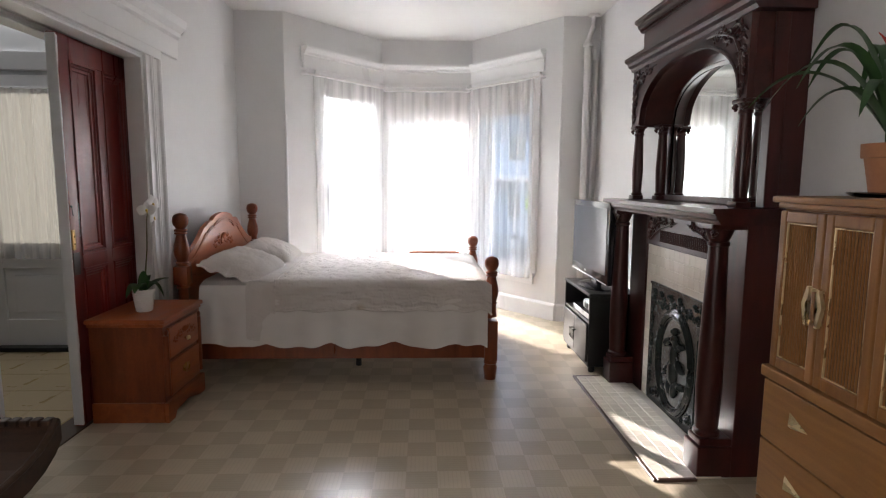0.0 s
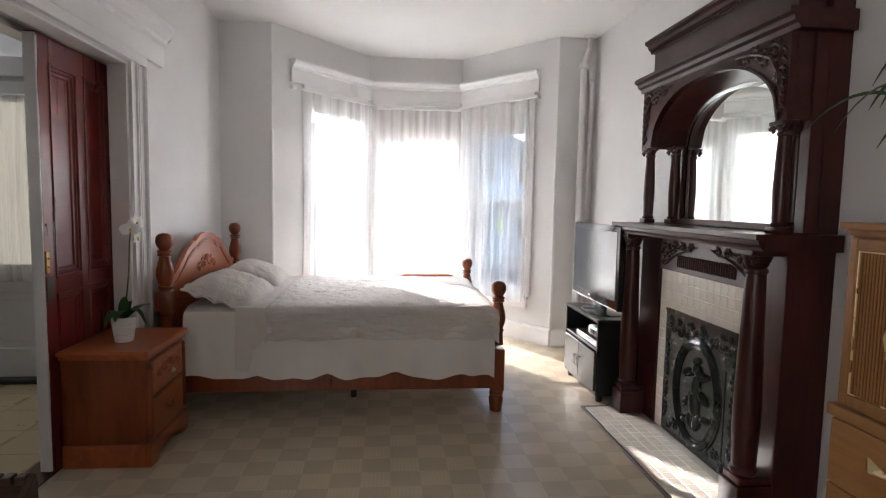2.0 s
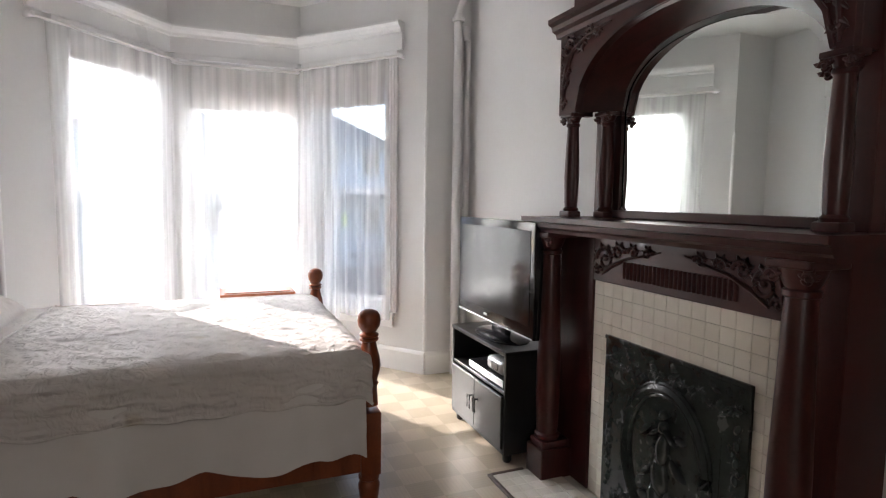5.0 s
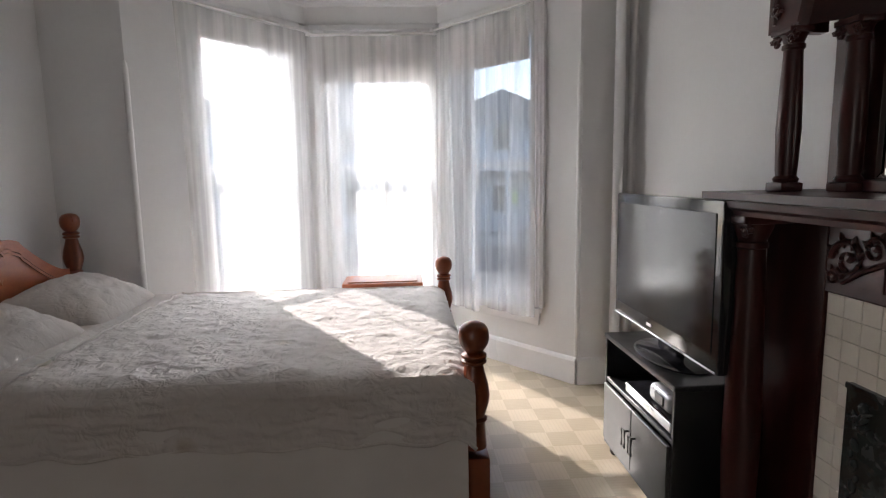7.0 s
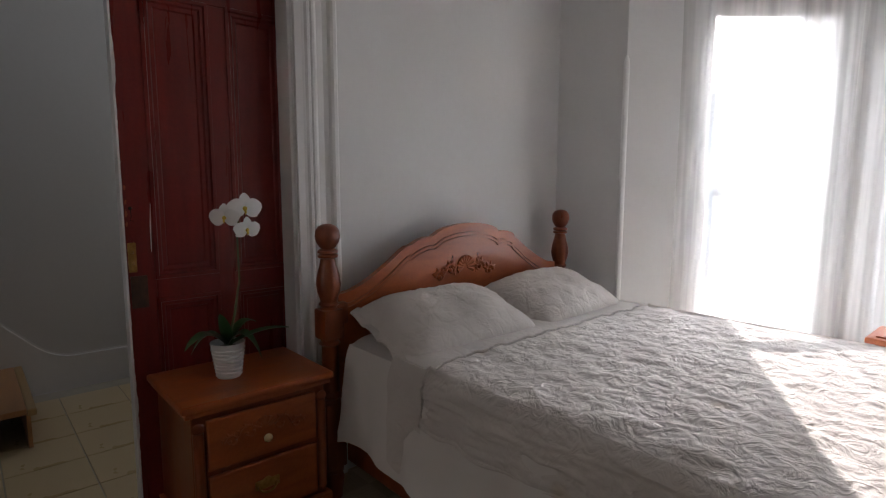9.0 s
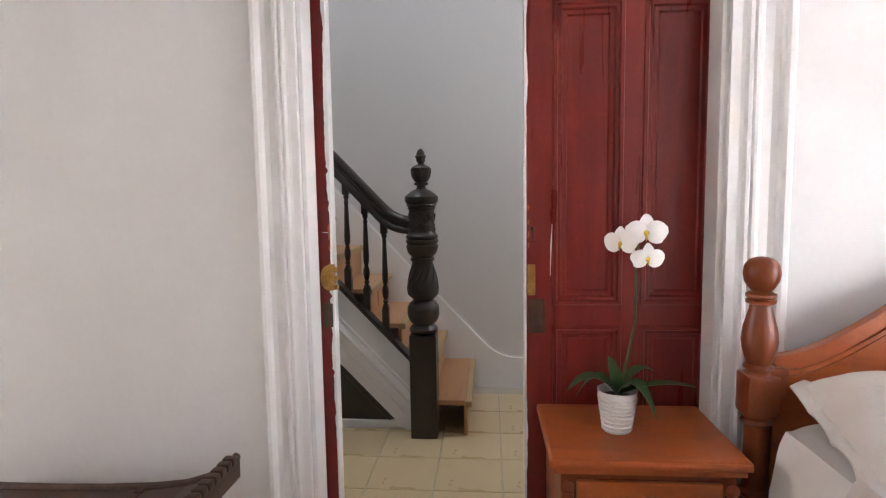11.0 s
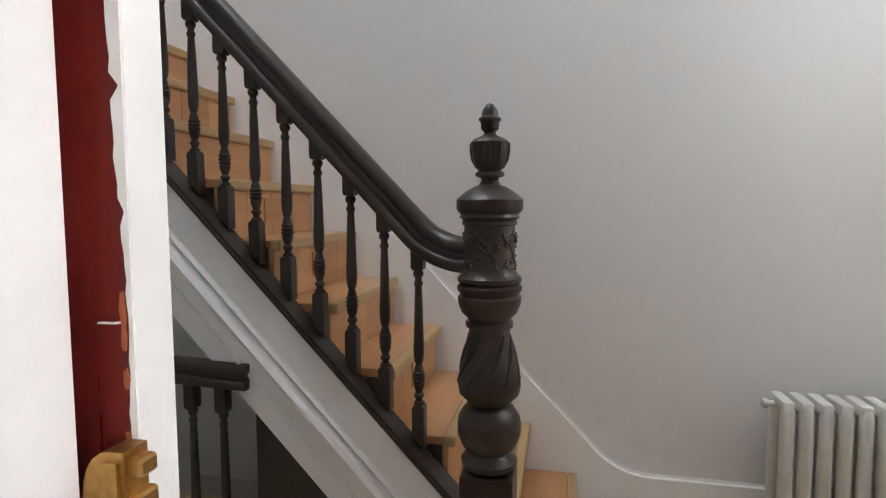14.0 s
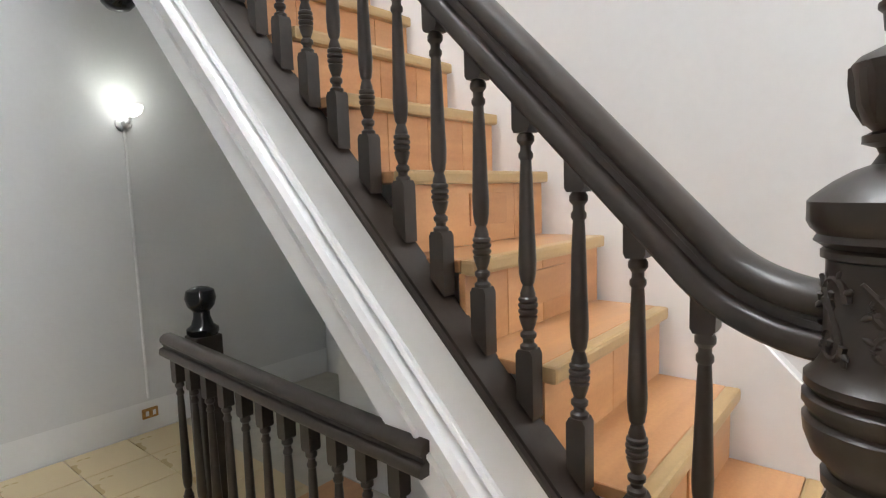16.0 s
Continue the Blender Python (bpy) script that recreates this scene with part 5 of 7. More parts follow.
def pillow_mesh(w, d, h, seed):
    """Plump pillow with a flat scalloped flange; local metres, lying on z = 0."""
    bm = B()
    n = 34
    grid = []
    for i in range(n + 1):
        row = []
        for j in range(n + 1):
            u, v = 2 * i / n - 1, 2 * j / n - 1
            k = max(0, 1 - abs(u) ** 3.2) ** 0.55 * max(0, 1 - abs(v) ** 3.2) ** 0.55
            nz = noise.noise(Vector((u * 2.2, v * 2.2, seed))) * 0.012 + noise.noise(Vector((u * 5, v * 9, seed + 3))) * 0.007 + noise.noise(Vector((u * 15, v * 22, seed))) * 0.003
            row.append((u, v, k, nz))
        grid.append(row)
    top = [[bm.verts.new((u * w / 2, v * d / 2, 0.035 + h * k + nz * (0.3 + k))) for u, v, k, nz in row] for row in grid]
    bot = [[bm.verts.new((u * w / 2, v * d / 2, 0.032 - 0.028 * k)) for u, v, k, nz in row] for row in grid]
    for g, s in ((top, 1), (bot, -1)):
        for a, b in zip(g, g[1:]):
            for j in range(n):
                q = (a[j], a[j + 1], b[j + 1], b[j])
                bm.faces.new(q if s < 0 else q[::-1])
    ring = [(i, 0) for i in range(n)] + [(n, j) for j in range(n)] + [(i, n) for i in range(n, 0, -1)] + [(0, j) for j in range(n, 0, -1)]
    outer_t, outer_b = [], []
    for q, (i, j) in enumerate(ring):
        p = top[i][j].co
        d_ = Vector((p.x / w, p.y / d, 0))
        d_ = Vector((math.copysign(1, d_.x) if abs(d_.x) > 0.495 else 0, math.copysign(1, d_.y) if abs(d_.y) > 0.495 else 0, 0))
        ext = (0.030 + 0.008 * math.sin(q * 2 * math.pi / 8.5)) * (0.35 if d_.length > 1.2 else 1.0)
        z = 0.03 + 0.012 * math.sin(q * 0.7)
        outer_t.append(bm.verts.new((p.x + d_.x * ext, p.y + d_.y * ext, z)))
        outer_b.append(bm.verts.new((p.x + d_.x * ext, p.y + d_.y * ext, z - 0.006)))
    m_ = len(ring)
    for q in range(m_):
        i, j = ring[q]
        i2, j2 = ring[(q + 1) % m_]
        bm.faces.new((top[i][j], top[i2][j2], outer_t[(q + 1) % m_], outer_t[q]))
        bm.faces.new((bot[i2][j2], bot[i][j], outer_b[q], outer_b[(q + 1) % m_]))
        bm.faces.new((outer_t[q], outer_t[(q + 1) % m_], outer_b[(q + 1) % m_], outer_b[q]))
    return bm


for k, yc in enumerate((5.37, 6.06)):
    bm = pillow_mesh(0.44, 0.66, 0.118, 11 + 5 * k)
    bm.transform(pose(-1.235, yc, 0.705, 0, 17, 3 if k else -2))
    single("pillow", bm, SHAM, "plump white pillow with a scalloped sham edge", "pillow", "pillows on the bed", smooth=True)

# ---- nightstand with orchid ----
NX0, NX1, NY0, NY1, NZ = -1.80, -1.385, 4.365, 4.875, 0.60
ns = thing("nightstand", ((NX0 + NX1) / 2, (NY0 + NY1) / 2, 0), "orange pine nightstand with two drawers", "nightstand")
bm = B()
box(bm, NX0, NX1 - 0.012, NY0 + 0.012, NY1 - 0.012, 0.10, NZ - 0.045, 0.005)
part("body", bm, PINEV_SHADED, ns)
bm = B()
box(bm, NX0 - 0.005, NX1 + 0.015, NY0 - 0.022, NY1 + 0.022, NZ - 0.026, NZ, 0.010)
box(bm, NX0, NX1 + 0.004, NY0 - 0.010, NY1 + 0.010, NZ - 0.046, NZ - 0.0265, 0.006)
part("top", bm, PINE, ns)
for z0, z1, carved in ((0.355, 0.535, True), (0.135, 0.335, False)):
    bm = B()
    box(bm, NX1 - 0.012, NX1 + 0.006, NY0 + 0.055, NY1 - 0.055, z0, z1, 0.007)
    dr = part("drawer", bm, PINE, ns)
    ymid, zm = (NY0 + NY1) / 2, (z0 + z1) / 2
    if carved:
        bm = B()
        for s in (1, -1):
            scroll(bm, (NX1 + 0.006, ymid + s * 0.06, zm + 0.01), (0, s, 0), (0, 0, 1), 0.035, 1.0, 0.005)
            scroll(bm, (NX1 + 0.006, ymid + s * 0.12, zm - 0.005), (0, s, 0), (0, 0, 1), 0.028, 1.0, 0.005)
        for k in range(7):
            a = radians(20 + 23 * k)
            tube(bm, [(NX1 + 0.006, ymid + 0.015 * math.cos(a), zm + 0.01 + 0.015 * math.sin(a)), (NX1 + 0.006, ymid + 0.045 * math.cos(a), zm + 0.01 + 0.045 * math.sin(a))], [0.003, 0.006], 6)
        part("carving", bm, PINE, dr, "carved scroll ornament", True)
        bm = B()
        lathe(bm, [(0.006, 0), (0.006, 0.012), (0.014, 0.018), (0.016, 0.026), (0.010, 0.033), (0.001, 0.035)], (NX1 + 0.005, ymid, zm - 0.02), 14, Matrix.Rotation(radians(90), 4, "Y"))
        part("knob", bm, GOLDPULL, dr, "small pale metal knob", True)
    else:
        bm = B()
        box(bm, NX1 + 0.006, NX1 + 0.009, ymid - 0.045, ymid + 0.045, zm - 0.005, zm + 0.03, 0.002)
        lathe(bm, [(0.018, 0), (0.018, 0.003), (0.004, 0.006)], (NX1 + 0.006, ymid, zm + 0.02), 12, Matrix.Rotation(radians(90), 4, "Y"))
        tube(bm, [(NX1 + 0.012, ymid + 0.035 * math.cos(a), zm + 0.012 - 0.030 * math.sin(a)) for a in [math.pi * q / 10 for q in range(11)]], 0.004, 6)
        part("bail_pull", bm, BRASS, dr, "antique brass bail handle", True)
for y in (NY0 + 0.03, NY1 - 0.03):
    bm = B()
    tube(bm, [(NX1 - 0.004, y, 0.15), (NX1 - 0.004, y, 0.50)], 0.018, 10)
    lathe(bm, [(0.018, 0), (0.020, 0.004), (0.012, 0.010), (0.001, 0.011)], (NX1, y, 0.515), 14, Matrix.Rotation(radians(90), 4, "Y"))
    part("quarter_column", bm, PINEV_SHADED, ns, "rounded corner moulding", True)
bm = B()
arc = [(NY0 - 0.004, 0.0), (NY0 + 0.075, 0.0), (NY0 + 0.10, 0.035), (NY0 + 0.14, 0.05), (NY1 - 0.14, 0.05), (NY1 - 0.10, 0.035), (NY1 - 0.075, 0.0), (NY1 + 0.004, 0.0), (NY1 + 0.004, 0.115), (NY0 - 0.004, 0.115)]
prism(bm, arc, YZ(NX1 - 0.012), 0.022)
box(bm, NX0, NX1 - 0.013, NY0 - 0.004, NY0 + 0.016, 0.0, 0.115, 0.003)
box(bm, NX0, NX1 - 0.013, NY1 - 0.016, NY1 + 0.004, 0.0, 0.115, 0.003)
part("plinth", bm, PINE, ns, "scalloped plinth")

OX, OY = -1.585, 4.575
orch = thing("orchid", (OX, OY, NZ), "white orchid in a white ribbed pot on the nightstand", "orchid")
bm = B()
lathe(bm, [(0.040, 0), (0.043, 0.004), (0.060, 0.125), (0.062, 0.132), (0.056, 0.132), (0.050, 0.10)], (OX, OY, NZ), 28)
pot = part("pot", bm, POTWHITE, orch, smooth=True)
bm = B()
for k in range(8):
    r = 0.0445 + 0.0158 * (k + 0.5) / 8
    tube(bm, [(OX + r * math.cos(a), OY + r * math.sin(a), NZ + 0.01 + k * 0.014) for a in [2 * math.pi * q / 20 for q in range(21)]], 0.0022, 5)
part("ribbing", bm, POTWHITE, pot)
bm = B()
lathe(bm, [(0.001, 0.095), (0.05, 0.10), (0.052, 0.108), (0.02, 0.118), (0.001, 0.12)], (OX, OY, NZ), 16)
part("bark", bm, WALNUT, orch, "dark potting bark")


def leaf(bm, base, tip, width, sag, thick=0.003, segs=9, roll=0.0):
    """A strap leaf from base to tip with a midrib crease."""
    base, tip = Vector(base), Vector(tip)
    d = tip - base
    side = d.cross(Vector((0, 0, 1)))
    side = side.normalized() if side.length > 1e-4 else Vector((1, 0, 0))
    side = (Matrix.Rotation(roll, 3, d.normalized()) @ side)
    rows = []
    for i in range(segs + 1):
        f = i / segs
        c = base + d * f + Vector((0, 0, sag * 4 * f * (1 - f)))
        w = width * (math.sin(math.pi * min(1, 0.12 + f * 0.88)) ** 0.6) * (1 - 0.25 * f)
        if i == segs:
            w = width * 0.03
        up = side.cross(d).normalized()
        rows.append([bm.verts.new(c - side * w / 2 + up * w * 0.12), bm.verts.new(c), bm.verts.new(c + side * w / 2 + up * w * 0.12), bm.verts.new(c - Vector((0, 0, thick)))])
    for a, b in zip(rows, rows[1:]):
        for k in range(4):
            bm.faces.new((a[k], a[(k + 1) % 4], b[(k + 1) % 4], b[k]))
    bm.faces.new(rows[0][::-1])
    bm.faces.new(rows[-1])


top = Vector((OX, OY, NZ + 0.115))
for dx, dy, dz, w, sg in ((0.03, -0.16, 0.02, 0.075, 0.05), (-0.04, -0.12, -0.02, 0.07, 0.06), (0.05, 0.22, 0.045, 0.055, 0.02), (0.07, 0.10, -0.05, 0.08, 0.07), (0.02, -0.03, 0.13, 0.06, 0.01), (-0.02, 0.12, 0.07, 0.06, 0.04)):
    bm = B()
    leaf(bm, top, top + Vector((dx, dy, dz)), w, sg)
    part("leaf", bm, LEAF, orch, smooth=True)
stem = [(OX, OY, NZ + 0.11), (OX + 0.005, OY + 0.03, NZ + 0.24), (OX + 0.01, OY + 0.05, NZ + 0.36), (OX + 0.02, OY + 0.045, NZ + 0.53), (OX + 0.03, OY + 0.05, NZ + 0.615), (OX + 0.03, OY, NZ + 0.62)]
bm = B()
tube(bm, stem, [0.005, 0.0045, 0.004, 0.0035, 0.003, 0.002], 8)
part("stem", bm, STEMM, orch, "thin brown-green flower stem", True)


def orchid_flower(centre, face, size):
    c, f = Vector(centre), Vector(face).normalized()
    u = f.cross(Vector((0, 0, 1))).normalized()
    v = u.cross(f)
    bm = B()
    for a, ln, wd in ((90, 1.0, 0.75), (210, 0.95, 0.62), (330, 0.95, 0.62), (10, 1.1, 1.15), (170, 1.1, 1.15)):
        d = u * math.cos(radians(a)) + v * math.sin(radians(a))
        s = f.cross(d)
        rows = []
        for i in range(8):
            t = i / 7
            w = size * wd * 0.5 * math.sin(math.pi * (0.08 + 0.88 * t)) ** 0.7
            p = c + d * size * ln * t + f * (size * (0.10 * math.sin(math.pi * t) - 0.05 * t) + (0.004 if wd > 1 else 0))
            rows.append([bm.verts.new(p - s * w + f * 0.1 * w), bm.verts.new(p + f * 0.02 * size), bm.verts.new(p + s * w + f * 0.1 * w), bm.verts.new(p - f * 0.002)])
        for x_, y_ in zip(rows, rows[1:]):
            for k in range(4):
                bm.faces.new((x_[k], x_[(k + 1) % 4], y_[(k + 1) % 4], y_[k]))
        bm.faces.new(rows[0][::-1])
        bm.faces.new(rows[-1])
    fl = part("flower", bm, PETAL, orch, "open white orchid flower", True)
    bm = B()
    bmesh.ops.create_icosphere(bm, subdivisions=2, radius=size * 0.15, matrix=Matrix.Translation(c + f * size * 0.12))
    tube(bm, [c + f * size * 0.12 - v * size * 0.05, c + f * size * 0.3 - v * size * 0.25, c + f * size * 0.2 - v * size * 0.42], [size * 0.09, size * 0.07, size * 0.02], 6)
    part("lip", bm, YELLOW, fl, "yellow flower centre", True)


for dy, dz, sz, fx in ((0.022, 0.545, 0.056, (1, -0.15, 0)), (-0.050, 0.515, 0.050, (0.75, -0.65, -0.1)), (0.026, 0.468, 0.047, (1, 0.1, -0.15))):
    orchid_flower((OX + 0.045, OY + dy + 0.045, NZ + dz + 0.08), fx, sz)

# ---- sheer curtains, rods and shade in the bay ----
def bay_curtain(p, q, a, b_, top, bottom, folds, seed, into, label):
    m, L = bay_frame(p, q)
    bm = curtain_mesh(b_ - a, top, bottom, folds, 0.009, seed, 0.0, 0.004)
    bm.transform(m @ Matrix.Translation(((a + b_) / 2, -into, 0)))
    return single("sheer_curtain", bm, SHEER, label, "curtain", "bay window curtains", smooth=True)


for p, q, a, b_, top, bottom, folds, seed in ((AL, BL, 0.25, 0.80, 2.36, 0.06, 3, 21), (AL, BL, 0.78, 1.27, 2.36, 0.06, 3.5, 22), (BL, BR, 0.03, 0.50, 2.34, 0.06, 3, 23), (BL, BR, 0.48, 0.97, 2.34, 0.06, 3, 24), (BR, AR, 0.03, 0.50, 2.36, 0.36, 4, 25), (BR, AR, 0.48, 0.98, 2.36, 0.40, 4, 26)):
    c = bay_curtain(p, q, a, b_, top, bottom, folds, seed, 0.10, "sheer white gathered curtain hanging to the floor in the bay")
for i, (p, q, z) in enumerate(((AL, BL, 2.375), (BL, BR, 2.355), (BR, AR, 2.375))):
    m, L = bay_frame(p, q)
    s0, s1 = (0.16, L - 0.01) if i == 0 else ((0.02, L - 0.02) if i == 1 else (0.01, L - 0.16))
    rod = thing("curtain_rod", m @ Vector(((s0 + s1) / 2, -0.10, z)), "cream painted curtain rod on small brackets in the bay", "curtain rod", "bay curtain rods")
    bm = B()
    tube(bm, [m @ Vector((s0, -0.10, z)), m @ Vector((s1, -0.10, z))], 0.009, 10)
    part("rod", bm, POTWHITE, rod, smooth=True)
    for s in (s0 + 0.02, s1 - 0.02):
        bm = B()
        box(bm, s - 0.012, s + 0.012, -0.11, -0.034, z - 0.012, z + 0.02, 0.004)
        bm.transform(m)
        part("bracket", bm, TRIM, rod)
    for s in ((s0,) if i == 0 else (s1,) if i == 2 else ()):
        bm = B()
        bmesh.ops.create_uvsphere(bm, u_segments=12, v_segments=8, radius=0.018, matrix=Matrix.Translation(m @ Vector((s, -0.10, z))))
        part("finial", bm, TRIM, rod, smooth=True)
for p, q, s0, s1, low in ((AL, BL, 0.44, 1.14, 2.205), (BL, BR, 0.13, 0.88, 2.03), (BR, AR, 0.12, 0.90, 2.06)):
    m, L = bay_frame(p, q)
    shade = thing("roller_shade", m @ Vector(((s0 + s1) / 2, -0.03, 2.3)), "off-white roller shade pulled partly down over the upper pane", "window shade", "bay roller shades")
    bm = B()
    box(bm, s0, s1, -0.055, -0.052, low, 2.30)
    bm.transform(m)
    part("cloth", bm, SHADECLOTH, shade)
    bm = B()
    box(bm, s0, s1, -0.060, -0.050, low - 0.015, low + 0.005, 0.003)
    bm.transform(m)
    part("hem_bar", bm, TRIM, shade)
    bm = B()
    tube(bm, [m @ Vector((s0 - 0.01, -0.055, 2.31)), m @ Vector((s1 + 0.01, -0.055, 2.31))], 0.018, 12)
    part("roller", bm, TRIM, shade, smooth=True)

# small table in the bay behind the bed
tb = thing("side_table", (0.17, 6.72, 0), "small reddish wooden table in the bay behind the bed", "table")
bm = B()
box(bm, -0.07, 0.41, 6.58, 6.86, 0.675, 0.70, 0.008)
box(bm, -0.04, 0.38, 6.61, 6.83, 0.700, 0.706, 0.003)
part("tabletop", bm, PINE, tb)
bm = B()
box(bm, -0.04, 0.38, 6.61, 6.83, 0.60, 0.674, 0.004)
part("apron", bm, PINEV_SHADED, tb)
for x in (-0.03, 0.37):
    for y in (6.62, 6.82):
        bm = B()
        lathe(bm, [(0.012, 0), (0.016, 0.1), (0.02, 0.4), (0.016, 0.5), (0.022, 0.6)], (x, y, 0), 12)
        part("leg", bm, PINEV_SHADED, tb, smooth=True)

# heating pipe in the corner
pipe = thing("heating_pipe", (1.62, 6.58, 0), "white painted heating pipes rising in the corner", "pipe")
for x, r in ((1.585, 0.030), (1.665, 0.024)):
    bm = B()
    tube(bm, [(x, 6.585, 0.0), (x, 6.585, 2.68)] if r > 0.025 else [(x, 6.60, 0.0), (x, 6.60, 2.5), (x - 0.02, 6.59, 2.6)], r, 14)
    part("pipe", bm, TRIM, pipe, smooth=True)
bm = B()
tube(bm, [(1.585, 6.585, 2.66), (1.60, 6.585, 2.72), (1.63, 6.585, 2.80), (1.63, 6.585, CEILZ - 0.001)], 0.024, 12)
lathe(bm, [(0.03, 0), (0.045, 0.004), (0.045, 0.03), (0.03, 0.036)], (1.585, 6.585, 2.62), 14)
lathe(bm, [(0.03, 0), (0.055, 0.008), (0.055, 0.018), (0.03, 0.02)], (1.63, 6.585, CEILZ - 0.021), 14)
part("fitting", bm, TRIM, pipe, smooth=True)

# ---- fireplace ----
MY0, MY1 = 3.71, 5.06
MC = (MY0 + MY1) / 2
man = thing("fireplace_mantel", (1.55, MC, 0), "dark mahogany fireplace mantel with carved overmantel and columns", "mantel")
SURX = 1.51
for y0, y1 in ((MY0, 3.875), (4.80, MY1)):
    bm = B()
    box(bm, 1.50, XR - 0.001, y0, y1, 0.0, 1.19, 0.004)
    part("jamb_panel", bm, MAHOG, man)
bm = B()
box(bm, 1.50, XR - 0.001, 3.876, 4.799, 0.985, 1.19, 0.004)
fr = part("frieze", bm, MAHOGH, man, "carved mahogany frieze")
for k in range(26):
    y = 4.06 + k * 0.0215
    bm = B()
    tube(bm, [(1.4985, y, 1.018), (1.4985, y, 1.088)], 0.0075, 8)
    part("flute", bm, MAHOG, fr, smooth=True)
bm = B()
for s in (1, -1):
    yc = (3.876 + 4.799) / 2
    scroll(bm, (1.497, yc + s * 0.385, 1.085), (0, s, 0), (0, 0, 1), 0.058, 1.4, 0.010)
    scroll(bm, (1.497, yc + s * 0.30, 1.12), (0, -s, 0), (0, 0, 1), 0.040, 1.2, 0.008)
    scroll(bm, (1.497, yc + s * 0.21, 1.125), (0, s, 0), (0, 0, 1), 0.034, 1.1, 0.007)
    scroll(bm, (1.497, yc + s * 0.13, 1.130), (0, -s, 0), (0, 0, 1), 0.028, 1.1, 0.007)
    scroll(bm, (1.497, yc + s * 0.43, 1.03), (0, -s, 0), (0, 0, 1), 0.026, 1.1, 0.007)
    tube(bm, [(1.497, yc + s * 0.40, 1.02), (1.497, yc + s * 0.34, 1.06), (1.497, yc + s * 0.25, 1.10), (1.497, yc + s * 0.16, 1.12), (1.497, yc + s * 0.06, 1.145)], [0.006, 0.009, 0.008, 0.006, 0.003], 6)
part("scroll_carving", bm, MAHOG, fr, "carved leaf scrolls", True)
# lower columns
for yc in (MY0 + 0.065, MY1 - 0.065):
    bm = B()
    xc = 1.405
    box(bm, xc - 0.070, xc + 0.095, yc - 0.070, yc + 0.070, 0.0, 0.15, 0.006)
    part("plinth", bm, MAHOG, man)
    bm = B()
    box(bm, xc - 0.058, xc + 0.095, yc - 0.058, yc + 0.058, 0.1505, 0.185, 0.008)
    part("column_base", bm, MAHOG, man)
    bm = B()
    lathe(bm, [(0.052, 0.185), (0.060, 0.195), (0.060, 0.21), (0.050, 0.22), (0.052, 0.24), (0.058, 0.42), (0.056, 0.60), (0.048, 0.85), (0.043, 1.05), (0.041, 1.085), (0.048, 1.09), (0.048, 1.105), (0.040, 1.11), (0.046, 1.12), (0.058, 1.15), (0.062, 1.165)], (xc, yc, 0), 24)
    col = part("column", bm, MAHOG, man, smooth=True)
    bm = B()
    box(bm, xc - 0.068, xc + 0.095, yc - 0.066, yc + 0.066, 1.1652, 1.19, 0.006)
    part("abacus", bm, MAHOG, col)
    for s in (1, -1):
        bm = B()
        scroll(bm, (xc - 0.052, yc + s * 0.050, 1.14), (0, s, 0), (0, 0, 1), 0.022, 1.2, 0.008)
        part("volute", bm, MAHOG, col, "carved scroll volute", True)
# mantel shelf
bm = B()
prism(bm, [(1.70, 1.19), (1.345, 1.19), (1.34, 1.205), (1.325, 1.215), (1.32, 1.235), (1.305, 1.24), (1.305, 1.262), (1.70, 1.262)], XZ(MY0 - 0.06), MY1 - MY0 + 0.12)
part("shelf", bm, MAHOGH, man, "moulded mantel shelf")
# overmantel: back, mirror, arch, columns, cornices
bm = B()
box(bm, 1.622, XR - 0.001, MY0, 4.975, 1.262, 2.45)
box(bm, 1.56, 1.622, MY0, MY0 + 0.06, 1.262, 2.10, 0.004)
part("back_panel", bm, MAHOG, man)
SPR, APX = 1.738, 2.055
o0, o1 = 3.770, 4.915
MIR0, MIR1, MSP, MAP = 3.870, 4.790, 1.738, 2.008


def arch_z(y, lo, hi, spring, apex):
    u = (2 * y - lo - hi) / (hi - lo)
    return spring + (apex - spring) * max(0, 1 - abs(u) ** 2.3) ** 0.5


N = 40
yy = [o0 + (o1 - o0) * i / N for i in range(N + 1)]
bm = B()
for a, b_ in zip(yy, yy[1:]):
    prism(bm, [(a, arch_z(a, o0, o1, SPR, APX)), (b_, arch_z(b_, o0, o1, SPR, APX)), (b_, 2.10), (a, 2.10)], YZ(1.455), 0.03)
box(bm, 1.455, 1.485, MY0 + 0.012, o0, SPR, 2.10)
box(bm, 1.455, 1.485, o1, MY1 - 0.012, SPR, 2.10)
for y0 in (MY0 + 0.012, MY1 - 0.050):
    box(bm, 1.486, 1.621, y0, y0 + 0.038, SPR + 0.003, 2.10)
bmesh.ops.remove_doubles(bm, verts=bm.verts, dist=0.0005)
sp = part("spandrel", bm, MAHOGH, man, "arched mahogany spandrel")
bm = B()
for a, b_ in zip(yy, yy[1:]):
    rings = []
    for y in (a, b_):
        z = arch_z(y, o0, o1, SPR, APX)
        yi = MIR0 + (y - o0) * (MIR1 - MIR0) / (o1 - o0)
        zi = arch_z(yi, MIR0, MIR1, MSP, MAP)
        rings.append([bm.verts.new(v) for v in ((1.486, y, z), (1.612, yi, zi), (1.612, yi, zi + 0.02), (1.486, y, z + 0.02))])
    for q in range(4):
        bm.faces.new((rings[0][q], rings[0][(q + 1) % 4], rings[1][(q + 1) % 4], rings[1][q]))
bmesh.ops.remove_doubles(bm, verts=bm.verts, dist=0.0004)
part("arch_soffit", bm, MAHOGH, man, "curved hood under the arch", True)
bm = B()
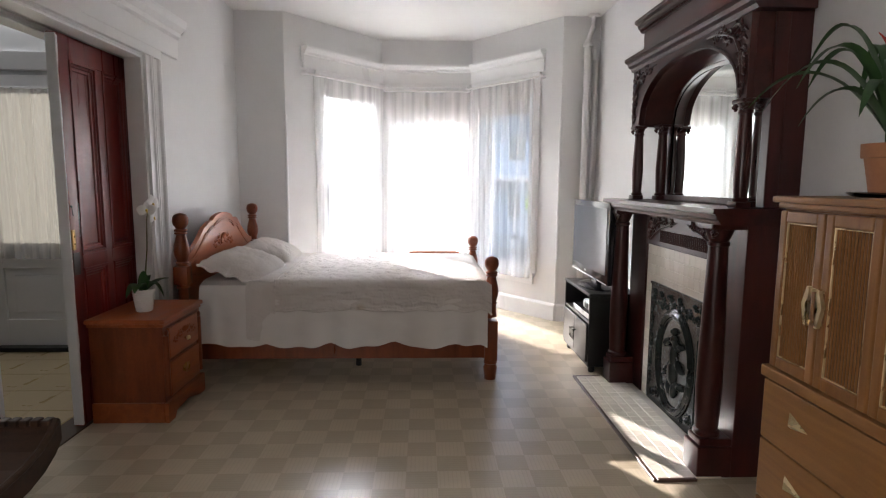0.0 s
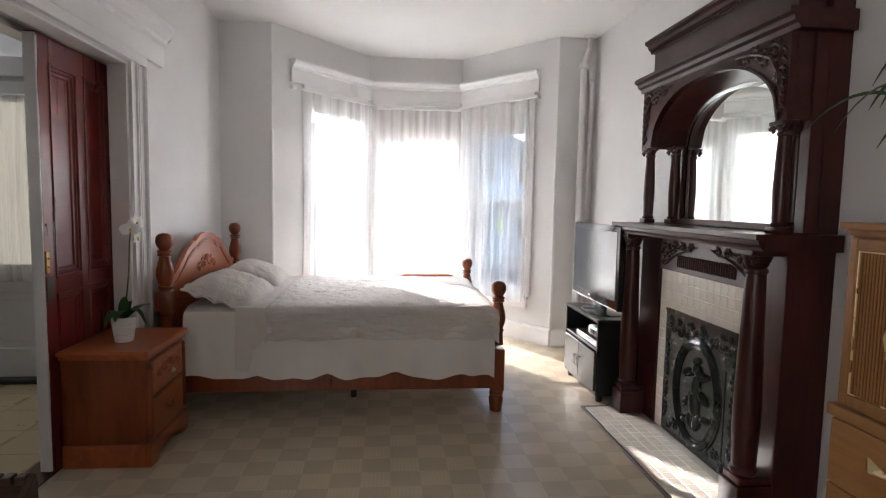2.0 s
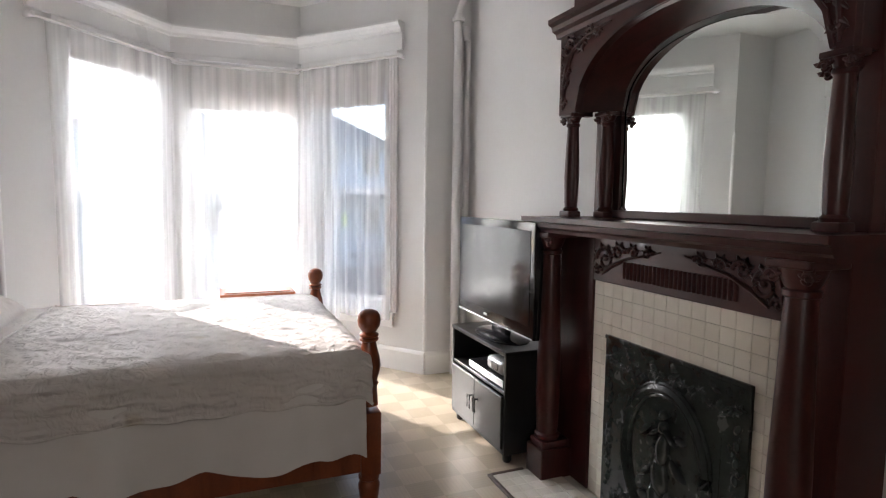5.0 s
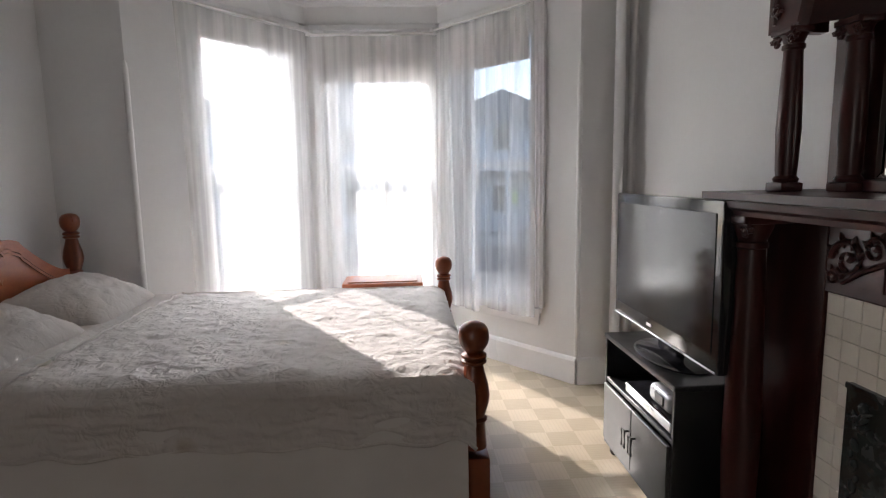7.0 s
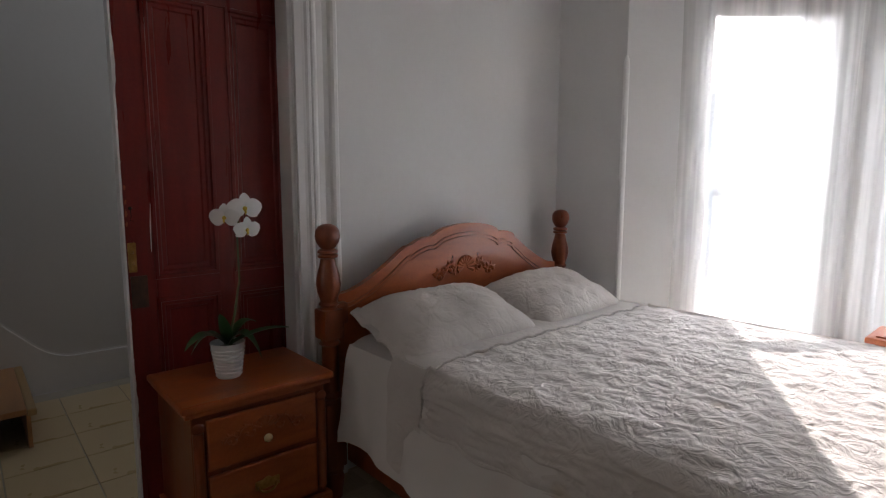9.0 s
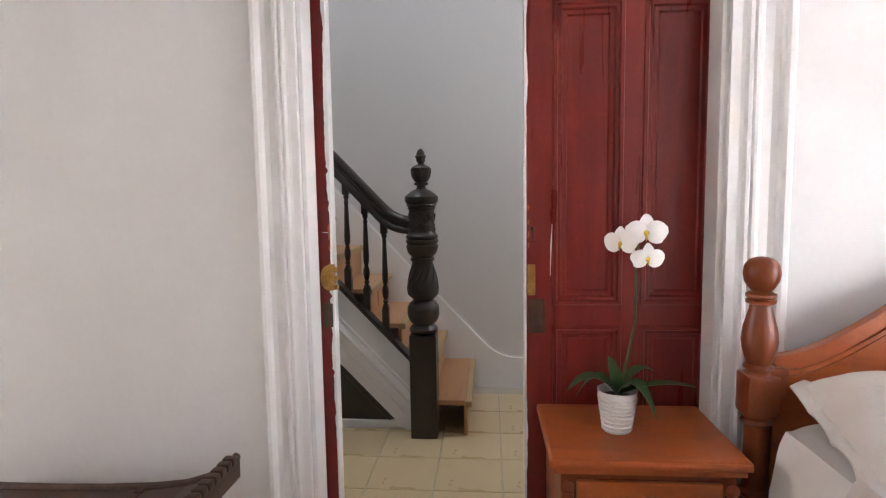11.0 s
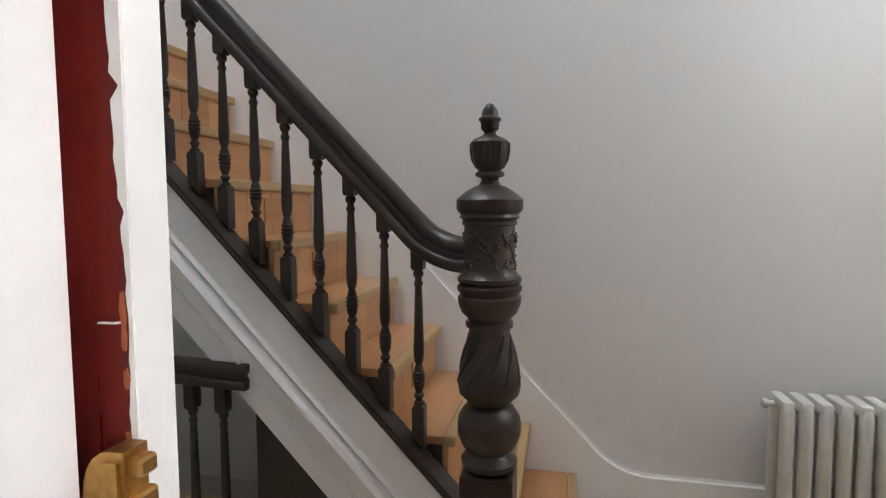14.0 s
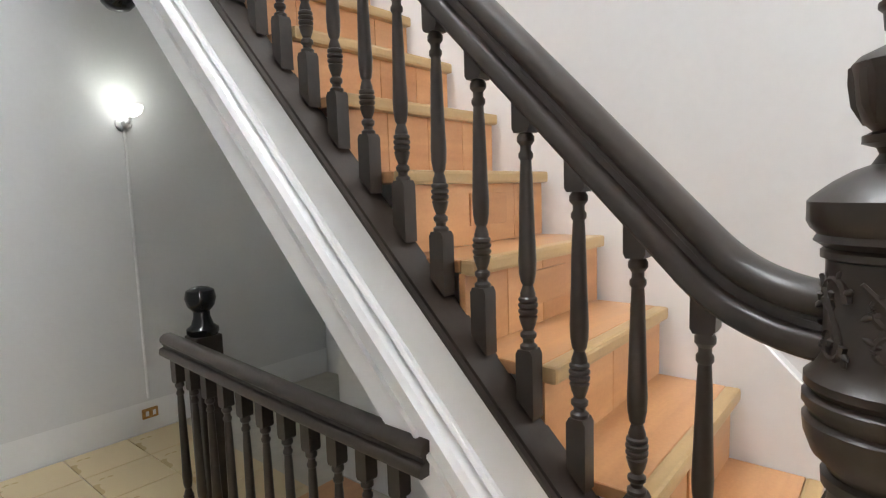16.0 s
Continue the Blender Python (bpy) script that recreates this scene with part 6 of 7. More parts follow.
sweep(bm, [(-0.006, -0.006), (0.006, -0.006), (0.006, 0.006), (-0.006, 0.006)], [(1.452, a, arch_z(a, o0, o1, SPR, APX) + 0.008) for a in yy], up=Vector((1, 0, 0)))
part("arch_bead", bm, MAHOG, sp)
for s, ye_ in ((1, MY0 + 0.02), (-1, MY1 - 0.02)):
    bm = B()
    U = (0, s, 0)
    for dy, z, sz, fl in ((0.075, 2.03, 0.050, 1), (0.150, 2.045, 0.038, -1), (0.215, 2.060, 0.030, 1), (0.270, 2.065, 0.024, -1), (0.040, 1.945, 0.034, -1), (0.035, 1.870, 0.028, 1), (0.030, 1.805, 0.022, -1)):
        scroll(bm, (1.450, ye_ + s * dy, z), U, (0, 0, 1), sz, 1.3, 0.010 * (sz / 0.05) ** 0.4, fl)
    tube(bm, [(1.450, ye_ + s * y, z) for y, z in ((0.025, 1.76), (0.03, 1.85), (0.05, 1.95), (0.10, 2.02), (0.19, 2.055), (0.30, 2.075), (0.36, 2.075))], [0.005, 0.010, 0.012, 0.011, 0.009, 0.006, 0.003], 7)
    for k in range(7):
        tube(bm, [(1.450, ye_ + s * 0.008, 1.80 + k * 0.038), (1.448, ye_ + s * 0.022, 1.815 + k * 0.038)], [0.004, 0.008], 6)
    part("spandrel_carving", bm, MAHOG, sp, "carved acanthus scrolls", True)
ym = [MIR0 + (MIR1 - MIR0) * i / N for i in range(N + 1)]
bm = B()
for a, b_ in zip(ym, ym[1:]):
    prism(bm, [(a, 1.298), (b_, 1.298), (b_, arch_z(b_, MIR0, MIR1, MSP, MAP)), (a, arch_z(a, MIR0, MIR1, MSP, MAP))], YZ(1.615), 0.005)
bmesh.ops.remove_doubles(bm, verts=bm.verts, dist=0.0005)
mir = part("mirror", bm, MIRROR, man, "arched bevelled mirror")
bm = B()
edge = [(MIR0, 1.298)] + [(a, arch_z(a, MIR0, MIR1, MSP, MAP)) for a in ym] + [(MIR1, 1.298)]
mc_y, mc_z = (MIR0 + MIR1) / 2, 1.62
inner = [(mc_y + (y - mc_y) * (1 - 0.022 / (MIR1 - MIR0) * 2), mc_z + (z - mc_z) * (1 - 0.022 / 0.70 * 2)) for y, z in edge]
for k in range(len(edge) - 1):
    bm.faces.new([bm.verts.new(v) for v in ((1.6138, *edge[k]), (1.6138, *edge[k + 1]), (1.6112, *inner[k + 1]), (1.6112, *inner[k]))])
bmesh.ops.remove_doubles(bm, verts=bm.verts, dist=0.0003)
part("bevel", bm, MIRROR, mir, "slanting bevelled mirror edge")
bm = B()
box(bm, 1.595, 1.621, MIR0 - 0.10, MIR1 + 0.11, 1.262, 1.297, 0.005)
part("mirror_sill", bm, MAHOGH, man)
for yc, xc, nm in ((3.750, 1.475, "upper_column"), (4.957, 1.475, "upper_column"), (3.815, 1.585, "rear_column"), (4.847, 1.585, "rear_column")):
    bm = B()
    box(bm, xc - 0.038, xc + 0.0305, yc - 0.038, yc + 0.038, 1.2625, 1.29, 0.006)
    lathe(bm, [(0.032, 1.29), (0.036, 1.30), (0.028, 1.31), (0.030, 1.33), (0.034, 1.45), (0.030, 1.58), (0.026, 1.66), (0.026, 1.675), (0.031, 1.68), (0.031, 1.69), (0.026, 1.695), (0.034, 1.715), (0.038, 1.72)], (xc, yc, 0), 20)
    box(bm, xc - 0.044, xc + 0.0305, yc - 0.044, yc + 0.044, 1.72, 1.737, 0.004)
    col = part(nm, bm, MAHOG, man, smooth=True)
    if xc < 1.6:
        for s in (1, -1):
            bm = B()
            scroll(bm, (xc - 0.030, yc + s * 0.034, 1.70), (0, s, 0), (0, 0, 1), 0.018, 1.2, 0.007)
            part("volute", bm, MAHOG, col, "carved scroll volute", True)
bm = B()
prism(bm, [(1.70, 2.10), (1.45, 2.10), (1.445, 2.12), (1.425, 2.13), (1.42, 2.15), (1.40, 2.16), (1.40, 2.182), (1.70, 2.182)], XZ(MY0 - 0.045), MY1 - MY0 + 0.065)
part("cornice", bm, MAHOGH, man, "moulded cornice")
bm = B()
box(bm, 1.50, 1.70, MY0 + 0.04, MY1 - 0.04, 2.1825, 2.35, 0.003)
part("upper_frieze", bm, MAHOGH, man)
bm = B()
prism(bm, [(1.70, 2.35), (1.495, 2.35), (1.49, 2.365), (1.475, 2.375), (1.47, 2.395), (1.45, 2.405), (1.45, 2.425), (1.70, 2.425)], XZ(MY0 - 0.005), MY1 - MY0 + 0.01)
part("top_cornice", bm, MAHOGH, man, "moulded top cornice")
bm = B()
for k in range(46):
    y = MY0 + 0.03 + k * (MY1 - MY0 - 0.06) / 45
    bmesh.ops.create_icosphere(bm, subdivisions=1, radius=0.0085, matrix=Matrix.Translation((1.482, y, 2.356)))
bd = part("bead_moulding", bm, MAHOG, man, "row of small turned beads")
tagged(bd, kind="stuff")

# cast iron summer cover with an oval medallion
IY0, IY1, IZ0, IZ1, IX = 3.975, 4.69, 0.012, 0.76, 1.495
iron = thing("fireplace_cover", (1.50, (IY0 + IY1) / 2, 0), "blackened cast iron fireplace cover with a relief medallion", "fireplace cover")
bm = B()
box(bm, IX, IX + 0.02, IY0, IY1, IZ0, IZ1, 0.004)
part("plate", bm, IRON, iron)
ic, iz = (IY0 + IY1) / 2, 0.345
bm = B()
for a0, b0, r in ((0.205, 0.285, 0.019), (0.183, 0.263, 0.009), (0.226, 0.306, 0.009)):
    tube(bm, [(IX - 0.002, ic + a0 * math.cos(a), iz + b0 * math.sin(a)) for a in [2 * math.pi * q / 48 for q in range(49)]], r, 6)
part("oval_rim", bm, IRON, iron, smooth=True)
rnd = random.Random(5)


def blob(bm, y, z, ry, rz, d=0.016, rot=0.0):
    bmesh.ops.create_icosphere(bm, subdivisions=2, radius=1.0, matrix=Matrix.Translation((IX - 0.001, y, z)) @ Matrix.Rotation(rot, 4, "X") @ Matrix.Diagonal((d, ry, rz, 1)))


for dy, dz, ry, rz, rot in ((0.0, 0.05, 0.032, 0.075, 0.1), (-0.005, 0.14, 0.024, 0.03, 0), (0.0, 0.185, 0.019, 0.022, 0), (0.035, 0.11, 0.012, 0.05, 0.9), (-0.035, 0.12, 0.011, 0.05, -0.8), (0.01, -0.06, 0.045, 0.085, -0.15), (0.03, -0.15, 0.03, 0.055, -0.3), (-0.03, -0.15, 0.018, 0.055, 0.2), (0.075, -0.06, 0.012, 0.06, 0.7), (-0.08, 0.0, 0.012, 0.05, -0.9), (0.09, 0.10, 0.014, 0.035, 0.5), (-0.10, -0.11, 0.035, 0.014, 0.3), (0.08, -0.17, 0.04, 0.016, 0.2), (-0.09, 0.12, 0.025, 0.012, 0.5)):
    bm = B()
    blob(bm, ic + dy, iz + dz, ry, rz, 0.030, rot)
    part("relief", bm, IRON, iron, smooth=True)
bm = B()
for s in (1, -1):
    for k in range(7):
        scroll(bm, (IX - 0.001, ic + s * (0.03 + 0.043 * k), 0.685 - 0.012 * (k % 3) - 0.004 * k), (0, s, 0), (0, 0, 1), 0.020 - 0.001 * k, 1.0, 0.006, 1 if k % 2 else -1)
    for k in range(16):
        blob(bm, ic + s * rnd.uniform(0.02, 0.30), rnd.uniform(0.63, 0.72), 0.008, 0.018, 0.015, rnd.uniform(-1.2, 1.2))
    scroll(bm, (IX - 0.001, ic + s * 0.315, 0.66), (0, s, 0), (0, 0, 1), 0.022, 1.3, 0.007)
    for k in range(9):
        blob(bm, ic + s * 0.315, 0.60 - 0.058 * k, 0.012, 0.020, 0.010, rnd.uniform(-0.5, 0.5))
        blob(bm, ic + s * (0.315 + 0.012 * (-1) ** k), 0.57 - 0.058 * k, 0.006, 0.012, 0.008)
    scroll(bm, (IX - 0.001, ic + s * 0.20, 0.085), (0, s, 0), (0, 0, 1), 0.035, 1.2, 0.007)
    scroll(bm, (IX - 0.001, ic + s * 0.12, 0.055), (0, -s, 0), (0, 0, 1), 0.024, 1.2, 0.006)
    scroll(bm, (IX - 0.001, ic + s * 0.27, 0.06), (0, -s, 0), (0, 0, 1), 0.028, 1.2, 0.006)
tagged(part("leaf_ornament", bm, IRON, iron, "cast leaf and ribbon ornament", True), kind="stuff")
bm = B()
box(bm, IX - 0.004, IX, IY0 + 0.10, IY0 + 0.105, 0.02, 0.55)
box(bm, IX - 0.006, IX + 0.001, IY0, IY1, 0.745, 0.762, 0.002)
part("border", bm, IRON, iron)

# hearth and surround beds; their tiles come last
bm = B()
box(bm, SURX + 0.004, SURX + 0.05, 3.875, 4.80, 0.004, 0.985)
surround = setting("fireplace_surround", bm, GROUT, label="cream square tiled fireplace surround", category="tiles")
HX0, HX1, HY0, HY1 = 1.145, 1.50, 3.70, 5.05
bm = B()
box(bm, HX0, HX1, HY0, HY1, -0.02, 0.004)
hearth = setting("hearth", bm, GROUT, label="cream square tiled hearth set in the floor", category="hearth")
bm = B()
for a, b_, c_, d in ((HX0 - 0.022, HX0 - 0.002, HY0 - 0.02, HY1 + 0.02), (HX0 - 0.002, 1.33, HY0 - 0.022, HY0 - 0.002), (HX0 - 0.002, 1.32, HY1 + 0.002, HY1 + 0.022)):
    box(bm, a, b_, c_, d, -0.01, 0.012, 0.003)
setting("hearth_edging", bm, WALNUT, label="split brown wooden edging round the hearth", category="trim")

# ---- TV stand, TV, small devices ----
TX0, TX1, TY0, TY1, TZ = 1.245, 1.60, 5.13, 5.805, 0.585
st = thing("tv_stand", ((TX0 + TX1) / 2, (TY0 + TY1) / 2, 0), "black laminate TV stand with an open shelf and grey doors", "TV stand")
bm = B()
box(bm, TX0 - 0.006, TX1, TY0 - 0.006, TY1 + 0.006, TZ - 0.022, TZ, 0.006)
part("top", bm, BLACK, st)
for y0, y1 in ((TY0, TY0 + 0.018), (TY1 - 0.018, TY1)):
    bm = B()
    box(bm, TX0, TX1 - 0.004, y0, y1, 0.05, TZ - 0.0225, 0.002)
    part("side_panel", bm, BLACK, st)
bm = B()
box(bm, TX0 + 0.002, TX1 - 0.004, TY0 + 0.0185, TY1 - 0.0185, 0.36, 0.378, 0.002)
part("shelf", bm, BLACK, st)
bm = B()
box(bm, TX0, TX1 - 0.004, TY0 + 0.0185, TY1 - 0.0185, 0.05, 0.075, 0.002)
box(bm, TX1 - 0.012, TX1 - 0.005, TY0 + 0.019, TY1 - 0.019, 0.076, 0.56)
part("base_and_back", bm, BLACK, st)
tm = (TY0 + TY1) / 2
for y0, y1, yh in ((TY0 + 0.02, tm - 0.002, tm - 0.035), (tm + 0.002, TY1 - 0.02, tm + 0.035)):
    bm = B()
    box(bm, TX0 - 0.012, TX0 + 0.004, y0, y1, 0.08, 0.352, 0.003)
    d = part("door", bm, GREYPANEL, st, "dark glossy cabinet door")
    bm = B()
    tube(bm, [(TX0 - 0.014, yh - 0.016, 0.25), (TX0 - 0.03, yh - 0.016, 0.25), (TX0 - 0.03, yh + 0.016, 0.25), (TX0 - 0.03, yh + 0.016, 0.175), (TX0 - 0.03, yh - 0.016, 0.175), (TX0 - 0.03, yh - 0.016, 0.25)], 0.004, 8)
    part("handle", bm, BLACK, d, "black square ring handle")
for x in (TX0 + 0.04, TX1 - 0.05):
    for y in (TY0 + 0.04, TY1 - 0.04):
        bm = B()
        lathe(bm, [(0.018, 0), (0.024, 0.01), (0.024, 0.04), (0.01, 0.05)], (x, y, 0), 12)
        part("castor", bm, BLACK, st, smooth=True)
bm = B()
box(bm, TX0 + 0.02, TX0 + 0.26, TY0 + 0.05, TY0 + 0.47, 0.3785, 0.425, 0.005)
dv = thing("disc_player", (TX0 + 0.14, TY0 + 0.26, 0.3785), "silver and black disc player on the stand's shelf", "disc player")
part("case", bm, BLACKGLOSS, dv)
bm = B()
box(bm, TX0 + 0.014, TX0 + 0.020, TY0 + 0.055, TY0 + 0.465, 0.383, 0.420, 0.002)
part("front_panel", bm, SILVER, dv)
ph = thing("telephone", (TX0 + 0.10, TY0 + 0.20, 0.425), "small silver telephone with a square display on the player", "telephone")
bm = soft_block(TX0 + 0.03, TX0 + 0.13, TY0 + 0.10, TY0 + 0.28, 0.4255, 0.50, 0.025)
part("body", bm, SILVER, ph, smooth=True)
bm = B()
box(bm, TX0 + 0.025, TX0 + 0.0315, TY0 + 0.14, TY0 + 0.21, 0.445, 0.485, 0.003)
part("display", bm, GREYPANEL, ph, "grey square display")

VX, VY0, VY1, VZ0, VZ1 = 1.315, 5.00, 5.885, 0.665, 1.235
tv = thing("television", (1.36, (VY0 + VY1) / 2, TZ), "flat black television on an oval glossy stand", "television")
bm = B()
box(bm, VX, VX + 0.05, VY0, VY1, VZ0, VZ1, 0.010)
box(bm, VX + 0.05, VX + 0.10, VY0 + 0.12, VY1 - 0.12, VZ0 + 0.07, VZ1 - 0.09, 0.015)
part("housing", bm, BLACKGLOSS, tv, smooth=True)
bm = B()
box(bm, VX - 0.003, VX + 0.001, VY0 + 0.038, VY1 - 0.038, VZ0 + 0.065, VZ1 - 0.042, 0.001)
part("screen", bm, SCREEN, tv, "dark switched-off screen")
bm = B()
box(bm, VX - 0.004, VX + 0.001, VY0 + 0.01, VY1 - 0.01, VZ0 + 0.004, VZ0 + 0.010, 0.001)
part("trim_strip", bm, SILVER, tv, "thin silver strip")
bm = B()
box(bm, VX - 0.0035, VX, tm - 0.02 + 0.04, tm + 0.02 + 0.04, VZ0 + 0.03, VZ0 + 0.042, 0.001)
part("badge", bm, SILVER, tv)
bm = B()
lathe(bm, [(0.20, 0.0), (0.205, 0.006), (0.19, 0.014), (0.06, 0.026), (0.05, 0.03)], (0, 0, 0), 40)
bm.transform(Matrix.Translation((1.385, (VY0 + VY1) / 2, TZ)) @ Matrix.Diagonal((0.62, 1.1, 1, 1)))
box(bm, 1.36, 1.40, 5.36, 5.52, TZ + 0.02, VZ0 + 0.04, 0.008)
part("pedestal", bm, BLACKGLOSS, tv, "glossy oval pedestal", True)

# ---- armoire with bromeliad ----
AX0, AX1, AY0, AY1, AZ = 1.27, 1.715, 2.27, 3.18, 1.33
arm = thing("armoire", ((AX0 + AX1) / 2, (AY0 + AY1) / 2, 0), "golden oak armoire chest with reeded doors above drawers", "armoire")
bm = B()
box(bm, AX0 + 0.012, AX1, AY0 + 0.012, AY1 - 0.012, 0.0, 0.70, 0.004)
box(bm, AX0 + 0.022, AX1, AY0 + 0.020, AY1 - 0.020, 0.70, AZ - 0.04, 0.004)
part("carcass", bm, OAKV, arm)
bm = B()
box(bm, AX0 - 0.010, AX1, AY0 - 0.008, AY1 + 0.006, AZ - 0.022, AZ, 0.007)
box(bm, AX0 + 0.004, AX1, AY0 + 0.006, AY1 - 0.008, AZ - 0.042, AZ - 0.0225, 0.006)
part("top", bm, OAK, arm)
bm = B()
box(bm, AX0 - 0.006, AX0 + 0.03, AY0 + 0.002, AY1 + 0.002, 0.695, 0.735, 0.006)
part("waist_moulding", bm, OAK, arm)
dw = (AY1 - AY0 - 0.05) / 4
for k in range(4):
    y0 = AY0 + 0.025 + k * dw
    y1 = y0 + dw - 0.006
    bm = B()
    z0, z1 = 0.742, AZ - 0.048
    box(bm, AX0, AX0 + 0.021, y0, y0 + 0.032, z0, z1, 0.006)
    box(bm, AX0, AX0 + 0.021, y1 - 0.032, y1, z0, z1, 0.006)
    box(bm, AX0 + 0.0005, AX0 + 0.0205, y0 + 0.032, y1 - 0.032, z0, z0 + 0.040, 0.006)
    box(bm, AX0 + 0.0005, AX0 + 0.0205, y0 + 0.032, y1 - 0.032, z1 - 0.040, z1, 0.006)
    d = part("door", bm, OAKV, arm)
    bm = B()
    box(bm, AX0 + 0.012, AX0 + 0.018, y0 + 0.030, y1 - 0.030, z0 + 0.035, z1 - 0.035)
    part("reeded_panel", bm, WALNUT, d, "dark panel behind thin upright reeds")
    nrib = 12
    for q in range(nrib):
        yy_ = y0 + 0.040 + q * (y1 - y0 - 0.08) / (nrib - 1)
        bm = B()
        tube(bm, [(AX0 + 0.011, yy_, z0 + 0.042), (AX0 + 0.011, yy_, z1 - 0.042)], 0.0036, 6)
        part("reed", bm, OAKV, d)
    bm = B()
    for a, b_, c_, e in ((y0 + 0.032, y0 + 0.036, z0 + 0.04, z1 - 0.04), (y1 - 0.036, y1 - 0.032, z0 + 0.04, z1 - 0.04), (y0 + 0.036, y1 - 0.036, z0 + 0.04, z0 + 0.044), (y0 + 0.036, y1 - 0.036, z1 - 0.044, z1 - 0.04)):
        box(bm, AX0 + 0.004, AX0 + 0.012, a, b_, c_, e, 0.001)
    part("gilt_bead", bm, GOLDPULL, d, "pale gilt bead round the panel")
    yh = y0 + 0.016 if k % 2 else y1 - 0.016
    s = 1 if k % 2 else -1
    bm = B()
    zc = 0.995
    prism(bm, [(yh - s * 0.004, zc + 0.060), (yh + s * 0.006, zc + 0.062), (yh + s * 0.026, zc + 0.004), (yh + s * 0.010, zc - 0.062), (yh, zc - 0.064), (yh + s * 0.008, zc)], YZ(AX0 - 0.022), 0.012)
    box(bm, AX0 - 0.012, AX0 + 0.001, yh - 0.004, yh + 0.006, zc + 0.045, zc + 0.055)
    box(bm, AX0 - 0.012, AX0 + 0.001, yh - 0.004, yh + 0.006, zc - 0.055, zc - 0.045)
    part("pull", bm, GOLDPULL, d, "pale gold angular pull", False)
for z0, z1 in ((0.475, 0.688), (0.255, 0.468), (0.04, 0.248)):
    bm = B()
    box(bm, AX0, AX0 + 0.013, AY0 + 0.014, AY1 - 0.014, z0, z1, 0.005)
    d = part("drawer", bm, OAK, arm)
    for yc in (AY0 + 0.22, AY1 - 0.20):
        zc = (z0 + z1) / 2 + 0.01
        bm = B()
        a = [bm.verts.new(v) for v in ((AX0 - 0.001, yc + 0.040, zc + 0.030), (AX0 - 0.001, yc - 0.050, zc - 0.006), (AX0 - 0.001, yc + 0.030, zc - 0.022), (AX0 - 0.024, yc + 0.012, zc - 0.004))]
        for f in ((0, 1, 3), (1, 2, 3), (2, 0, 3), (0, 2, 1)):
            bm.faces.new([a[i] for i in f])
        part("pull", bm, GOLDPULL, d, "pale gold faceted pull")

PX, PY = 1.50, 2.98
brom = thing("bromeliad", (PX, PY, AZ), "potted bromeliad with arching leaves and a red bract on the armoire", "plant")
bm = B()
lathe(bm, [(0.09, 0), (0.10, 0.004), (0.115, 0.014), (0.11, 0.016), (0.09, 0.008)], (PX, PY, AZ), 28)
part("saucer", bm, GLASS, brom, "clear plastic saucer", True)
bm = B()
lathe(bm, [(0.055, 0.009), (0.075, 0.12), (0.084, 0.122), (0.086, 0.165), (0.076, 0.165), (0.07, 0.13)], (PX, PY, AZ), 28)
part("pot", bm, TERRA, brom, smooth=True)
bm = B()
lathe(bm, [(0.001, 0.14), (0.072, 0.145), (0.072, 0.15), (0.001, 0.152)], (PX, PY, AZ), 16)
part("soil", bm, WALNUT, brom)
rnd = random.Random(12)
for k in range(22):
    a = 2 * math.pi * k / 22 * 1.618 * 2
    reach = rnd.uniform(0.26, 0.44)
    rise = rnd.uniform(-0.10, 0.30)
    b0 = Vector((PX, PY, AZ + 0.15))
    tip = b0 + Vector((reach * math.cos(a), reach * math.sin(a), rise))
    if tip.x > XR - 0.04:
        tip.x = XR - 0.04
    bm = B()
    leaf(bm, b0, tip, 0.052, rnd.uniform(0.13, 0.24), 0.003, 14)
    part("leaf", bm, LEAF, brom, smooth=True)
for k in range(7):
    a = 2 * math.pi * k / 7
    bm = B()
    b0 = Vector((PX, PY, AZ + 0.30))
    leaf(bm, b0, b0 + Vector((0.07 * math.cos(a), 0.07 * math.sin(a), 0.20)), 0.030, 0.03)
    part("bract", bm, REDBRACT, brom, "red bract", True)

# ---- carved bench end by the west wall ----
bench = thing("wooden_bench", (-1.35, 2.95, 0), "dark carved wooden bench with curled arm ends", "bench")
BEN = [(2.45, 0.35), (2.65, 0.35), (2.85, 0.355), (3.03, 0.365), (3.15, 0.38), (3.23, 0.405), (3.29, 0.44), (3.33, 0.48)]
bm = B()
for (ya, za), (yb_, zb_) in zip(BEN, BEN[1:]):
    prism(bm, [(ya, za - 0.075), (yb_, zb_ - 0.075), (yb_, zb_), (ya, za)], YZ(-1.60), 0.31)
bmesh.ops.remove_doubles(bm, verts=bm.verts, dist=0.0004)
seat = part("seat", bm, WALNUT, bench, "curved dark wooden seat")
bm = B()
for x in (-1.585, -1.305):
    tube(bm, [(x, y, z + 0.004) for y, z in BEN], 0.014, 8)
for k in range(7):
    x = -1.575 + k * 0.039
    box(bm, x, x + 0.030, 3.295, 3.335, 0.465, 0.492, 0.006)
    box(bm, x, x + 0.030, 2.98, 3.01, 0.362, 0.370, 0.002)
part("carved_edge", bm, WALNUT, seat, "carved lobed edging")
for x in (-1.56, -1.33):
    for y, zt in ((2.60, 0.29), (3.12, 0.31)):
        bm = B()
        lathe(bm, [(0.020, 0), (0.026, 0.03), (0.018, 0.07), (0.026, 0.2), (0.030, 0.26), (0.020, 0.30), (0.026, zt)], (x, y, 0), 12)
        part("leg", bm, WALNUT, bench, smooth=True)

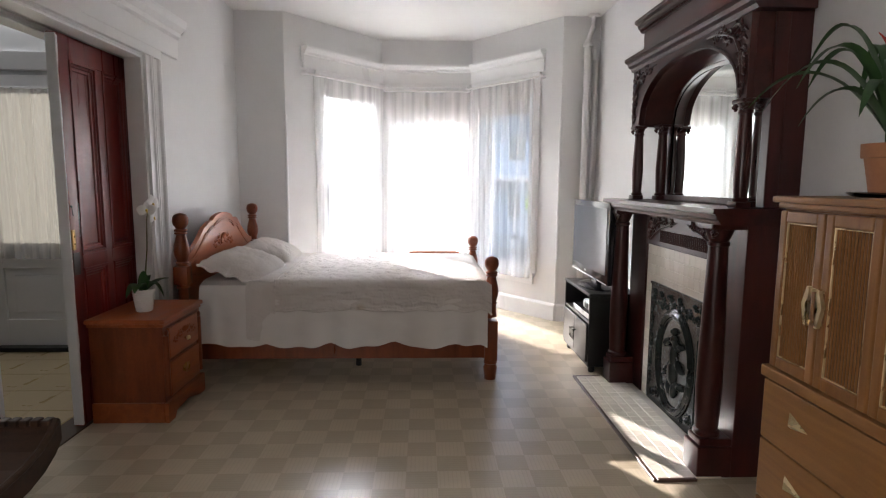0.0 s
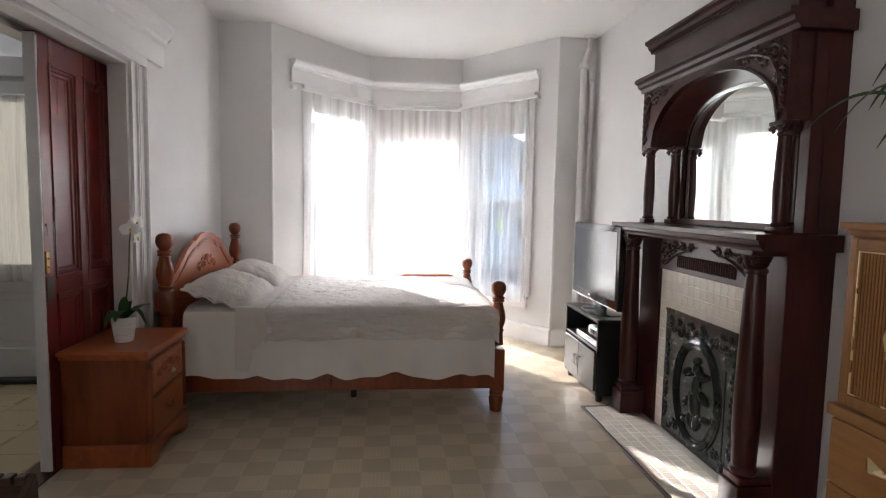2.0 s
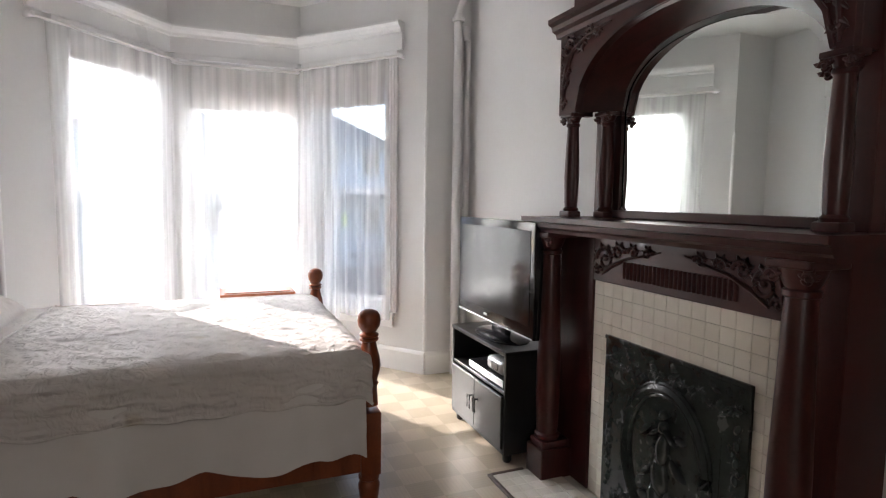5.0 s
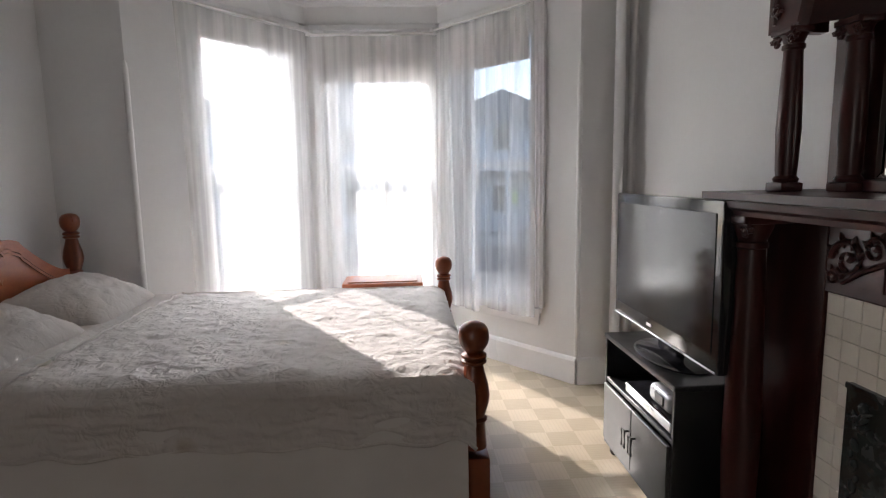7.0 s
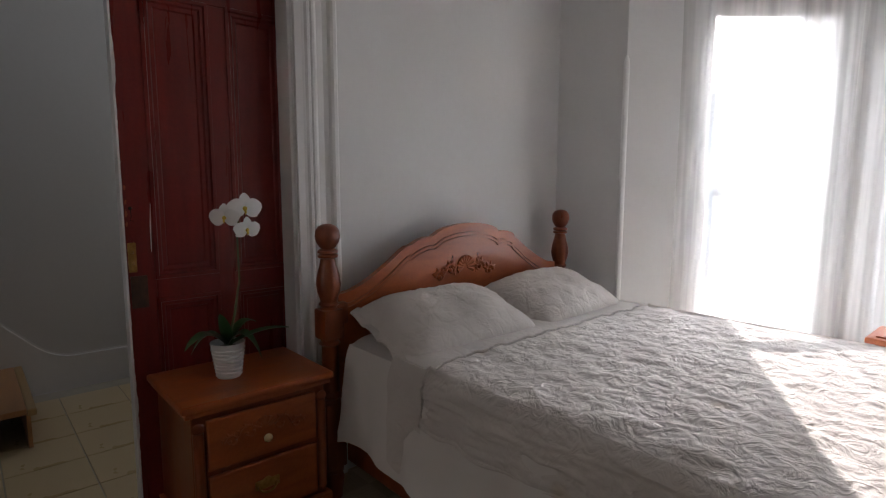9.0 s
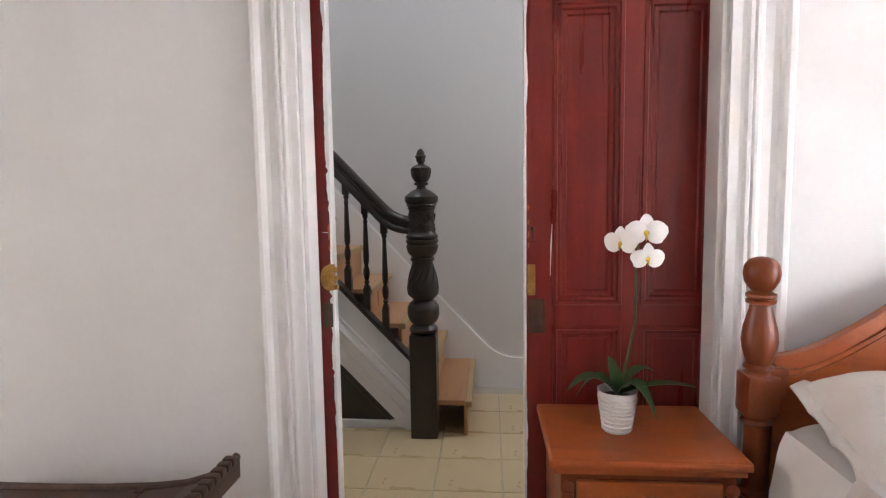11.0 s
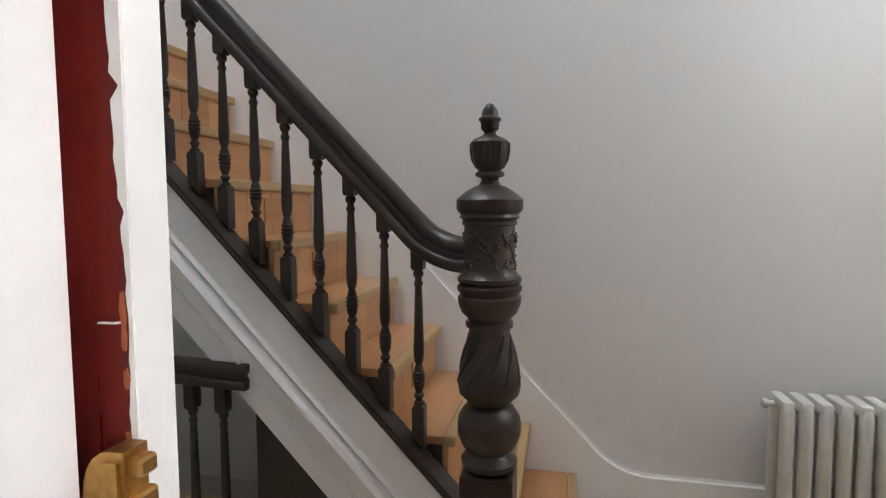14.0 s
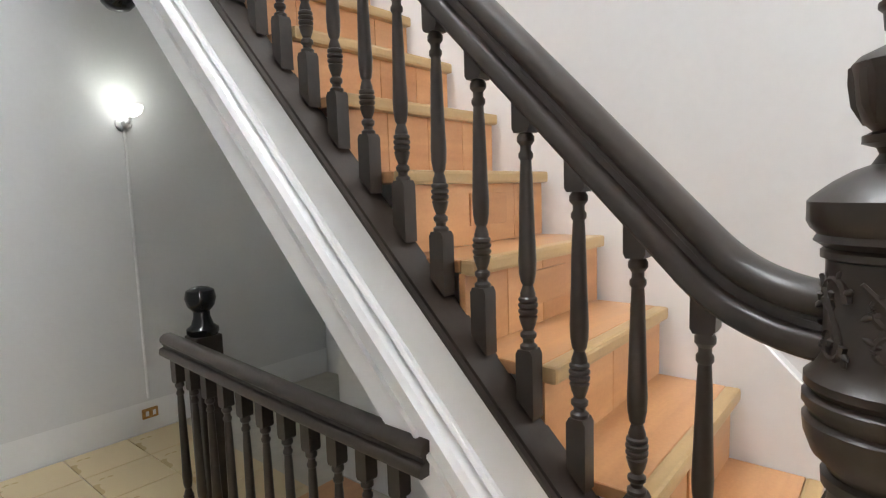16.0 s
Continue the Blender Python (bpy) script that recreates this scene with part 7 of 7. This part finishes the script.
# ---- outside: ground, street and houses across it ----
bm = B()
box(bm, -400, 400, 8.4, 800, -1.75, -1.5)
setting("ground", bm, ASPHALT, label="grey street ground outside the bay", category="ground")
bm = B()
box(bm, -60, 60, 25.0, 28.0, -1.5, -1.38, 0.02)
setting("pavement", bm, GROUT, label="pale concrete pavement across the street", category="pavement")


def house(x, y, w, h, roof, label):
    hs = thing("house", (x, y, -1.4), label, "house")
    bm = B()
    box(bm, x - w / 2, x + w / 2, y, y + 9, -1.4, -1.4 + h)
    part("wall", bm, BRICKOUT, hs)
    bm = B()
    prism(bm, [(x - w / 2 - 0.3, -1.4 + h), (x + w / 2 + 0.3, -1.4 + h), (x, -1.4 + h + roof)], XZ(y - 0.4), 9.8)
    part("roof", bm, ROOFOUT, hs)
    bm = B()
    box(bm, x - w / 2, x + w / 2, y - 1.8, y - 0.01, -1.4 + 2.9, -1.4 + 3.1, 0.02)
    for k in (-1, 0, 1):
        box(bm, x + k * (w / 2 - 0.2) - 0.08, x + k * (w / 2 - 0.2) + 0.08, y - 1.75, y - 1.6, -1.4, 1.5, 0.01)
    part("porch", bm, TRIM, hs, "white porch roof on posts")
    for fl in range(2):
        for k in (-1, 0, 1):
            bm = B()
            cx, z = x + k * w / 3.2, -1.4 + 0.9 + fl * 2.9
            box(bm, cx - 0.5, cx + 0.5, y - 0.06, y - 0.001, z, z + 1.35, 0.01)
            wd = part("window", bm, TRIM, hs)
            bm = B()
            box(bm, cx - 0.42, cx + 0.42, y - 0.075, y - 0.061, z + 0.08, z + 1.27)
            part("pane", bm, GLASSDARK, wd)
    return hs


for k in range(7):
    house(-17.3 + k * 7.4, 30.0 + 0.4 * ((k + 1) % 2), 6.6, 5.2 + 0.25 * (k % 3), 1.5, "pale sided two-storey house with a porch across the street")
sign = thing("street_sign", (4.39, 24.0, -1.38), "yellow-green plate above a white panel on a kerbside post", "street sign")
bm = B()
lathe(bm, [(0.03, -1.5), (0.03, 0.72), (0.005, 0.73)], (4.39, 24.04, 0), 10)
part("post", bm, SILVER, sign, smooth=True)
SIGNGREEN = surface("yellow_green_sign", (0.45, 0.62, 0.03), (0.52, 0.70, 0.05), 0.5, scale=(6, 6, 6), fine=40, bump=0.02)
bm = B()
box(bm, 4.28, 4.50, 23.98, 24.0, 0.25, 0.70, 0.006)
part("plate", bm, SIGNGREEN, sign, "yellow-green plate")
bm = B()
box(bm, 4.28, 4.50, 23.98, 24.0, -1.15, 0.22, 0.006)
part("panel", bm, POTWHITE, sign, "white panel")

# ---- tiles: hall floor, hearth and surround ----
def tile_mesh(name, sx, sy, sz, bev, mat):
    bm = B()
    a = [bm.verts.new((x, y, 0)) for x, y in ((0, 0), (sx, 0), (sx, sy), (0, sy))]
    b_ = [bm.verts.new((x, y, sz - bev)) for x, y in ((0, 0), (sx, 0), (sx, sy), (0, sy))]
    c = [bm.verts.new((x, y, sz)) for x, y in ((bev, bev), (sx - bev, bev), (sx - bev, sy - bev), (bev, sy - bev))]
    for p, q in ((a, b_), (b_, c)):
        for i in range(4):
            bm.faces.new((p[i], p[(i + 1) % 4], q[(i + 1) % 4], q[i]))
    bm.faces.new(c)
    me = bpy.data.meshes.new(name)
    bmesh.ops.recalc_face_normals(bm, faces=bm.faces)
    bm.to_mesh(me)
    bm.free()
    me.materials.append(mat)
    return me


def lay(parent, me, m):
    ob = new("tile", me)
    ob.parent = parent
    ob.matrix_world = m
    return ob


T = 0.318
hall_tile = tile_mesh("hall_tile", T - 0.005, T - 0.005, 0.008, 0.0015, HTILE)
for i in range(-1, 17):
    for j in range(5):
        x0, y0 = XH0 + 0.045 - (j + 1) * T, 0.42 + i * T
        if y0 < 0.2 or y0 + T > 5.86:
            continue
        lay(hall_floor, hall_tile, Matrix.Translation((x0, y0, -0.0081)))
S = 0.0615
small = tile_mesh("hearth_tile", S - 0.002, S - 0.002, 0.005, 0.0008, TILEW)
nx, ny = int((HX1 - HX0) / S), int((HY1 - HY0) / S)
for i in range(nx + 0):
    for j in range(ny + 1):
        y0 = HY0 + j * S
        if y0 + S > HY1 + 0.01:
            continue
        lay(hearth, small, Matrix.Translation((HX0 + 0.002 + i * S, y0, 0.0041)))
lay_m = Matrix(((0, 0, -1, 0), (1, 0, 0, 0), (0, -1, 0, 0), (0, 0, 0, 1)))
for i in range(15):
    for j in range(16):
        y0, z1 = 3.876 + i * S, 0.984 - j * S
        if z1 - S < 0.0:
            continue
        if IY0 - 0.01 < y0 and y0 + S < IY1 + 0.01 and z1 < IZ1 - 0.005:
            continue
        lay(surround, small, Matrix.Translation((SURX + 0.0039, y0, z1)) @ lay_m)
